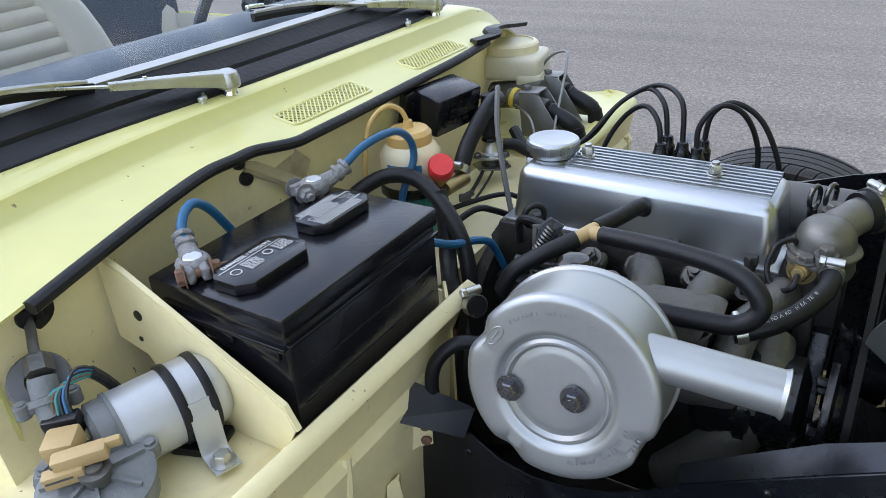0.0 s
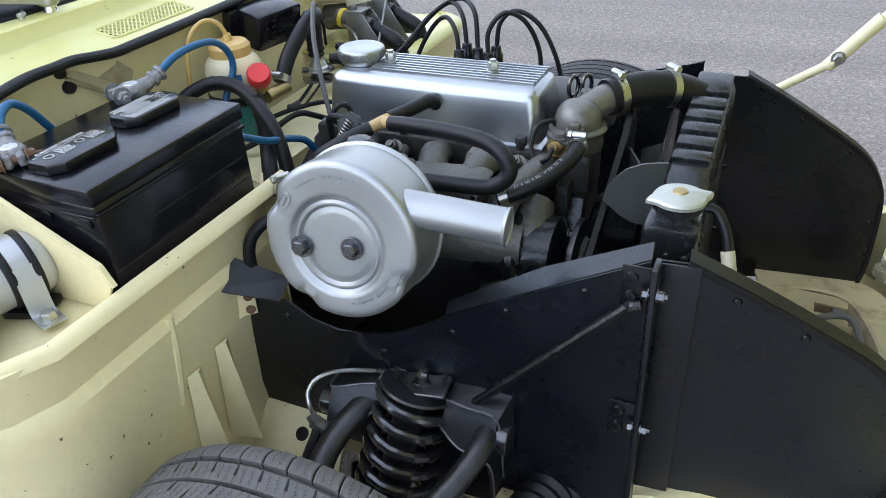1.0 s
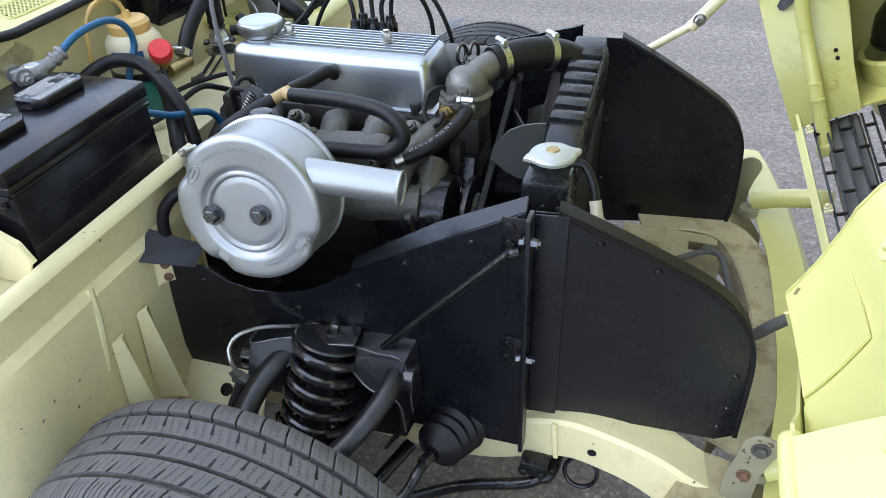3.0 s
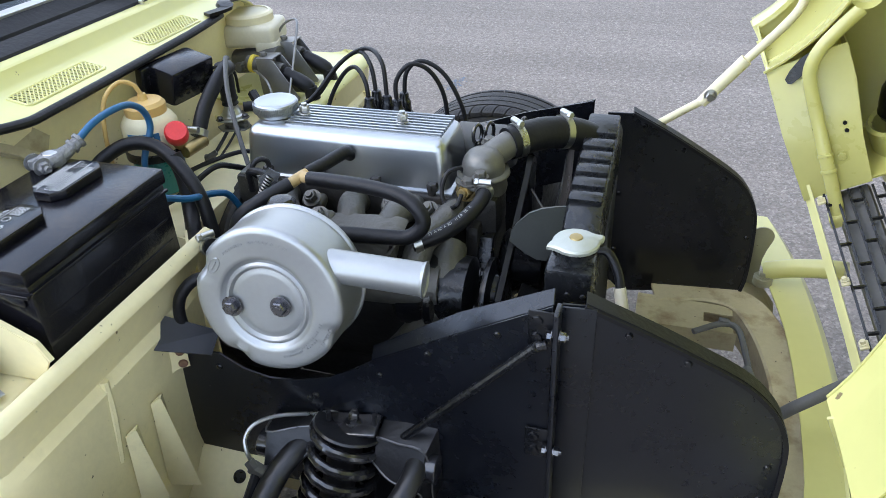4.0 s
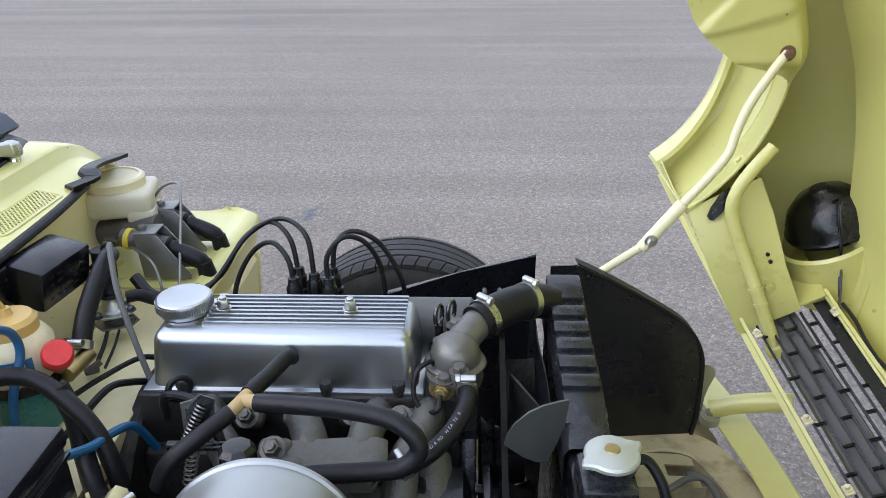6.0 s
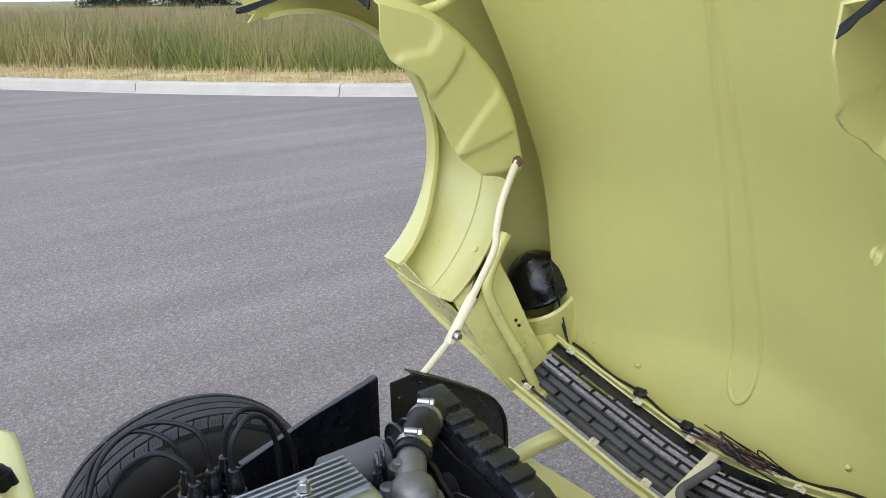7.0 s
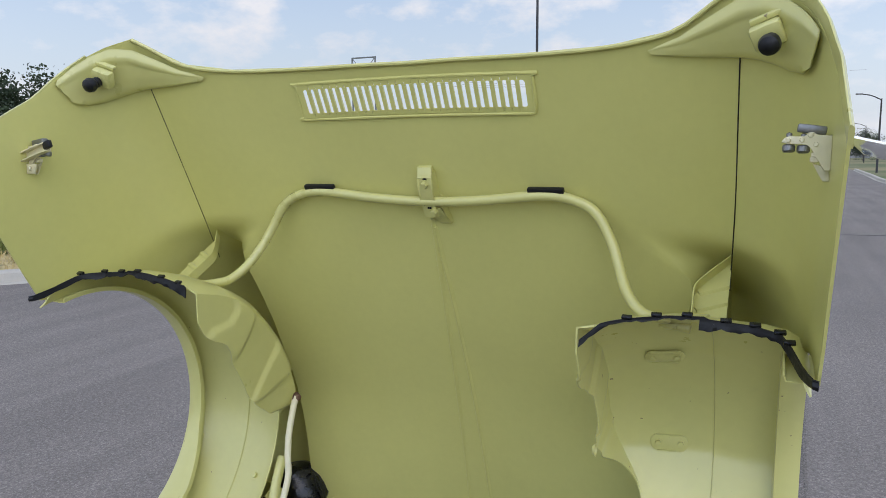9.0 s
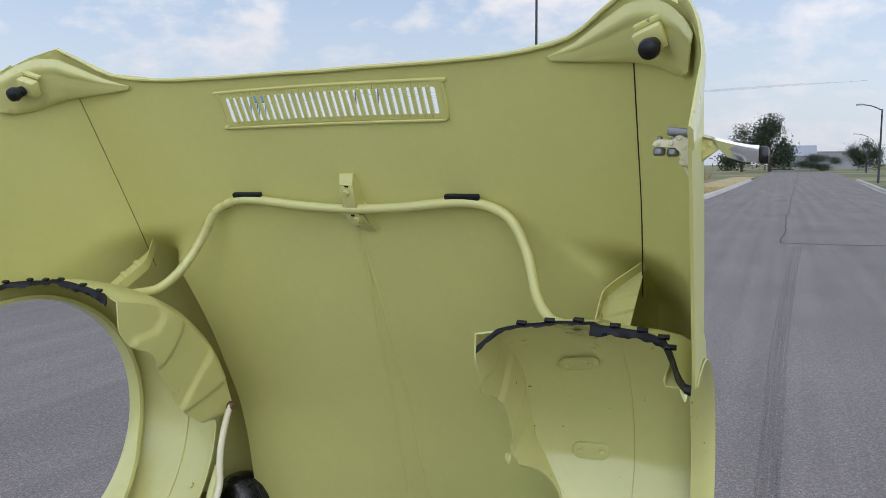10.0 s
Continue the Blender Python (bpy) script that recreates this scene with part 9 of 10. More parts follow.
for q in range(3):
    a = 2 * math.pi * q / 3 + 0.2
    d = gs_ * math.cos(a) + gt_ * math.sin(a)
    bm = B()
    cyl(bm, GC + d * 0.05 - GA * 0.004, GC + d * 0.05 + GA * 0.010, 0.0075, seg=14)
    cyl(bm, GC + d * 0.05 + GA * 0.010, GC + d * 0.05 + GA * 0.013, 0.005, seg=6)
    part("screw_lug", bm, M_GREY, mot)
bm = B()
lathe(bm, GC + GA * 0.008 + V(0.006, 0, 0), GA, [(0, 0), (0.011, 0), (0.0115, 0.014), (0.0135, 0.0145), (0.0135, 0.019), (0.008, 0.0195), (0.008, 0.023), (0, 0.0235)], 22)
part("gear_boss", bm, M_CAST, mot, "worn spindle boss")
bm = B()
tube(bm, [(-0.40, -0.694, 0.682), (-0.415, -0.690, 0.708), (-0.428, -0.684, 0.73), (-0.436, -0.679, 0.742)], 0.0125, 16, 3)
lathe(bm, (-0.425, -0.686, 0.722), (-0.4, 0.22, 0.75), [(0.012, 0), (0.017, 0.001), (0.017, 0.007), (0.012, 0.008)], 20)
part("gearbox_neck", bm, M_GREY, mot)
bm = B()
lathe(bm, V(-0.449, -0.676, 0.731), V(0.6, -0.35, 0.72), [(0.012, -0.002), (0.025, -0.003), (0.0275, 0.0), (0.0275, 0.003), (0.025, 0.0055), (0.012, 0.006)], 30)
part("neck_ring", bm, M_GREYWIRE, mot, "grey rubber ring round the neck")
for k in (-1, 1):
    bm = B()
    o = V(-0.425, -0.686, 0.722) + V(0.5, 0.85, 0).normalized() * (0.021 * k)
    box(bm, o - V(0.5, 0.85, 0).normalized() * (0.006 * k), (0.014, 0.009, 0.009), (0, 0, 60), 0.003)
    cyl(bm, o - V(0, 0, 0.006), o + V(0, 0, 0.008), 0.0068, seg=18)
    cyl(bm, o + V(0, 0, 0.008), o + V(0, 0, 0.0095), 0.004, seg=12)
    part("collar_lug", bm, M_GREY, mot, "screw lug of the neck collar")
bm = B()
box(bm, (-0.383, -0.704, 0.708), (0.029, 0.026, 0.02), (6, -6, 38), 0.003)
part("connector", bm, M_TAN, mot, "tan plastic plug")
bm = B()
box(bm, (-0.352, -0.708, 0.712), (0.045, 0.015, 0.014), (6, -6, 48), 0.003)
box(bm, (-0.342, -0.692, 0.716), (0.030, 0.007, 0.009), (6, -6, 48), 0.002)
part("connector", bm, M_TAN, mot, "tan plastic plug")
bm = B()
box(bm, (-0.358, -0.722, 0.700), (0.034, 0.012, 0.014), (6, -6, 48), 0.002)
part("connector_tab", bm, M_TAN, mot)
for o, w_ in (((-0.350, -0.7158, 0.713), 0.036), ((-0.356, -0.7283, 0.7005), 0.022)):
    bm = B()
    box(bm, o, (w_, 0.0012, 0.0024), (6, -6, 48))
    part("plug_slot", bm, M_CAST, mot, "dark moulded slot")
bm = B()
box(bm, (-0.404, -0.689, 0.710), (0.032, 0.014, 0.02), (6, -6, 38), 0.002)
part("plug_collar", bm, M_BLACK, mot)
for k, m_ in enumerate((M_TEAL, M_RUST, M_TEAL, M_BLACK, M_LABELBLUE, M_BLACK)):
    bm = B()
    o = (k - 2.5) * 0.0042
    tube(bm, [(-0.404 + o * 0.8, -0.689 + o * 0.6, 0.716), (-0.409 + o * 0.6, -0.683 + o * 0.4, 0.735), (-0.405, -0.670 + o * 0.4, 0.747 + o * 0.4), (-0.403, -0.652, 0.742 + o * 0.4), (-0.412, -0.636, 0.715 + o * 0.2), (-0.418, -0.625, 0.69)], 0.0017, 6, 5)
    part("wire", bm, m_, mot)
bm = B()
tube(bm, [(-0.404, -0.652, 0.742), (-0.411, -0.637, 0.718), (-0.418, -0.625, 0.69), (-0.41, -0.63, 0.66)], 0.0055, 10, 4)
part("wire_sleeve", bm, M_RUBBER, mot)
bm = B()
tube(bm, [(-0.40, -0.668, 0.70), (-0.405, -0.65, 0.70), (-0.40, -0.64, 0.68), (-0.39, -0.645, 0.665)], 0.006, 10, 4)
part("grey_lead", bm, M_GREYWIRE, mot)
bm = B()
hexnut(bm, (-0.437, -0.6785, 0.743), (-0.5, 0.3, 0.4), 0.0125, 0.018, False)
part("drive_nut", bm, M_CAST, mot, "dull plated union nut")
bm = B()
tube(bm, [(-0.445, -0.674, 0.750), (-0.458, -0.667, 0.760), (-0.470, -0.659, 0.769), (-0.488, -0.648, 0.786)], 0.0048, 14, 3)
part("drive_tube", bm, M_CAST, mot, "dull steel rack tube")
gro = thing("bulkhead_grommet", "dark rubber grommet where the drive tube passes the bulkhead", "grommet", (-0.48, -0.65, 0.78))
bm = B()
lathe(bm, (-0.4815, -0.652, 0.781), (0.9, -0.25, -0.2), [(0.005, -0.006), (0.022, -0.004), (0.024, 0.001), (0.013, 0.004), (0.011, 0.010), (0.005, 0.011)], 24)
part("ring", bm, M_RUBBER, gro)

# ---------------------------------------------------------------- bulkhead equipment
bot = thing("washer_bottle", "translucent washer bottle with amber cap and teal fluid", "washer bottle", (-0.43, -0.1, 0.63))
bm = B()
lathe(bm, (-0.43, -0.10, 0.70), (0, 0, 1), [(0.0, 0), (0.043, 0), (0.045, 0.01), (0.045, 0.05), (0.039, 0.06), (0.033, 0.066), (0, 0.066)], 32)
part("bottle", bm, M_AMBER, bot)
bm = B()
lathe(bm, (-0.43, -0.10, 0.632), (0, 0, 1), [(0, 0), (0.039, 0), (0.041, 0.006), (0.041, 0.066), (0, 0.066)], 32)
part("lower_bottle", bm, M_TEAL, bot, "teal fluid in the lower half")
bm = B()
lathe(bm, (-0.43, -0.10, 0.698), (0, 0, 1), [(0.041, -0.004), (0.048, -0.004), (0.048, 0.008), (0.044, 0.01)], 32)
part("holder_ring", bm, M_BLACK, bot)
bm = B()
lathe(bm, (-0.43, -0.10, 0.764), (0, 0, 1), [(0.03, 0), (0.033, 0.002), (0.033, 0.016), (0.028, 0.022), (0.008, 0.024), (0.006, 0.034), (0, 0.034)], 28)
part("cap", bm, M_AMBER_CAP, bot, "amber screw cap")
bm = B()
for q0, q1 in ((-12, 53), (73, 111)):
    rows = [[(-0.43 + 0.0463 * math.sin(radians(q)), -0.10 - 0.0463 * math.cos(radians(q)), z) for q in [q0 + (q1 - q0) * k / 8 for k in range(9)]] for z in (0.723, 0.745)]
    sheet(bm, rows, 0.0006)
label = part("label", bm, M_LABELBLUE, bot, "blue label band")
bm = B()
for q0 in (-5, 8, 21, 34, 79, 93):
    for z0, z1 in ((0.728, 0.740),):
        rows = [[(-0.43 + 0.0472 * math.sin(radians(q0 + d)), -0.10 - 0.0472 * math.cos(radians(q0 + d)), z) for d in (0, 4, 8)] for z in (z0, z1)]
        sheet(bm, rows, 0.0003)
part("print", bm, M_WHITE, label, "white printed bars")
tb = thing("washer_tube", "clear yellowed washer tube arching to the bulkhead", "tube", (-0.44, -0.13, 0.8))
bm = B()
tube(bm, [(-0.43, -0.10, 0.795), (-0.437, -0.107, 0.815), (-0.45, -0.125, 0.822), (-0.462, -0.15, 0.80), (-0.464, -0.165, 0.75), (-0.465, -0.17, 0.69), (-0.46, -0.20, 0.675), (-0.44, -0.26, 0.672)], 0.0036, 10, 6)
part("tube", bm, M_AMBER_CAP, tb)
rel = thing("control_box", "black plastic control box on the bulkhead", "control box", (-0.46, 0.03, 0.75))
bm = B()
box(bm, (-0.452, 0.035, 0.778), (0.062, 0.105, 0.062), (0, 12, -8), 0.006)
part("cover", bm, M_BATTERY, rel)
bm = B()
box(bm, (-0.482, 0.03, 0.775), (0.016, 0.125, 0.075), (0, 12, -8), 0.005)
part("base", bm, M_BLACK, rel)
bm = B()
fo = pose(-0.452, 0.035, 0.778, 0, 12, -8)
rr = random.Random(9)
for i in range(4):
    for k in range(5):
        if rr.random() < 0.75:
            o = fo @ V(0.0312, -0.035 + 0.017 * k, 0.018 - 0.011 * i)
            box(bm, o, (0.0008, rr.uniform(0.006, 0.013), 0.0035), (0, 12, -8))
part("moulded_bars", bm, M_RUBBER, rel)
hv = thing("heater_valve", "grey metal heater valve with a red plastic cap", "heater valve", (-0.40, 0.1, 0.65))
hc = V(-0.41, 0.105, 0)
bm = B()
plate(bm, [hc + V(a, b, 0.6555) for a, b in ((-0.03, -0.012), (-0.008, -0.03), (0.03, -0.014), (0.034, 0.006), (0.012, 0.028), (-0.02, 0.022))], (0, 0, 0.0035), 0.0008)
part("base_flange", bm, M_PIPE, hv, "bright pressed flange")
bm = B()
lathe(bm, hc + V(0, 0, 0.657), (0, 0, 1), [(0, 0), (0.017, 0), (0.018, 0.004), (0.0155, 0.006), (0.0155, 0.012), (0.019, 0.014), (0.019, 0.018), (0, 0.018)], 26)
box(bm, hc + V(0.022, -0.004, 0.665), (0.02, 0.012, 0.011), (0, 0, -15), 0.003)
part("chamber", bm, M_CAST, hv)
bm = B()
plate(bm, [hc + V(0.029 * math.cos(q) * (1 + 0.1 * math.cos(3 * q)), 0.029 * math.sin(q) * (1 + 0.1 * math.cos(3 * q)), 0.6745) for q in [2 * math.pi * k / 18 for k in range(18)]], (0, 0, 0.003), 0.0006)
lathe(bm, hc + V(0, 0, 0.6775), (0, 0, 1), [(0.0245, 0), (0.0235, 0.004), (0.019, 0.0065), (0.0165, 0.013), (0.0135, 0.018), (0.0135, 0.026), (0, 0.026)], 26)
part("diaphragm_cover", bm, M_STEEL, hv, "bright domed cover")
for q in (0.0, 2.1, 4.2):
    bm = B()
    hexnut(bm, hc + V(0.027 * math.cos(q), 0.027 * math.sin(q), 0.6775), (0, 0, 1), 0.0055, 0.006)
    part("cover_screw", bm, M_BOLT, hv)
bm = B()
lathe(bm, hc + V(0, 0, 0.700), (0, 0, 1), [(0.0125, 0), (0.016, 0.003), (0.0135, 0.008), (0.0165, 0.013), (0.0145, 0.02), (0.0155, 0.05), (0.014, 0.08), (0, 0.082)], 20)
part("rubber_sleeve", bm, M_RUBBER, hv)
bm = B()
tube(bm, [(-0.397, 0.125, 0.689), (-0.38, 0.135, 0.687), (-0.36, 0.142, 0.676), (-0.325, 0.148, 0.668)], 0.0098, 14, 5)
part("outlet_hose", bm, M_RUBBER, hv, "short black outlet hose")
for a_, b_, w_ in (((-0.415, 0.085, 0.654), (-0.398, 0.0, 0.641), 0.0032), ((-0.396, 0.082, 0.655), (-0.385, 0.004, 0.64), 0.0022)):
    bm = B()
    tube(bm, [a_, V(a_).lerp(V(b_), 0.5) + V(0.004, 0, 0.004), b_], w_, 8, 4)
    part("linkage_rod", bm, M_RUBBER, hv, "dark control rod")
bm = B()
box(bm, (-0.4, -0.004, 0.6425), (0.02, 0.012, 0.012), (0, 0, 30), 0.003)
cyl(bm, (-0.405, -0.01, 0.642), (-0.388, 0.002, 0.652), 0.005, seg=12)
part("trunnion", bm, M_CAST, hv)
bm = B()
o = V(-0.367, -0.118, 0.742)
n_ = V(0.45, -0.55, 0.7).normalized()
lathe(bm, o - n_ * 0.012, n_, [(0, 0), (0.017, 0), (0.0185, 0.004), (0.0185, 0.02), (0.016, 0.024), (0, 0.024)], 26)
part("red_cap", bm, M_RED, hv, "red plastic cap")
bm = B()
cyl(bm, o - n_ * 0.05, o - n_ * 0.01, 0.012, seg=14)
cyl(bm, (-0.375, -0.10, 0.70), (-0.37, -0.05, 0.70), 0.011, seg=14)
part("brass_union", bm, M_BRASS, hv)
hs = thing("heater_pipe_hose", "black hose sloping down to a clamped union", "hose", (-0.38, 0, 0.75))
bm = B()
tube(bm, [(-0.385, 0.085, 0.782), (-0.38, 0.06, 0.783), (-0.38, 0.02, 0.766), (-0.38, -0.02, 0.74), (-0.378, -0.052, 0.708)], 0.0128, 16, 6)
part("hose", bm, M_RUBBER, hs)
clamp_band(hs, (-0.378, -0.048, 0.712), (0, -0.6, -0.7), 0.0135)
hs = thing("bulkhead_hose", "thick black hose arching from behind the battery", "hose", (-0.38, -0.18, 0.7), "bulkhead hoses")
bm = B()
tube(bm, [(-0.46, -0.23, 0.70), (-0.45, -0.205, 0.725), (-0.42, -0.172, 0.742), (-0.375, -0.162, 0.738), (-0.325, -0.178, 0.712), (-0.29, -0.195, 0.675), (-0.27, -0.21, 0.61), (-0.265, -0.21, 0.55)], 0.0108, 16, 6)
part("hose", bm, M_RUBBER, hs)
hs = thing("bulkhead_hose", "thick black hose with steel clamp near the carburettor", "hose", (-0.3, -0.2, 0.65), "bulkhead hoses")
bm = B()
tube(bm, [(-0.345, -0.165, 0.73), (-0.33, -0.172, 0.69), (-0.315, -0.195, 0.645), (-0.285, -0.235, 0.63), (-0.245, -0.27, 0.642), (-0.215, -0.29, 0.655)], 0.0122, 16, 6)
part("hose", bm, M_RUBBER, hs)
clamp_band(hs, (-0.222, -0.286, 0.652), (0.8, -0.5, 0.3), 0.0128)
hs = thing("wing_hose", "black hose curling beside the air filter", "hose", (-0.22, -0.36, 0.6))
bm = B()
tube(bm, [(-0.19, -0.33, 0.635), (-0.215, -0.345, 0.635), (-0.235, -0.36, 0.61), (-0.238, -0.365, 0.57), (-0.225, -0.36, 0.53)], 0.0085, 14, 6)
part("hose", bm, M_RUBBER, hs)
cbl = thing("choke_cable", "thin dark cable hanging in a curve", "cable", (-0.3, -0.02, 0.7))
bm = B()
tube(bm, [(-0.38, 0.08, 0.80), (-0.365, 0.05, 0.805), (-0.345, 0.01, 0.76), (-0.315, -0.025, 0.69), (-0.28, -0.055, 0.61), (-0.26, -0.07, 0.56)], 0.0042, 8, 6)
part("cable", bm, M_GREYWIRE, cbl)
lp = thing("wiring_loop", "black looped wire behind the carburettor", "wire", (-0.22, -0.15, 0.68))
bm = B()
tube(bm, [(-0.24, -0.13, 0.66), (-0.235, -0.135, 0.695), (-0.20, -0.145, 0.70), (-0.17, -0.165, 0.69), (-0.15, -0.19, 0.65), (-0.145, -0.21, 0.60)], 0.006, 10, 6)
part("wire", bm, M_RUBBER, lp)
bm = B()
tube(bm, [V(-0.222, -0.122, 0.698) + (V(0.72, 0.55, -0.1) * math.cos(q) + V(0.1, 0.25, 0.95) * math.sin(q)) * 0.0145 for q in [2 * math.pi * k / 24 for k in range(25)]], 0.0042, 10, 1)
part("coil", bm, M_RUBBER, lp)
lb = thing("linkage_bracket", "drilled steel bracket of the throttle linkage", "bracket", (-0.19, -0.16, 0.68))
bm = B()
plate(bm, [(-0.206, -0.160, 0.706), (-0.180, -0.145, 0.706), (-0.172, -0.143, 0.694), (-0.176, -0.150, 0.655), (-0.205, -0.166, 0.655)], (0.002, -0.0035, 0), 0.0006)
part("plate", bm, M_CAST, lb)
bm = B()
cyl(bm, (-0.1935, -0.1572, 0.696), (-0.1925, -0.1590, 0.696), 0.0038, seg=16)
part("hole", bm, M_BLACK, lb, "dark drilled hole")
spg = thing("throttle_spring", "steel return spring on the carburettor linkage", "spring", (-0.19, -0.2, 0.64))
bm = B()
tube(bm, [V(-0.196, -0.198, 0.615).lerp(V(-0.179, -0.174, 0.702), k / 120) + V(math.cos(k * 0.785), 0.4 * math.sin(k * 0.785), math.sin(k * 0.785) * 0.6) * 0.0075 for k in range(121)], 0.0014, 5, 1)
part("coil", bm, M_CAST, spg)
for pts_, r_ in (([(-0.46, -0.12, 0.64), (-0.40, -0.11, 0.655), (-0.36, -0.06, 0.665), (-0.33, 0.0, 0.66), (-0.31, 0.03, 0.64)], 0.004), ([(-0.40, -0.20, 0.635), (-0.36, -0.16, 0.65), (-0.335, -0.09, 0.67), (-0.32, -0.05, 0.655), (-0.30, 0.0, 0.62)], 0.005), ([(-0.46, 0.10, 0.75), (-0.44, 0.13, 0.765), (-0.42, 0.15, 0.75), (-0.43, 0.17, 0.70)], 0.003), ([(-0.47, 0.09, 0.735), (-0.43, 0.11, 0.75), (-0.40, 0.10, 0.79), (-0.385, 0.08, 0.80)], 0.003), ([(-0.30, 0.12, 0.66), (-0.33, 0.14, 0.675), (-0.37, 0.15, 0.68), (-0.40, 0.17, 0.70)], 0.010)):
    w_ = thing("wire", "dark wire run across the bulkhead", "wire", pts_[0], "bulkhead wires")
    bm = B()
    tube(bm, pts_, r_, 8, 6)
    part("sheath", bm, M_RUBBER, w_)
# brake and clutch master cylinders on the far shelf
mcy = thing("brake_reservoir", "yellowed translucent brake fluid reservoir with a broad cap", "fluid reservoir", (-0.5, 0.375, 0.69))
bm = B()
box(bm, (-0.495, 0.372, 0.758), (0.115, 0.105, 0.048), (0, 0, 12), 0.012, 3)
box(bm, (-0.455, 0.36, 0.735), (0.05, 0.07, 0.03), (0, 0, 12), 0.008)
part("tank", bm, M_MILK, mcy)
bm = B()
lathe(bm, (-0.508, 0.375, 0.780), (0, 0, 1), [(0.05, 0), (0.054, 0.002), (0.054, 0.016), (0.05, 0.02), (0.044, 0.021), (0.043, 0.0185), (0, 0.0185)], 40)
part("cap", bm, M_AMBER, mcy, "pale yellow screw cap")
bm = B()
cyl(bm, (-0.53, 0.34, 0.70), (-0.42, 0.335, 0.715), 0.026, seg=22)
for x in (-0.50, -0.455):
    cyl(bm, (x, 0.33, 0.70), (x + 0.005, 0.295, 0.705), 0.009, seg=12)
    hexnut(bm, (x + 0.004, 0.298, 0.705), (0, -1, 0), 0.011, 0.012, False)
part("cylinder", bm, M_CAST, mcy)
for yy, xo in ((0.265, 0.0), (0.375, -0.01)):
    pc = thing("clutch_cylinder", "steel bracket holding a cylinder with black rubber boot", "master cylinder", (-0.36 + xo, yy, 0.66), "master cylinders")
    bm = B()
    plate(bm, [(-0.428 + xo, yy - 0.02, 0.738), (-0.402 + xo, yy - 0.02, 0.744), (-0.388 + xo, yy - 0.02, 0.738), (-0.338 + xo, yy - 0.024, 0.666), (-0.34 + xo, yy - 0.024, 0.66), (-0.42 + xo, yy - 0.024, 0.662)], (0, 0.003, 0), 0.0008)
    plate(bm, [(-0.402 + xo, yy + 0.02, 0.744), (-0.388 + xo, yy + 0.02, 0.738), (-0.338 + xo, yy + 0.022, 0.666), (-0.34 + xo, yy + 0.022, 0.66), (-0.42 + xo, yy + 0.022, 0.662)], (0, 0.003, 0), 0.0008)
    plate(bm, [(-0.428 + xo, yy - 0.02, 0.739), (-0.39 + xo, yy - 0.02, 0.741), (-0.39 + xo, yy + 0.022, 0.741), (-0.428 + xo, yy + 0.022, 0.739)], (0, 0, 0.003), 0.0008)
    part("bracket", bm, M_PIPE, pc, "folded steel bracket")
    bm = B()
    cyl(bm, (-0.46 + xo, yy + 0.004, 0.725), (-0.38 + xo, yy, 0.712), 0.016, seg=18)
    hexnut(bm, (-0.42 + xo, yy, 0.738), (0, 0, 1), 0.008, 0.01)
    part("cylinder", bm, M_CAST, pc)
    bm = B()
    a0, a1 = V(-0.384 + xo, yy, 0.716), V(-0.318 + xo, yy - 0.002, 0.680)
    lathe(bm, a0, a1 - a0, [(0, 0), (0.012, 0), (0.014, 0.003), (0.0105, 0.008), (0.0135, 0.013), (0.0125, 0.022), (0.0145, 0.036), (0.0155, 0.055), (0.0145, 0.068), (0.010, 0.077), (0, 0.080)], 24)
    cyl(bm, (-0.322 + xo, yy - 0.002, 0.684), (-0.318 + xo, yy - 0.002, 0.658), 0.0135, 0.0155, seg=22)
    part("boot", bm, M_RUBBER, pc)
    if yy < 0.3:
        bm = B()
        lathe(bm, (-0.452, yy + 0.004, 0.724), (0.08, -0.004, -0.013), [(0.0165, 0), (0.0185, 0.001), (0.0185, 0.009), (0.0165, 0.01)], 20)
        part("yellow_band", bm, M_BAND, pc, "yellow band")
for pts_ in ([(-0.45, 0.37, 0.74), (-0.425, 0.375, 0.775), (-0.39, 0.365, 0.79), (-0.372, 0.33, 0.775), (-0.358, 0.26, 0.71), (-0.345, 0.20, 0.66)], [(-0.50, 0.295, 0.708), (-0.46, 0.27, 0.715), (-0.42, 0.24, 0.712), (-0.39, 0.215, 0.705), (-0.375, 0.20, 0.68), (-0.37, 0.19, 0.65)]):
    bp_ = thing("brake_pipe", "thin bent steel brake pipe", "pipe", pts_[0], "brake pipes")
    bm = B()
    tube(bm, pts_, 0.0026, 8, 6)
    part("pipe", bm, M_PIPE, bp_)
un = thing("brake_union", "dull alloy brake pipe union with hex fittings", "pipe union", (-0.322, 0.155, 0.64))
bm = B()
box(bm, (-0.322, 0.157, 0.658), (0.062, 0.032, 0.028), (0, 0, 25), 0.004)
part("block", bm, M_PIPE, un)
for p_, a_ in (((-0.318, 0.157, 0.667), (0, 0, 1)), ((-0.298, 0.166, 0.656), (0.9, 0.4, 0)), ((-0.346, 0.144, 0.656), (-0.9, -0.4, 0)), ((-0.335, 0.15, 0.667), (0, 0, 1)), ((-0.315, 0.142, 0.655), (0.4, -0.9, 0))):
    bm = B()
    hexnut(bm, V(p_) + V(0, 0, 0.004), a_, 0.0085, 0.014, False)
    part("fitting", bm, M_STEEL, un)
for o_ in (0.0, 0.012):
    bm = B()
    tube(bm, [(-0.31 + o_, 0.140, 0.655), (-0.306 + o_, 0.125, 0.64), (-0.303 + o_, 0.115, 0.60), (-0.305 + o_, 0.11, 0.54)], 0.0026, 8, 5)
    part("drop_pipe", bm, M_PIPE, un)
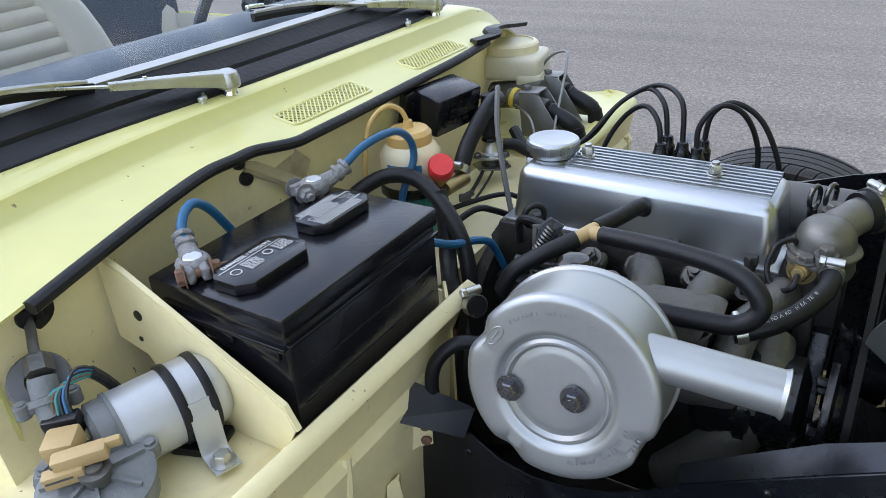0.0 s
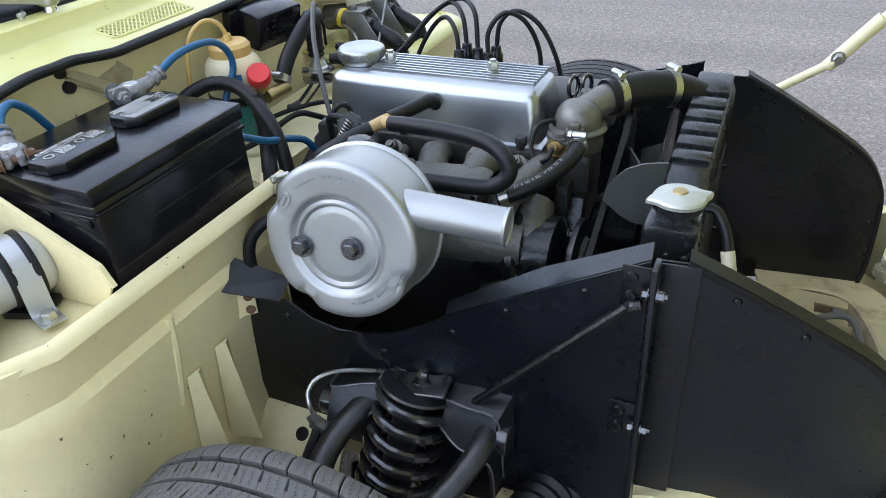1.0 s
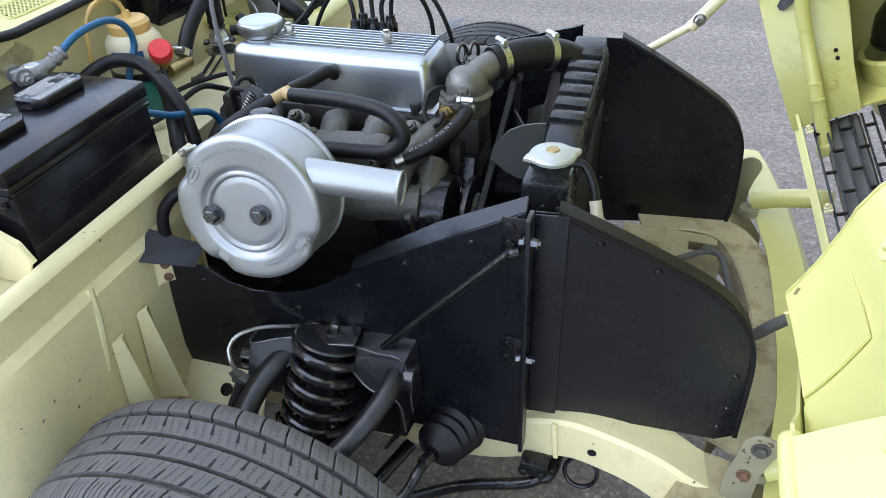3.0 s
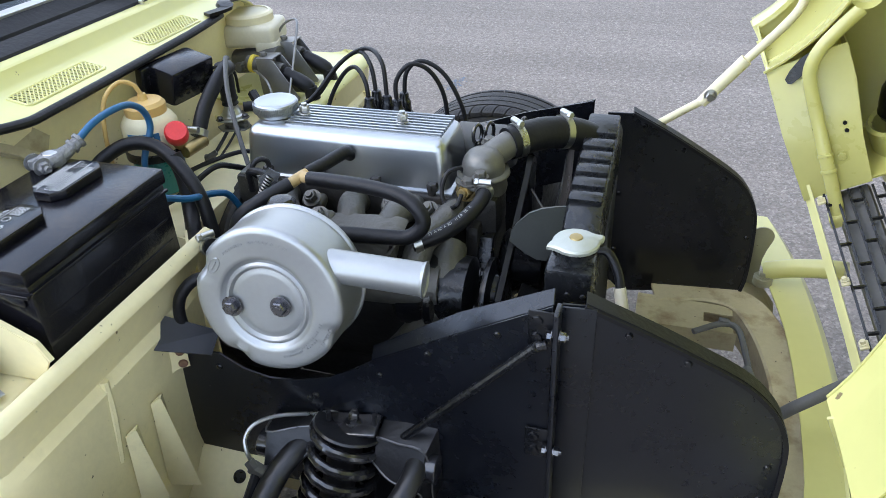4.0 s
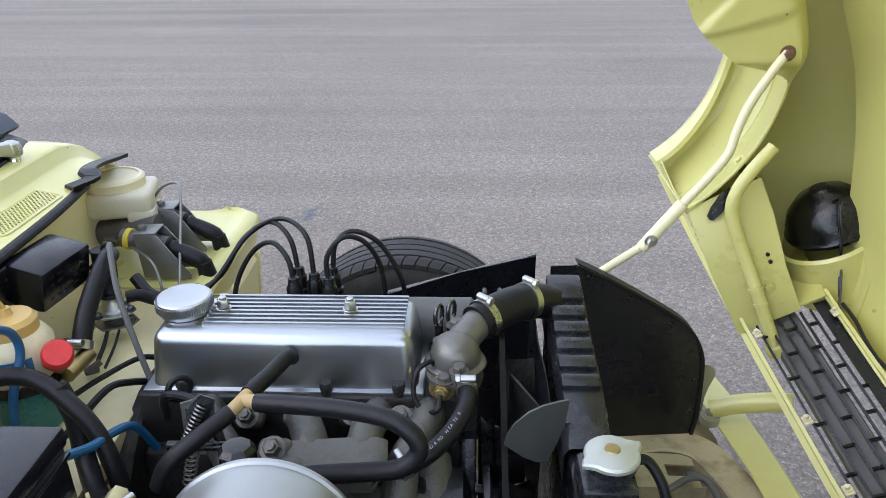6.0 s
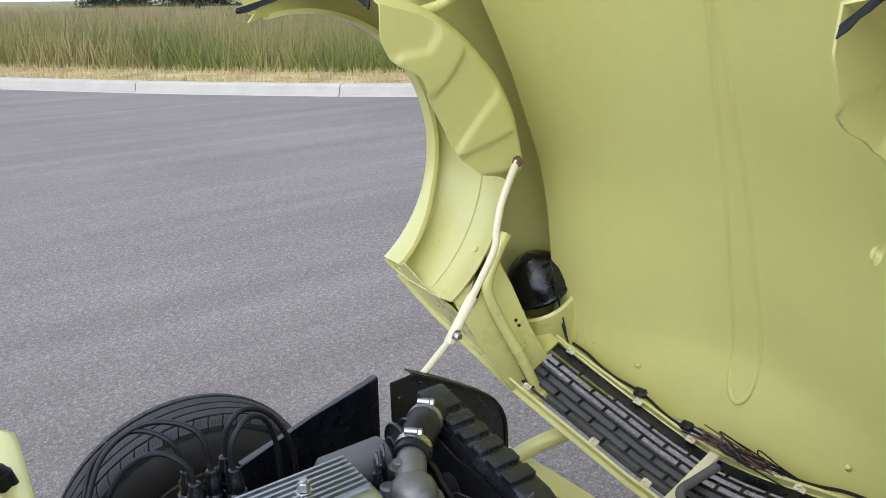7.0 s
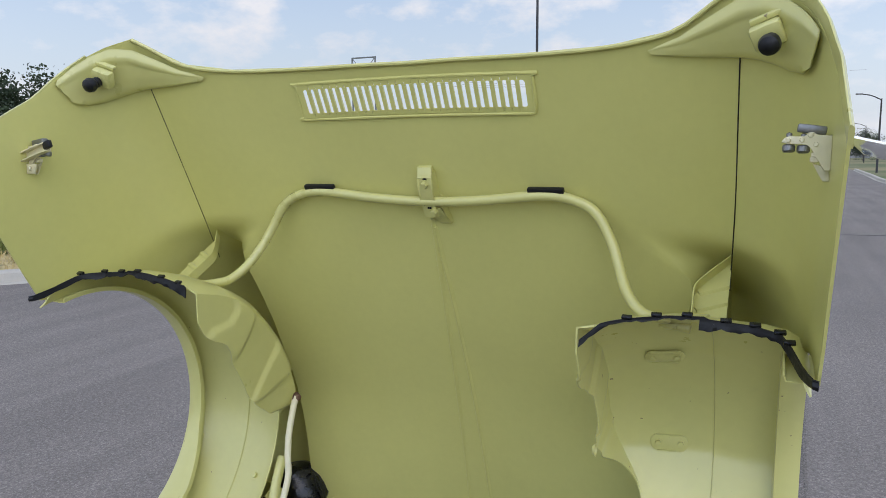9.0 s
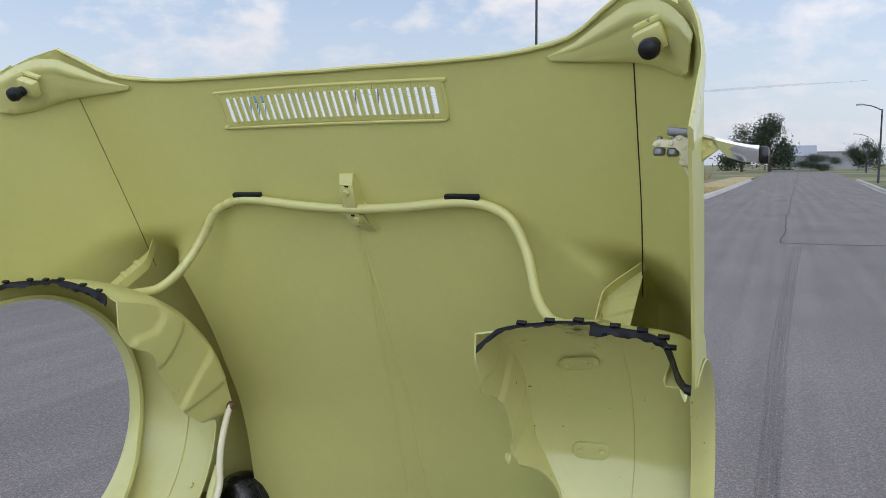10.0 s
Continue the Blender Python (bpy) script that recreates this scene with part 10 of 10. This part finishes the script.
# looms at the nose
lm = thing("front_loom", "taped black wiring loom running up to the grille", "wiring loom", (0.62, -0.1, 0.35))
bm = B()
tube(bm, [(0.575, 0.07, 0.285), (0.59, -0.02, 0.30), (0.60, -0.09, 0.335), (0.625, -0.105, 0.375), (0.665, -0.09, 0.40), (0.715, -0.05, 0.405), (0.755, -0.012, 0.402), (0.80, -0.01, 0.405), (0.86, -0.02, 0.42)], 0.0095, 12, 6)
part("loom", bm, M_GREYWIRE, lm)
bm = B()
tube(bm, [(0.48, 0.14, 0.300), (0.53, 0.17, 0.305), (0.56, 0.16, 0.305), (0.575, 0.10, 0.29), (0.58, 0.05, 0.285)], 0.006, 10, 5)
box(bm, (0.535, 0.175, 0.306), (0.02, 0.014, 0.014), bev=0.003)
part("branch", bm, M_GREYWIRE, lm)
rr = random.Random(4)
for k in range(14):
    bm = B()
    y0 = rr.uniform(-0.12, 0.03)
    p0 = BN(lip_u(y0) + 0.0, y0, 0.292)
    pts_ = [p0]
    for j in range(4):
        pts_.append(p0 + V(rr.uniform(-0.02, 0.01), (j + 1) * rr.choice((-1, 1)) * 0.022 + rr.uniform(-0.01, 0.01), rr.uniform(0.0, 0.035)))
    tube(bm, pts_, 0.0016, 6, 4)
    part("thin_wire", bm, (M_RUBBER, M_RUST, M_RUBBER, M_RUST)[k % 4], lm)
bm = B()
tube(bm, [BN(lip_u(y) - 0.012, y, 0.302 + 0.004 * math.sin(y * 40)) for y in [-0.38 + 0.04 * k for k in range(20)]], 0.0035, 8, 3)
part("header_wire", bm, M_RUBBER, lm)
for y in (-0.05, 0.075, 0.19):
    bm = B()
    box(bm, BN(lip_u(y), y, 0.30), (0.02, 0.026, 0.014), (rr.uniform(-20, 20), -28, rr.uniform(-30, 30)), 0.002)
    part("plug", bm, M_BLACK, lm)


# ---------------------------------------------------------------- verges, trees and distance
M_STRAW = material("cut_straw_grass", (0.47, 0.36, 0.16), 0.9, var=0.4, scale=1.5, dark=(0.20, 0.17, 0.06), dark_scale=2.5, dark_at=(0.5, 0.7))
M_SEED = material("pale_seeding_grass", (0.30, 0.225, 0.105), 0.9, var=0.35, scale=0.5, dark=(0.15, 0.165, 0.055), dark_scale=0.4, dark_at=(0.45, 0.65))
M_GRASS = material("tall_green_grass", (0.165, 0.19, 0.045), 0.9, var=0.4, scale=0.4, dark=(0.33, 0.25, 0.10), dark_scale=0.35, dark_at=(0.45, 0.62))
M_LEAF = material("dark_tree_leaves", (0.028, 0.045, 0.018), 0.8, var=0.45, scale=0.6)
M_BARK = material("tree_bark", (0.10, 0.08, 0.06), 0.95, var=0.3, scale=3, bump=0.5)
M_POLE = material("dark_painted_pole", (0.025, 0.025, 0.028), 0.5, var=0.2)
M_WALL = material("pale_metal_wall", (0.26, 0.26, 0.255), 0.6, var=0.1, scale=0.3)
M_ROOF = material("white_metal_roof", (0.30, 0.31, 0.32), 0.5, var=0.08, scale=0.3)
M_TOWERBLUE = material("blue_tank_paint", (0.12, 0.24, 0.42), 0.5, var=0.1, scale=0.2)
KLP = [V(x, y, 0) for x, y in KL]


def verge(name, label, mat, n, d0, d1, h0, h1, width, seed, x_lo=-16, x_hi=46):
    """Loose blades scattered in a band behind the kerb."""
    r = np.random.RandomState(seed)
    seg = [(a, b) for a, b in zip(KLP, KLP[1:]) if x_lo < a.x < x_hi]
    ln = np.array([(b - a).length for a, b in seg])
    pick = r.choice(len(seg), n, p=ln / ln.sum())
    A = np.array([[a.x, a.y] for a, b in seg])[pick]
    Bq = np.array([[b.x, b.y] for a, b in seg])[pick]
    T = (Bq - A) / np.linalg.norm(Bq - A, axis=1)[:, None]
    N_ = np.stack([-T[:, 1], T[:, 0]], 1)
    p = A + (Bq - A) * r.rand(n, 1) + N_ * (d0 + (d1 - d0) * r.rand(n, 1) ** 1.4)
    h = h0 + (h1 - h0) * r.rand(n)
    q = r.rand(n) * 2 * np.pi
    w = width * (0.6 + 0.8 * r.rand(n))
    side = np.stack([np.cos(q), np.sin(q), 0 * q], 1) * w[:, None]
    lean = np.stack([r.randn(n) * 0.3, r.randn(n) * 0.3, np.ones(n)], 1) * h[:, None]
    base = np.concatenate([p, np.full((n, 1), 0.08 if d1 < 3 else -0.02)], 1)
    v = np.stack([base - side, base + side, base + lean * 0.55 + side * 0.7, base + lean * 0.55 - side * 0.7, base + lean], 1).reshape(-1, 3)
    i = np.arange(n) * 5
    faces = [(a, a + 1, a + 2, a + 3) for a in i] + [(a + 3, a + 2, a + 4) for a in i]
    me = bpy.data.meshes.new(name)
    me.from_pydata(v.tolist(), [], faces)
    me.materials.append(mat)
    ob = new(name, me)
    return tagged(ob, label, "grass", kind="stuff")


verge("mown_grass", "cut straw-coloured grass along the kerb", M_STRAW, 34000, 0.34, 2.6, 0.05, 0.15, 0.008, 1)
verge("tall_grass", "tall green and yellow meadow grass", M_GRASS, 60000, 2.9, 16, 0.4, 0.9, 0.012, 2)
verge("far_grass", "tall seeding meadow grass in the distance", M_SEED, 42000, 4.5, 50, 0.75, 1.25, 0.014, 3, -40, 80)
bm = B()
rows = []
for a, b in zip(KL, KL[1:]):
    if -30 < a[0] < 90:
        t = (V(b[0], b[1], 0) - V(a[0], a[1], 0)).normalized()
        n = V(-t.y, t.x, 0)
        rows.append([V(a[0], a[1], 0) + n * 0.29 + V(0, 0, 0.12), V(a[0], a[1], 0) + n * 1.6 + V(0, 0, 0.12), V(a[0], a[1], 0) + n * 3.0 + V(0, 0, 0.04), V(a[0], a[1], 0) + n * 3.4 + V(0, 0, -0.06)])
sheet(bm, rows, 0)
tagged(finish(bm, "verge", M_STRAW), "dry straw verge behind the kerb", "verge", kind="structure")


def tree(at, height, spread, seed, label="dark green broadleaf tree"):
    """Tapered trunk, forking limbs, crown of many small leaf clumps."""
    r = random.Random(seed)
    t = thing("tree", label, "tree", (at[0], at[1], -0.02), "far trees")
    bm = B()
    o = V(at[0], at[1], -0.02)
    top = o + V(0, 0, height * 0.55)
    tube(bm, [o, o + V(r.uniform(-0.1, 0.1), 0.05, height * 0.25), top], height * 0.03, 8, 3, radii=lambda q: 1.2 - 0.8 * q)
    tips = []
    for k in range(9):
        a = 2 * math.pi * k / 9 + r.random()
        z = height * r.uniform(0.25, 0.55)
        e = o + V(math.cos(a) * spread * r.uniform(0.5, 0.95), math.sin(a) * spread * r.uniform(0.5, 0.95), height * r.uniform(0.22, 0.9))
        tube(bm, [o + V(0, 0, z), o.lerp(e, 0.5) + V(0, 0, z * 0.55), e], height * 0.011, 6, 3, radii=lambda q: 1.1 - 0.85 * q)
        tips.append(e)
        if "wood" in label:
            tips.append(o + V((e.x - o.x) * 0.9, (e.y - o.y) * 0.9, height * r.uniform(0.06, 0.3)))
    tips.append(o + V(0, 0, height * 0.95))
    part("trunk", bm, M_BARK, t)
    rs = np.random.RandomState(seed)
    n = 9000
    c = np.array([tuple(p) for p in tips])
    idx = rs.randint(0, len(c), n)
    d = rs.randn(n, 3) * np.array([spread * 0.25, spread * 0.25, height * 0.12])
    p = c[idx] + d
    p[:, 2] = np.clip(p[:, 2], height * 0.04, height * 1.2)
    s = height * (0.012 + 0.018 * rs.rand(n))
    u = rs.randn(n, 3)
    u /= np.linalg.norm(u, axis=1)[:, None]
    w = np.cross(u, rs.randn(n, 3))
    w /= np.linalg.norm(w, axis=1)[:, None]
    u, w = u * s[:, None], w * s[:, None] * 0.6
    v = np.stack([p - u, p + w, p + u, p - w], 1).reshape(-1, 3)
    me = bpy.data.meshes.new("crown")
    me.from_pydata(v.tolist(), [], [(a, a + 1, a + 2, a + 3) for a in np.arange(n) * 4])
    me.materials.append(M_LEAF)
    ob = new("crown", me)
    ob.parent = t
    ob.matrix_parent_inverse = t.matrix_world.inverted()
    return t


tree((158, 6.0), 7.8, 3.6, 11)
tree((160, 0.9), 9.4, 3.6, 12)
tree((158, -15.6), 5.0, 2.8, 13)
tree((158, -6.4), 2.9, 2.4, 14, "low dark rounded shrub by a building")
tree((160, -8.6), 2.7, 2.4, 15, "low dark rounded shrub by a building")
for k, (x, y, h) in enumerate(((52, 96, 11), (60, 92, 13), (44, 104, 12), (70, 98, 11), (80, 104, 13), (36, 112, 11), (92, 108, 12), (26, 118, 10), (104, 112, 10), (118, 120, 11))):
    tree((x, y), h, 4.6, 30 + k, "dark tree of a wood edge across the meadow")
shed = thing("far_shed", "pale metal shed with a white roof far away", "shed", (190, -4, 0))
bm = B()
box(bm, (195, -4.2, 1.6), (8, 8, 3.4))
part("wall", bm, M_WALL, shed)
bm = B()
plate(bm, [(190.5, -8.6, 3.2), (190.5, 0.2, 3.2), (195, 0.2, 5.6), (195, -8.6, 5.6)], (0, 0, 0.15))
part("roof", bm, M_ROOF, shed)
shed = thing("far_hall", "long pale grey hall far down the road", "hall", (230, -18, 0))
bm = B()
box(bm, (235, -17, 2.2), (8, 14, 4.6))
part("wall", bm, M_WALL, shed)
bm = B()
box(bm, (235, -17, 4.65), (8.4, 14.4, 0.3))
part("roof", bm, M_ROOF, shed)


def street_lamp(x, y, h, arm, label):
    t = thing("street_lamp", label, "street lamp", (x, y, -0.02), "street lamps")
    bm = B()
    tube(bm, [(x, y, -0.02), (x, y, h * 0.5), (x, y, h)], 0.075, 10, 2, radii=lambda q: 1.15 - 0.4 * q)
    part("post", bm, M_POLE, t)
    if arm:
        bm = B()
        tube(bm, [(x, y, h - 0.1), (x, y + arm * 0.5, h + 0.25), (x, y + arm, h + 0.4)], 0.04, 8, 4)
        part("arm", bm, M_POLE, t)
        bm = B()
        box(bm, (x, y + arm * 1.1, h + 0.4), (0.22, 0.5, 0.12), bev=0.03)
        part("head", bm, M_WALL, t)


street_lamp(66, -7.9, 5.7, 1.4, "dark street lamp with a curved arm beside the road")
street_lamp(36, 10.6, 11.5, -1.6, "tall dark lamp post rising behind the bonnet")
street_lamp(130, -13.0, 5.6, 1.6, "distant street lamp with a curved arm")
pyl = thing("power_pylon", "steel H-frame power pylon on the skyline", "pylon", (200, 116, 0))
for y in (119.8, 111.8):
    bm = B()
    tube(bm, [(200, y, 0), (200, y, 31)], 0.28, 8, 1)
    part("leg", bm, M_GREY, pyl)
for z in (31, 26.3):
    bm = B()
    tube(bm, [(200, 124.5 if z < 30 else 120, z), (200, 107.5 if z < 30 else 111.5, z)], 0.22, 8, 1)
    part("crossarm", bm, M_GREY, pyl)
bm = B()
tube(bm, [(200, 119.8, 31), (200, 116, 26.3), (200, 111.8, 31)], 0.12, 6, 1)
part("brace", bm, M_GREY, pyl)
for y in (124, 116, 108):
    pw = thing("power_line", "thin sagging power line", "power line", (200, y, 26), "power lines")
    bm = B()
    tube(bm, [(200, y, 24.5), (190, y + 70, 20), (185, y + 160, 21)], 0.02, 5, 5)
    tube(bm, [(200, y, 24.5), (215, y - 60, 21), (235, y - 130, 24)], 0.02, 5, 5)
    part("wire", bm, M_POLE, pw)
twr = thing("water_tower", "small blue water tower on the skyline", "water tower", (300, 236, 0))
bm = B()
lathe(bm, (300, 236, 34), (0, 0, 1), [(0, 0), (4.2, 0), (4.2, 6), (3, 7), (0, 7.6)], 24)
part("tank", bm, M_TOWERBLUE, twr)
bm = B()
for a in range(4):
    q = math.pi / 4 + a * math.pi / 2
    tube(bm, [(300 + 4 * math.cos(q), 236 + 4 * math.sin(q), 0), (300 + 3.5 * math.cos(q), 236 + 3.5 * math.sin(q), 34)], 0.35, 6, 1)
part("legs", bm, M_TOWERBLUE, twr)
# sealed crack and patch edges in the road
crk = B()
rr = random.Random(7)
pts_ = []
x = 15.5
while x < 150:
    pts_.append((x, -0.9 - 0.0235 * (x - 15.5) + rr.uniform(-0.05, 0.05), 0.0035))
    x += rr.uniform(0.4, 1.0) * (1 + x / 60)
sweep(crk, pts_, [(-0.012, -0.002), (0.012, -0.002), (0.012, 0.001), (-0.012, 0.001)], sub=1, up=(0, 0, 1))
sweep(crk, [(15.5, -0.9, 0.0035), (15.45, -1.9, 0.0035), (15.6, -2.8, 0.0035), (15.5, -6.5, 0.0035)], [(-0.02, -0.002), (0.02, -0.002), (0.02, 0.001), (-0.02, 0.001)], sub=1, up=(0, 0, 1))
tagged(finish(crk, "road_crack", material("crack_sealant", (0.035, 0.035, 0.037), 0.8)), "dark sealed cracks in the asphalt", "road crack", kind="structure")
# faint tyre marks along the road
M_MARK = material("rubbed_tyre_mark", (0.05, 0.047, 0.044), 0.85, var=0.5, scale=6, alpha=0.055)
for k in range(6):
    bm = B()
    rr = random.Random(40 + k)
    pts_ = []
    for x, y, w in ((2.7, -0.829, 0.05), (3.2, -0.833, 0.05), (4.2, -0.845, 0.052), (6.0, -0.875, 0.06), (9.0, -0.97, 0.07), (12.0, -1.07, 0.08), (14.8, -1.17, 0.09)):
        pts_.append((x, y + w * (k - 2.5) / 2.5 + rr.uniform(-0.006, 0.006), 0.003 + 0.0004 * k))
    e = rr.uniform(0.007, 0.018)
    sweep(bm, pts_, [(-e, -0.0002), (e, -0.0002), (e, 0.0002), (-e, 0.0002)], sub=4, up=(0, 0, 1))
    tagged(finish(bm, "tyre_mark", M_MARK), "faint dark tyre mark along the asphalt", "tyre mark", kind="structure")
# faded blue paint mark on the asphalt
bm = B()
rr = random.Random(21)
for k in range(60):
    x, y = -0.57 + rr.gauss(0, 0.02), 2.13 + rr.gauss(0, 0.04)
    r = rr.uniform(0.003, 0.008)
    plate(bm, [(x + r * rr.uniform(0.6, 1) * math.cos(q), y + r * rr.uniform(0.6, 1) * math.sin(q), 0.0012) for q in [2 * math.pi * j / 7 for j in range(7)]], (0, 0, 0.0006 + 0.0002 * k / 60))
tagged(finish(bm, "paint_mark", material("faded_blue_paint", (0.12, 0.15, 0.19), 0.85, var=0.2, scale=40)), "faded blue paint mark on the asphalt", "paint mark", kind="structure")
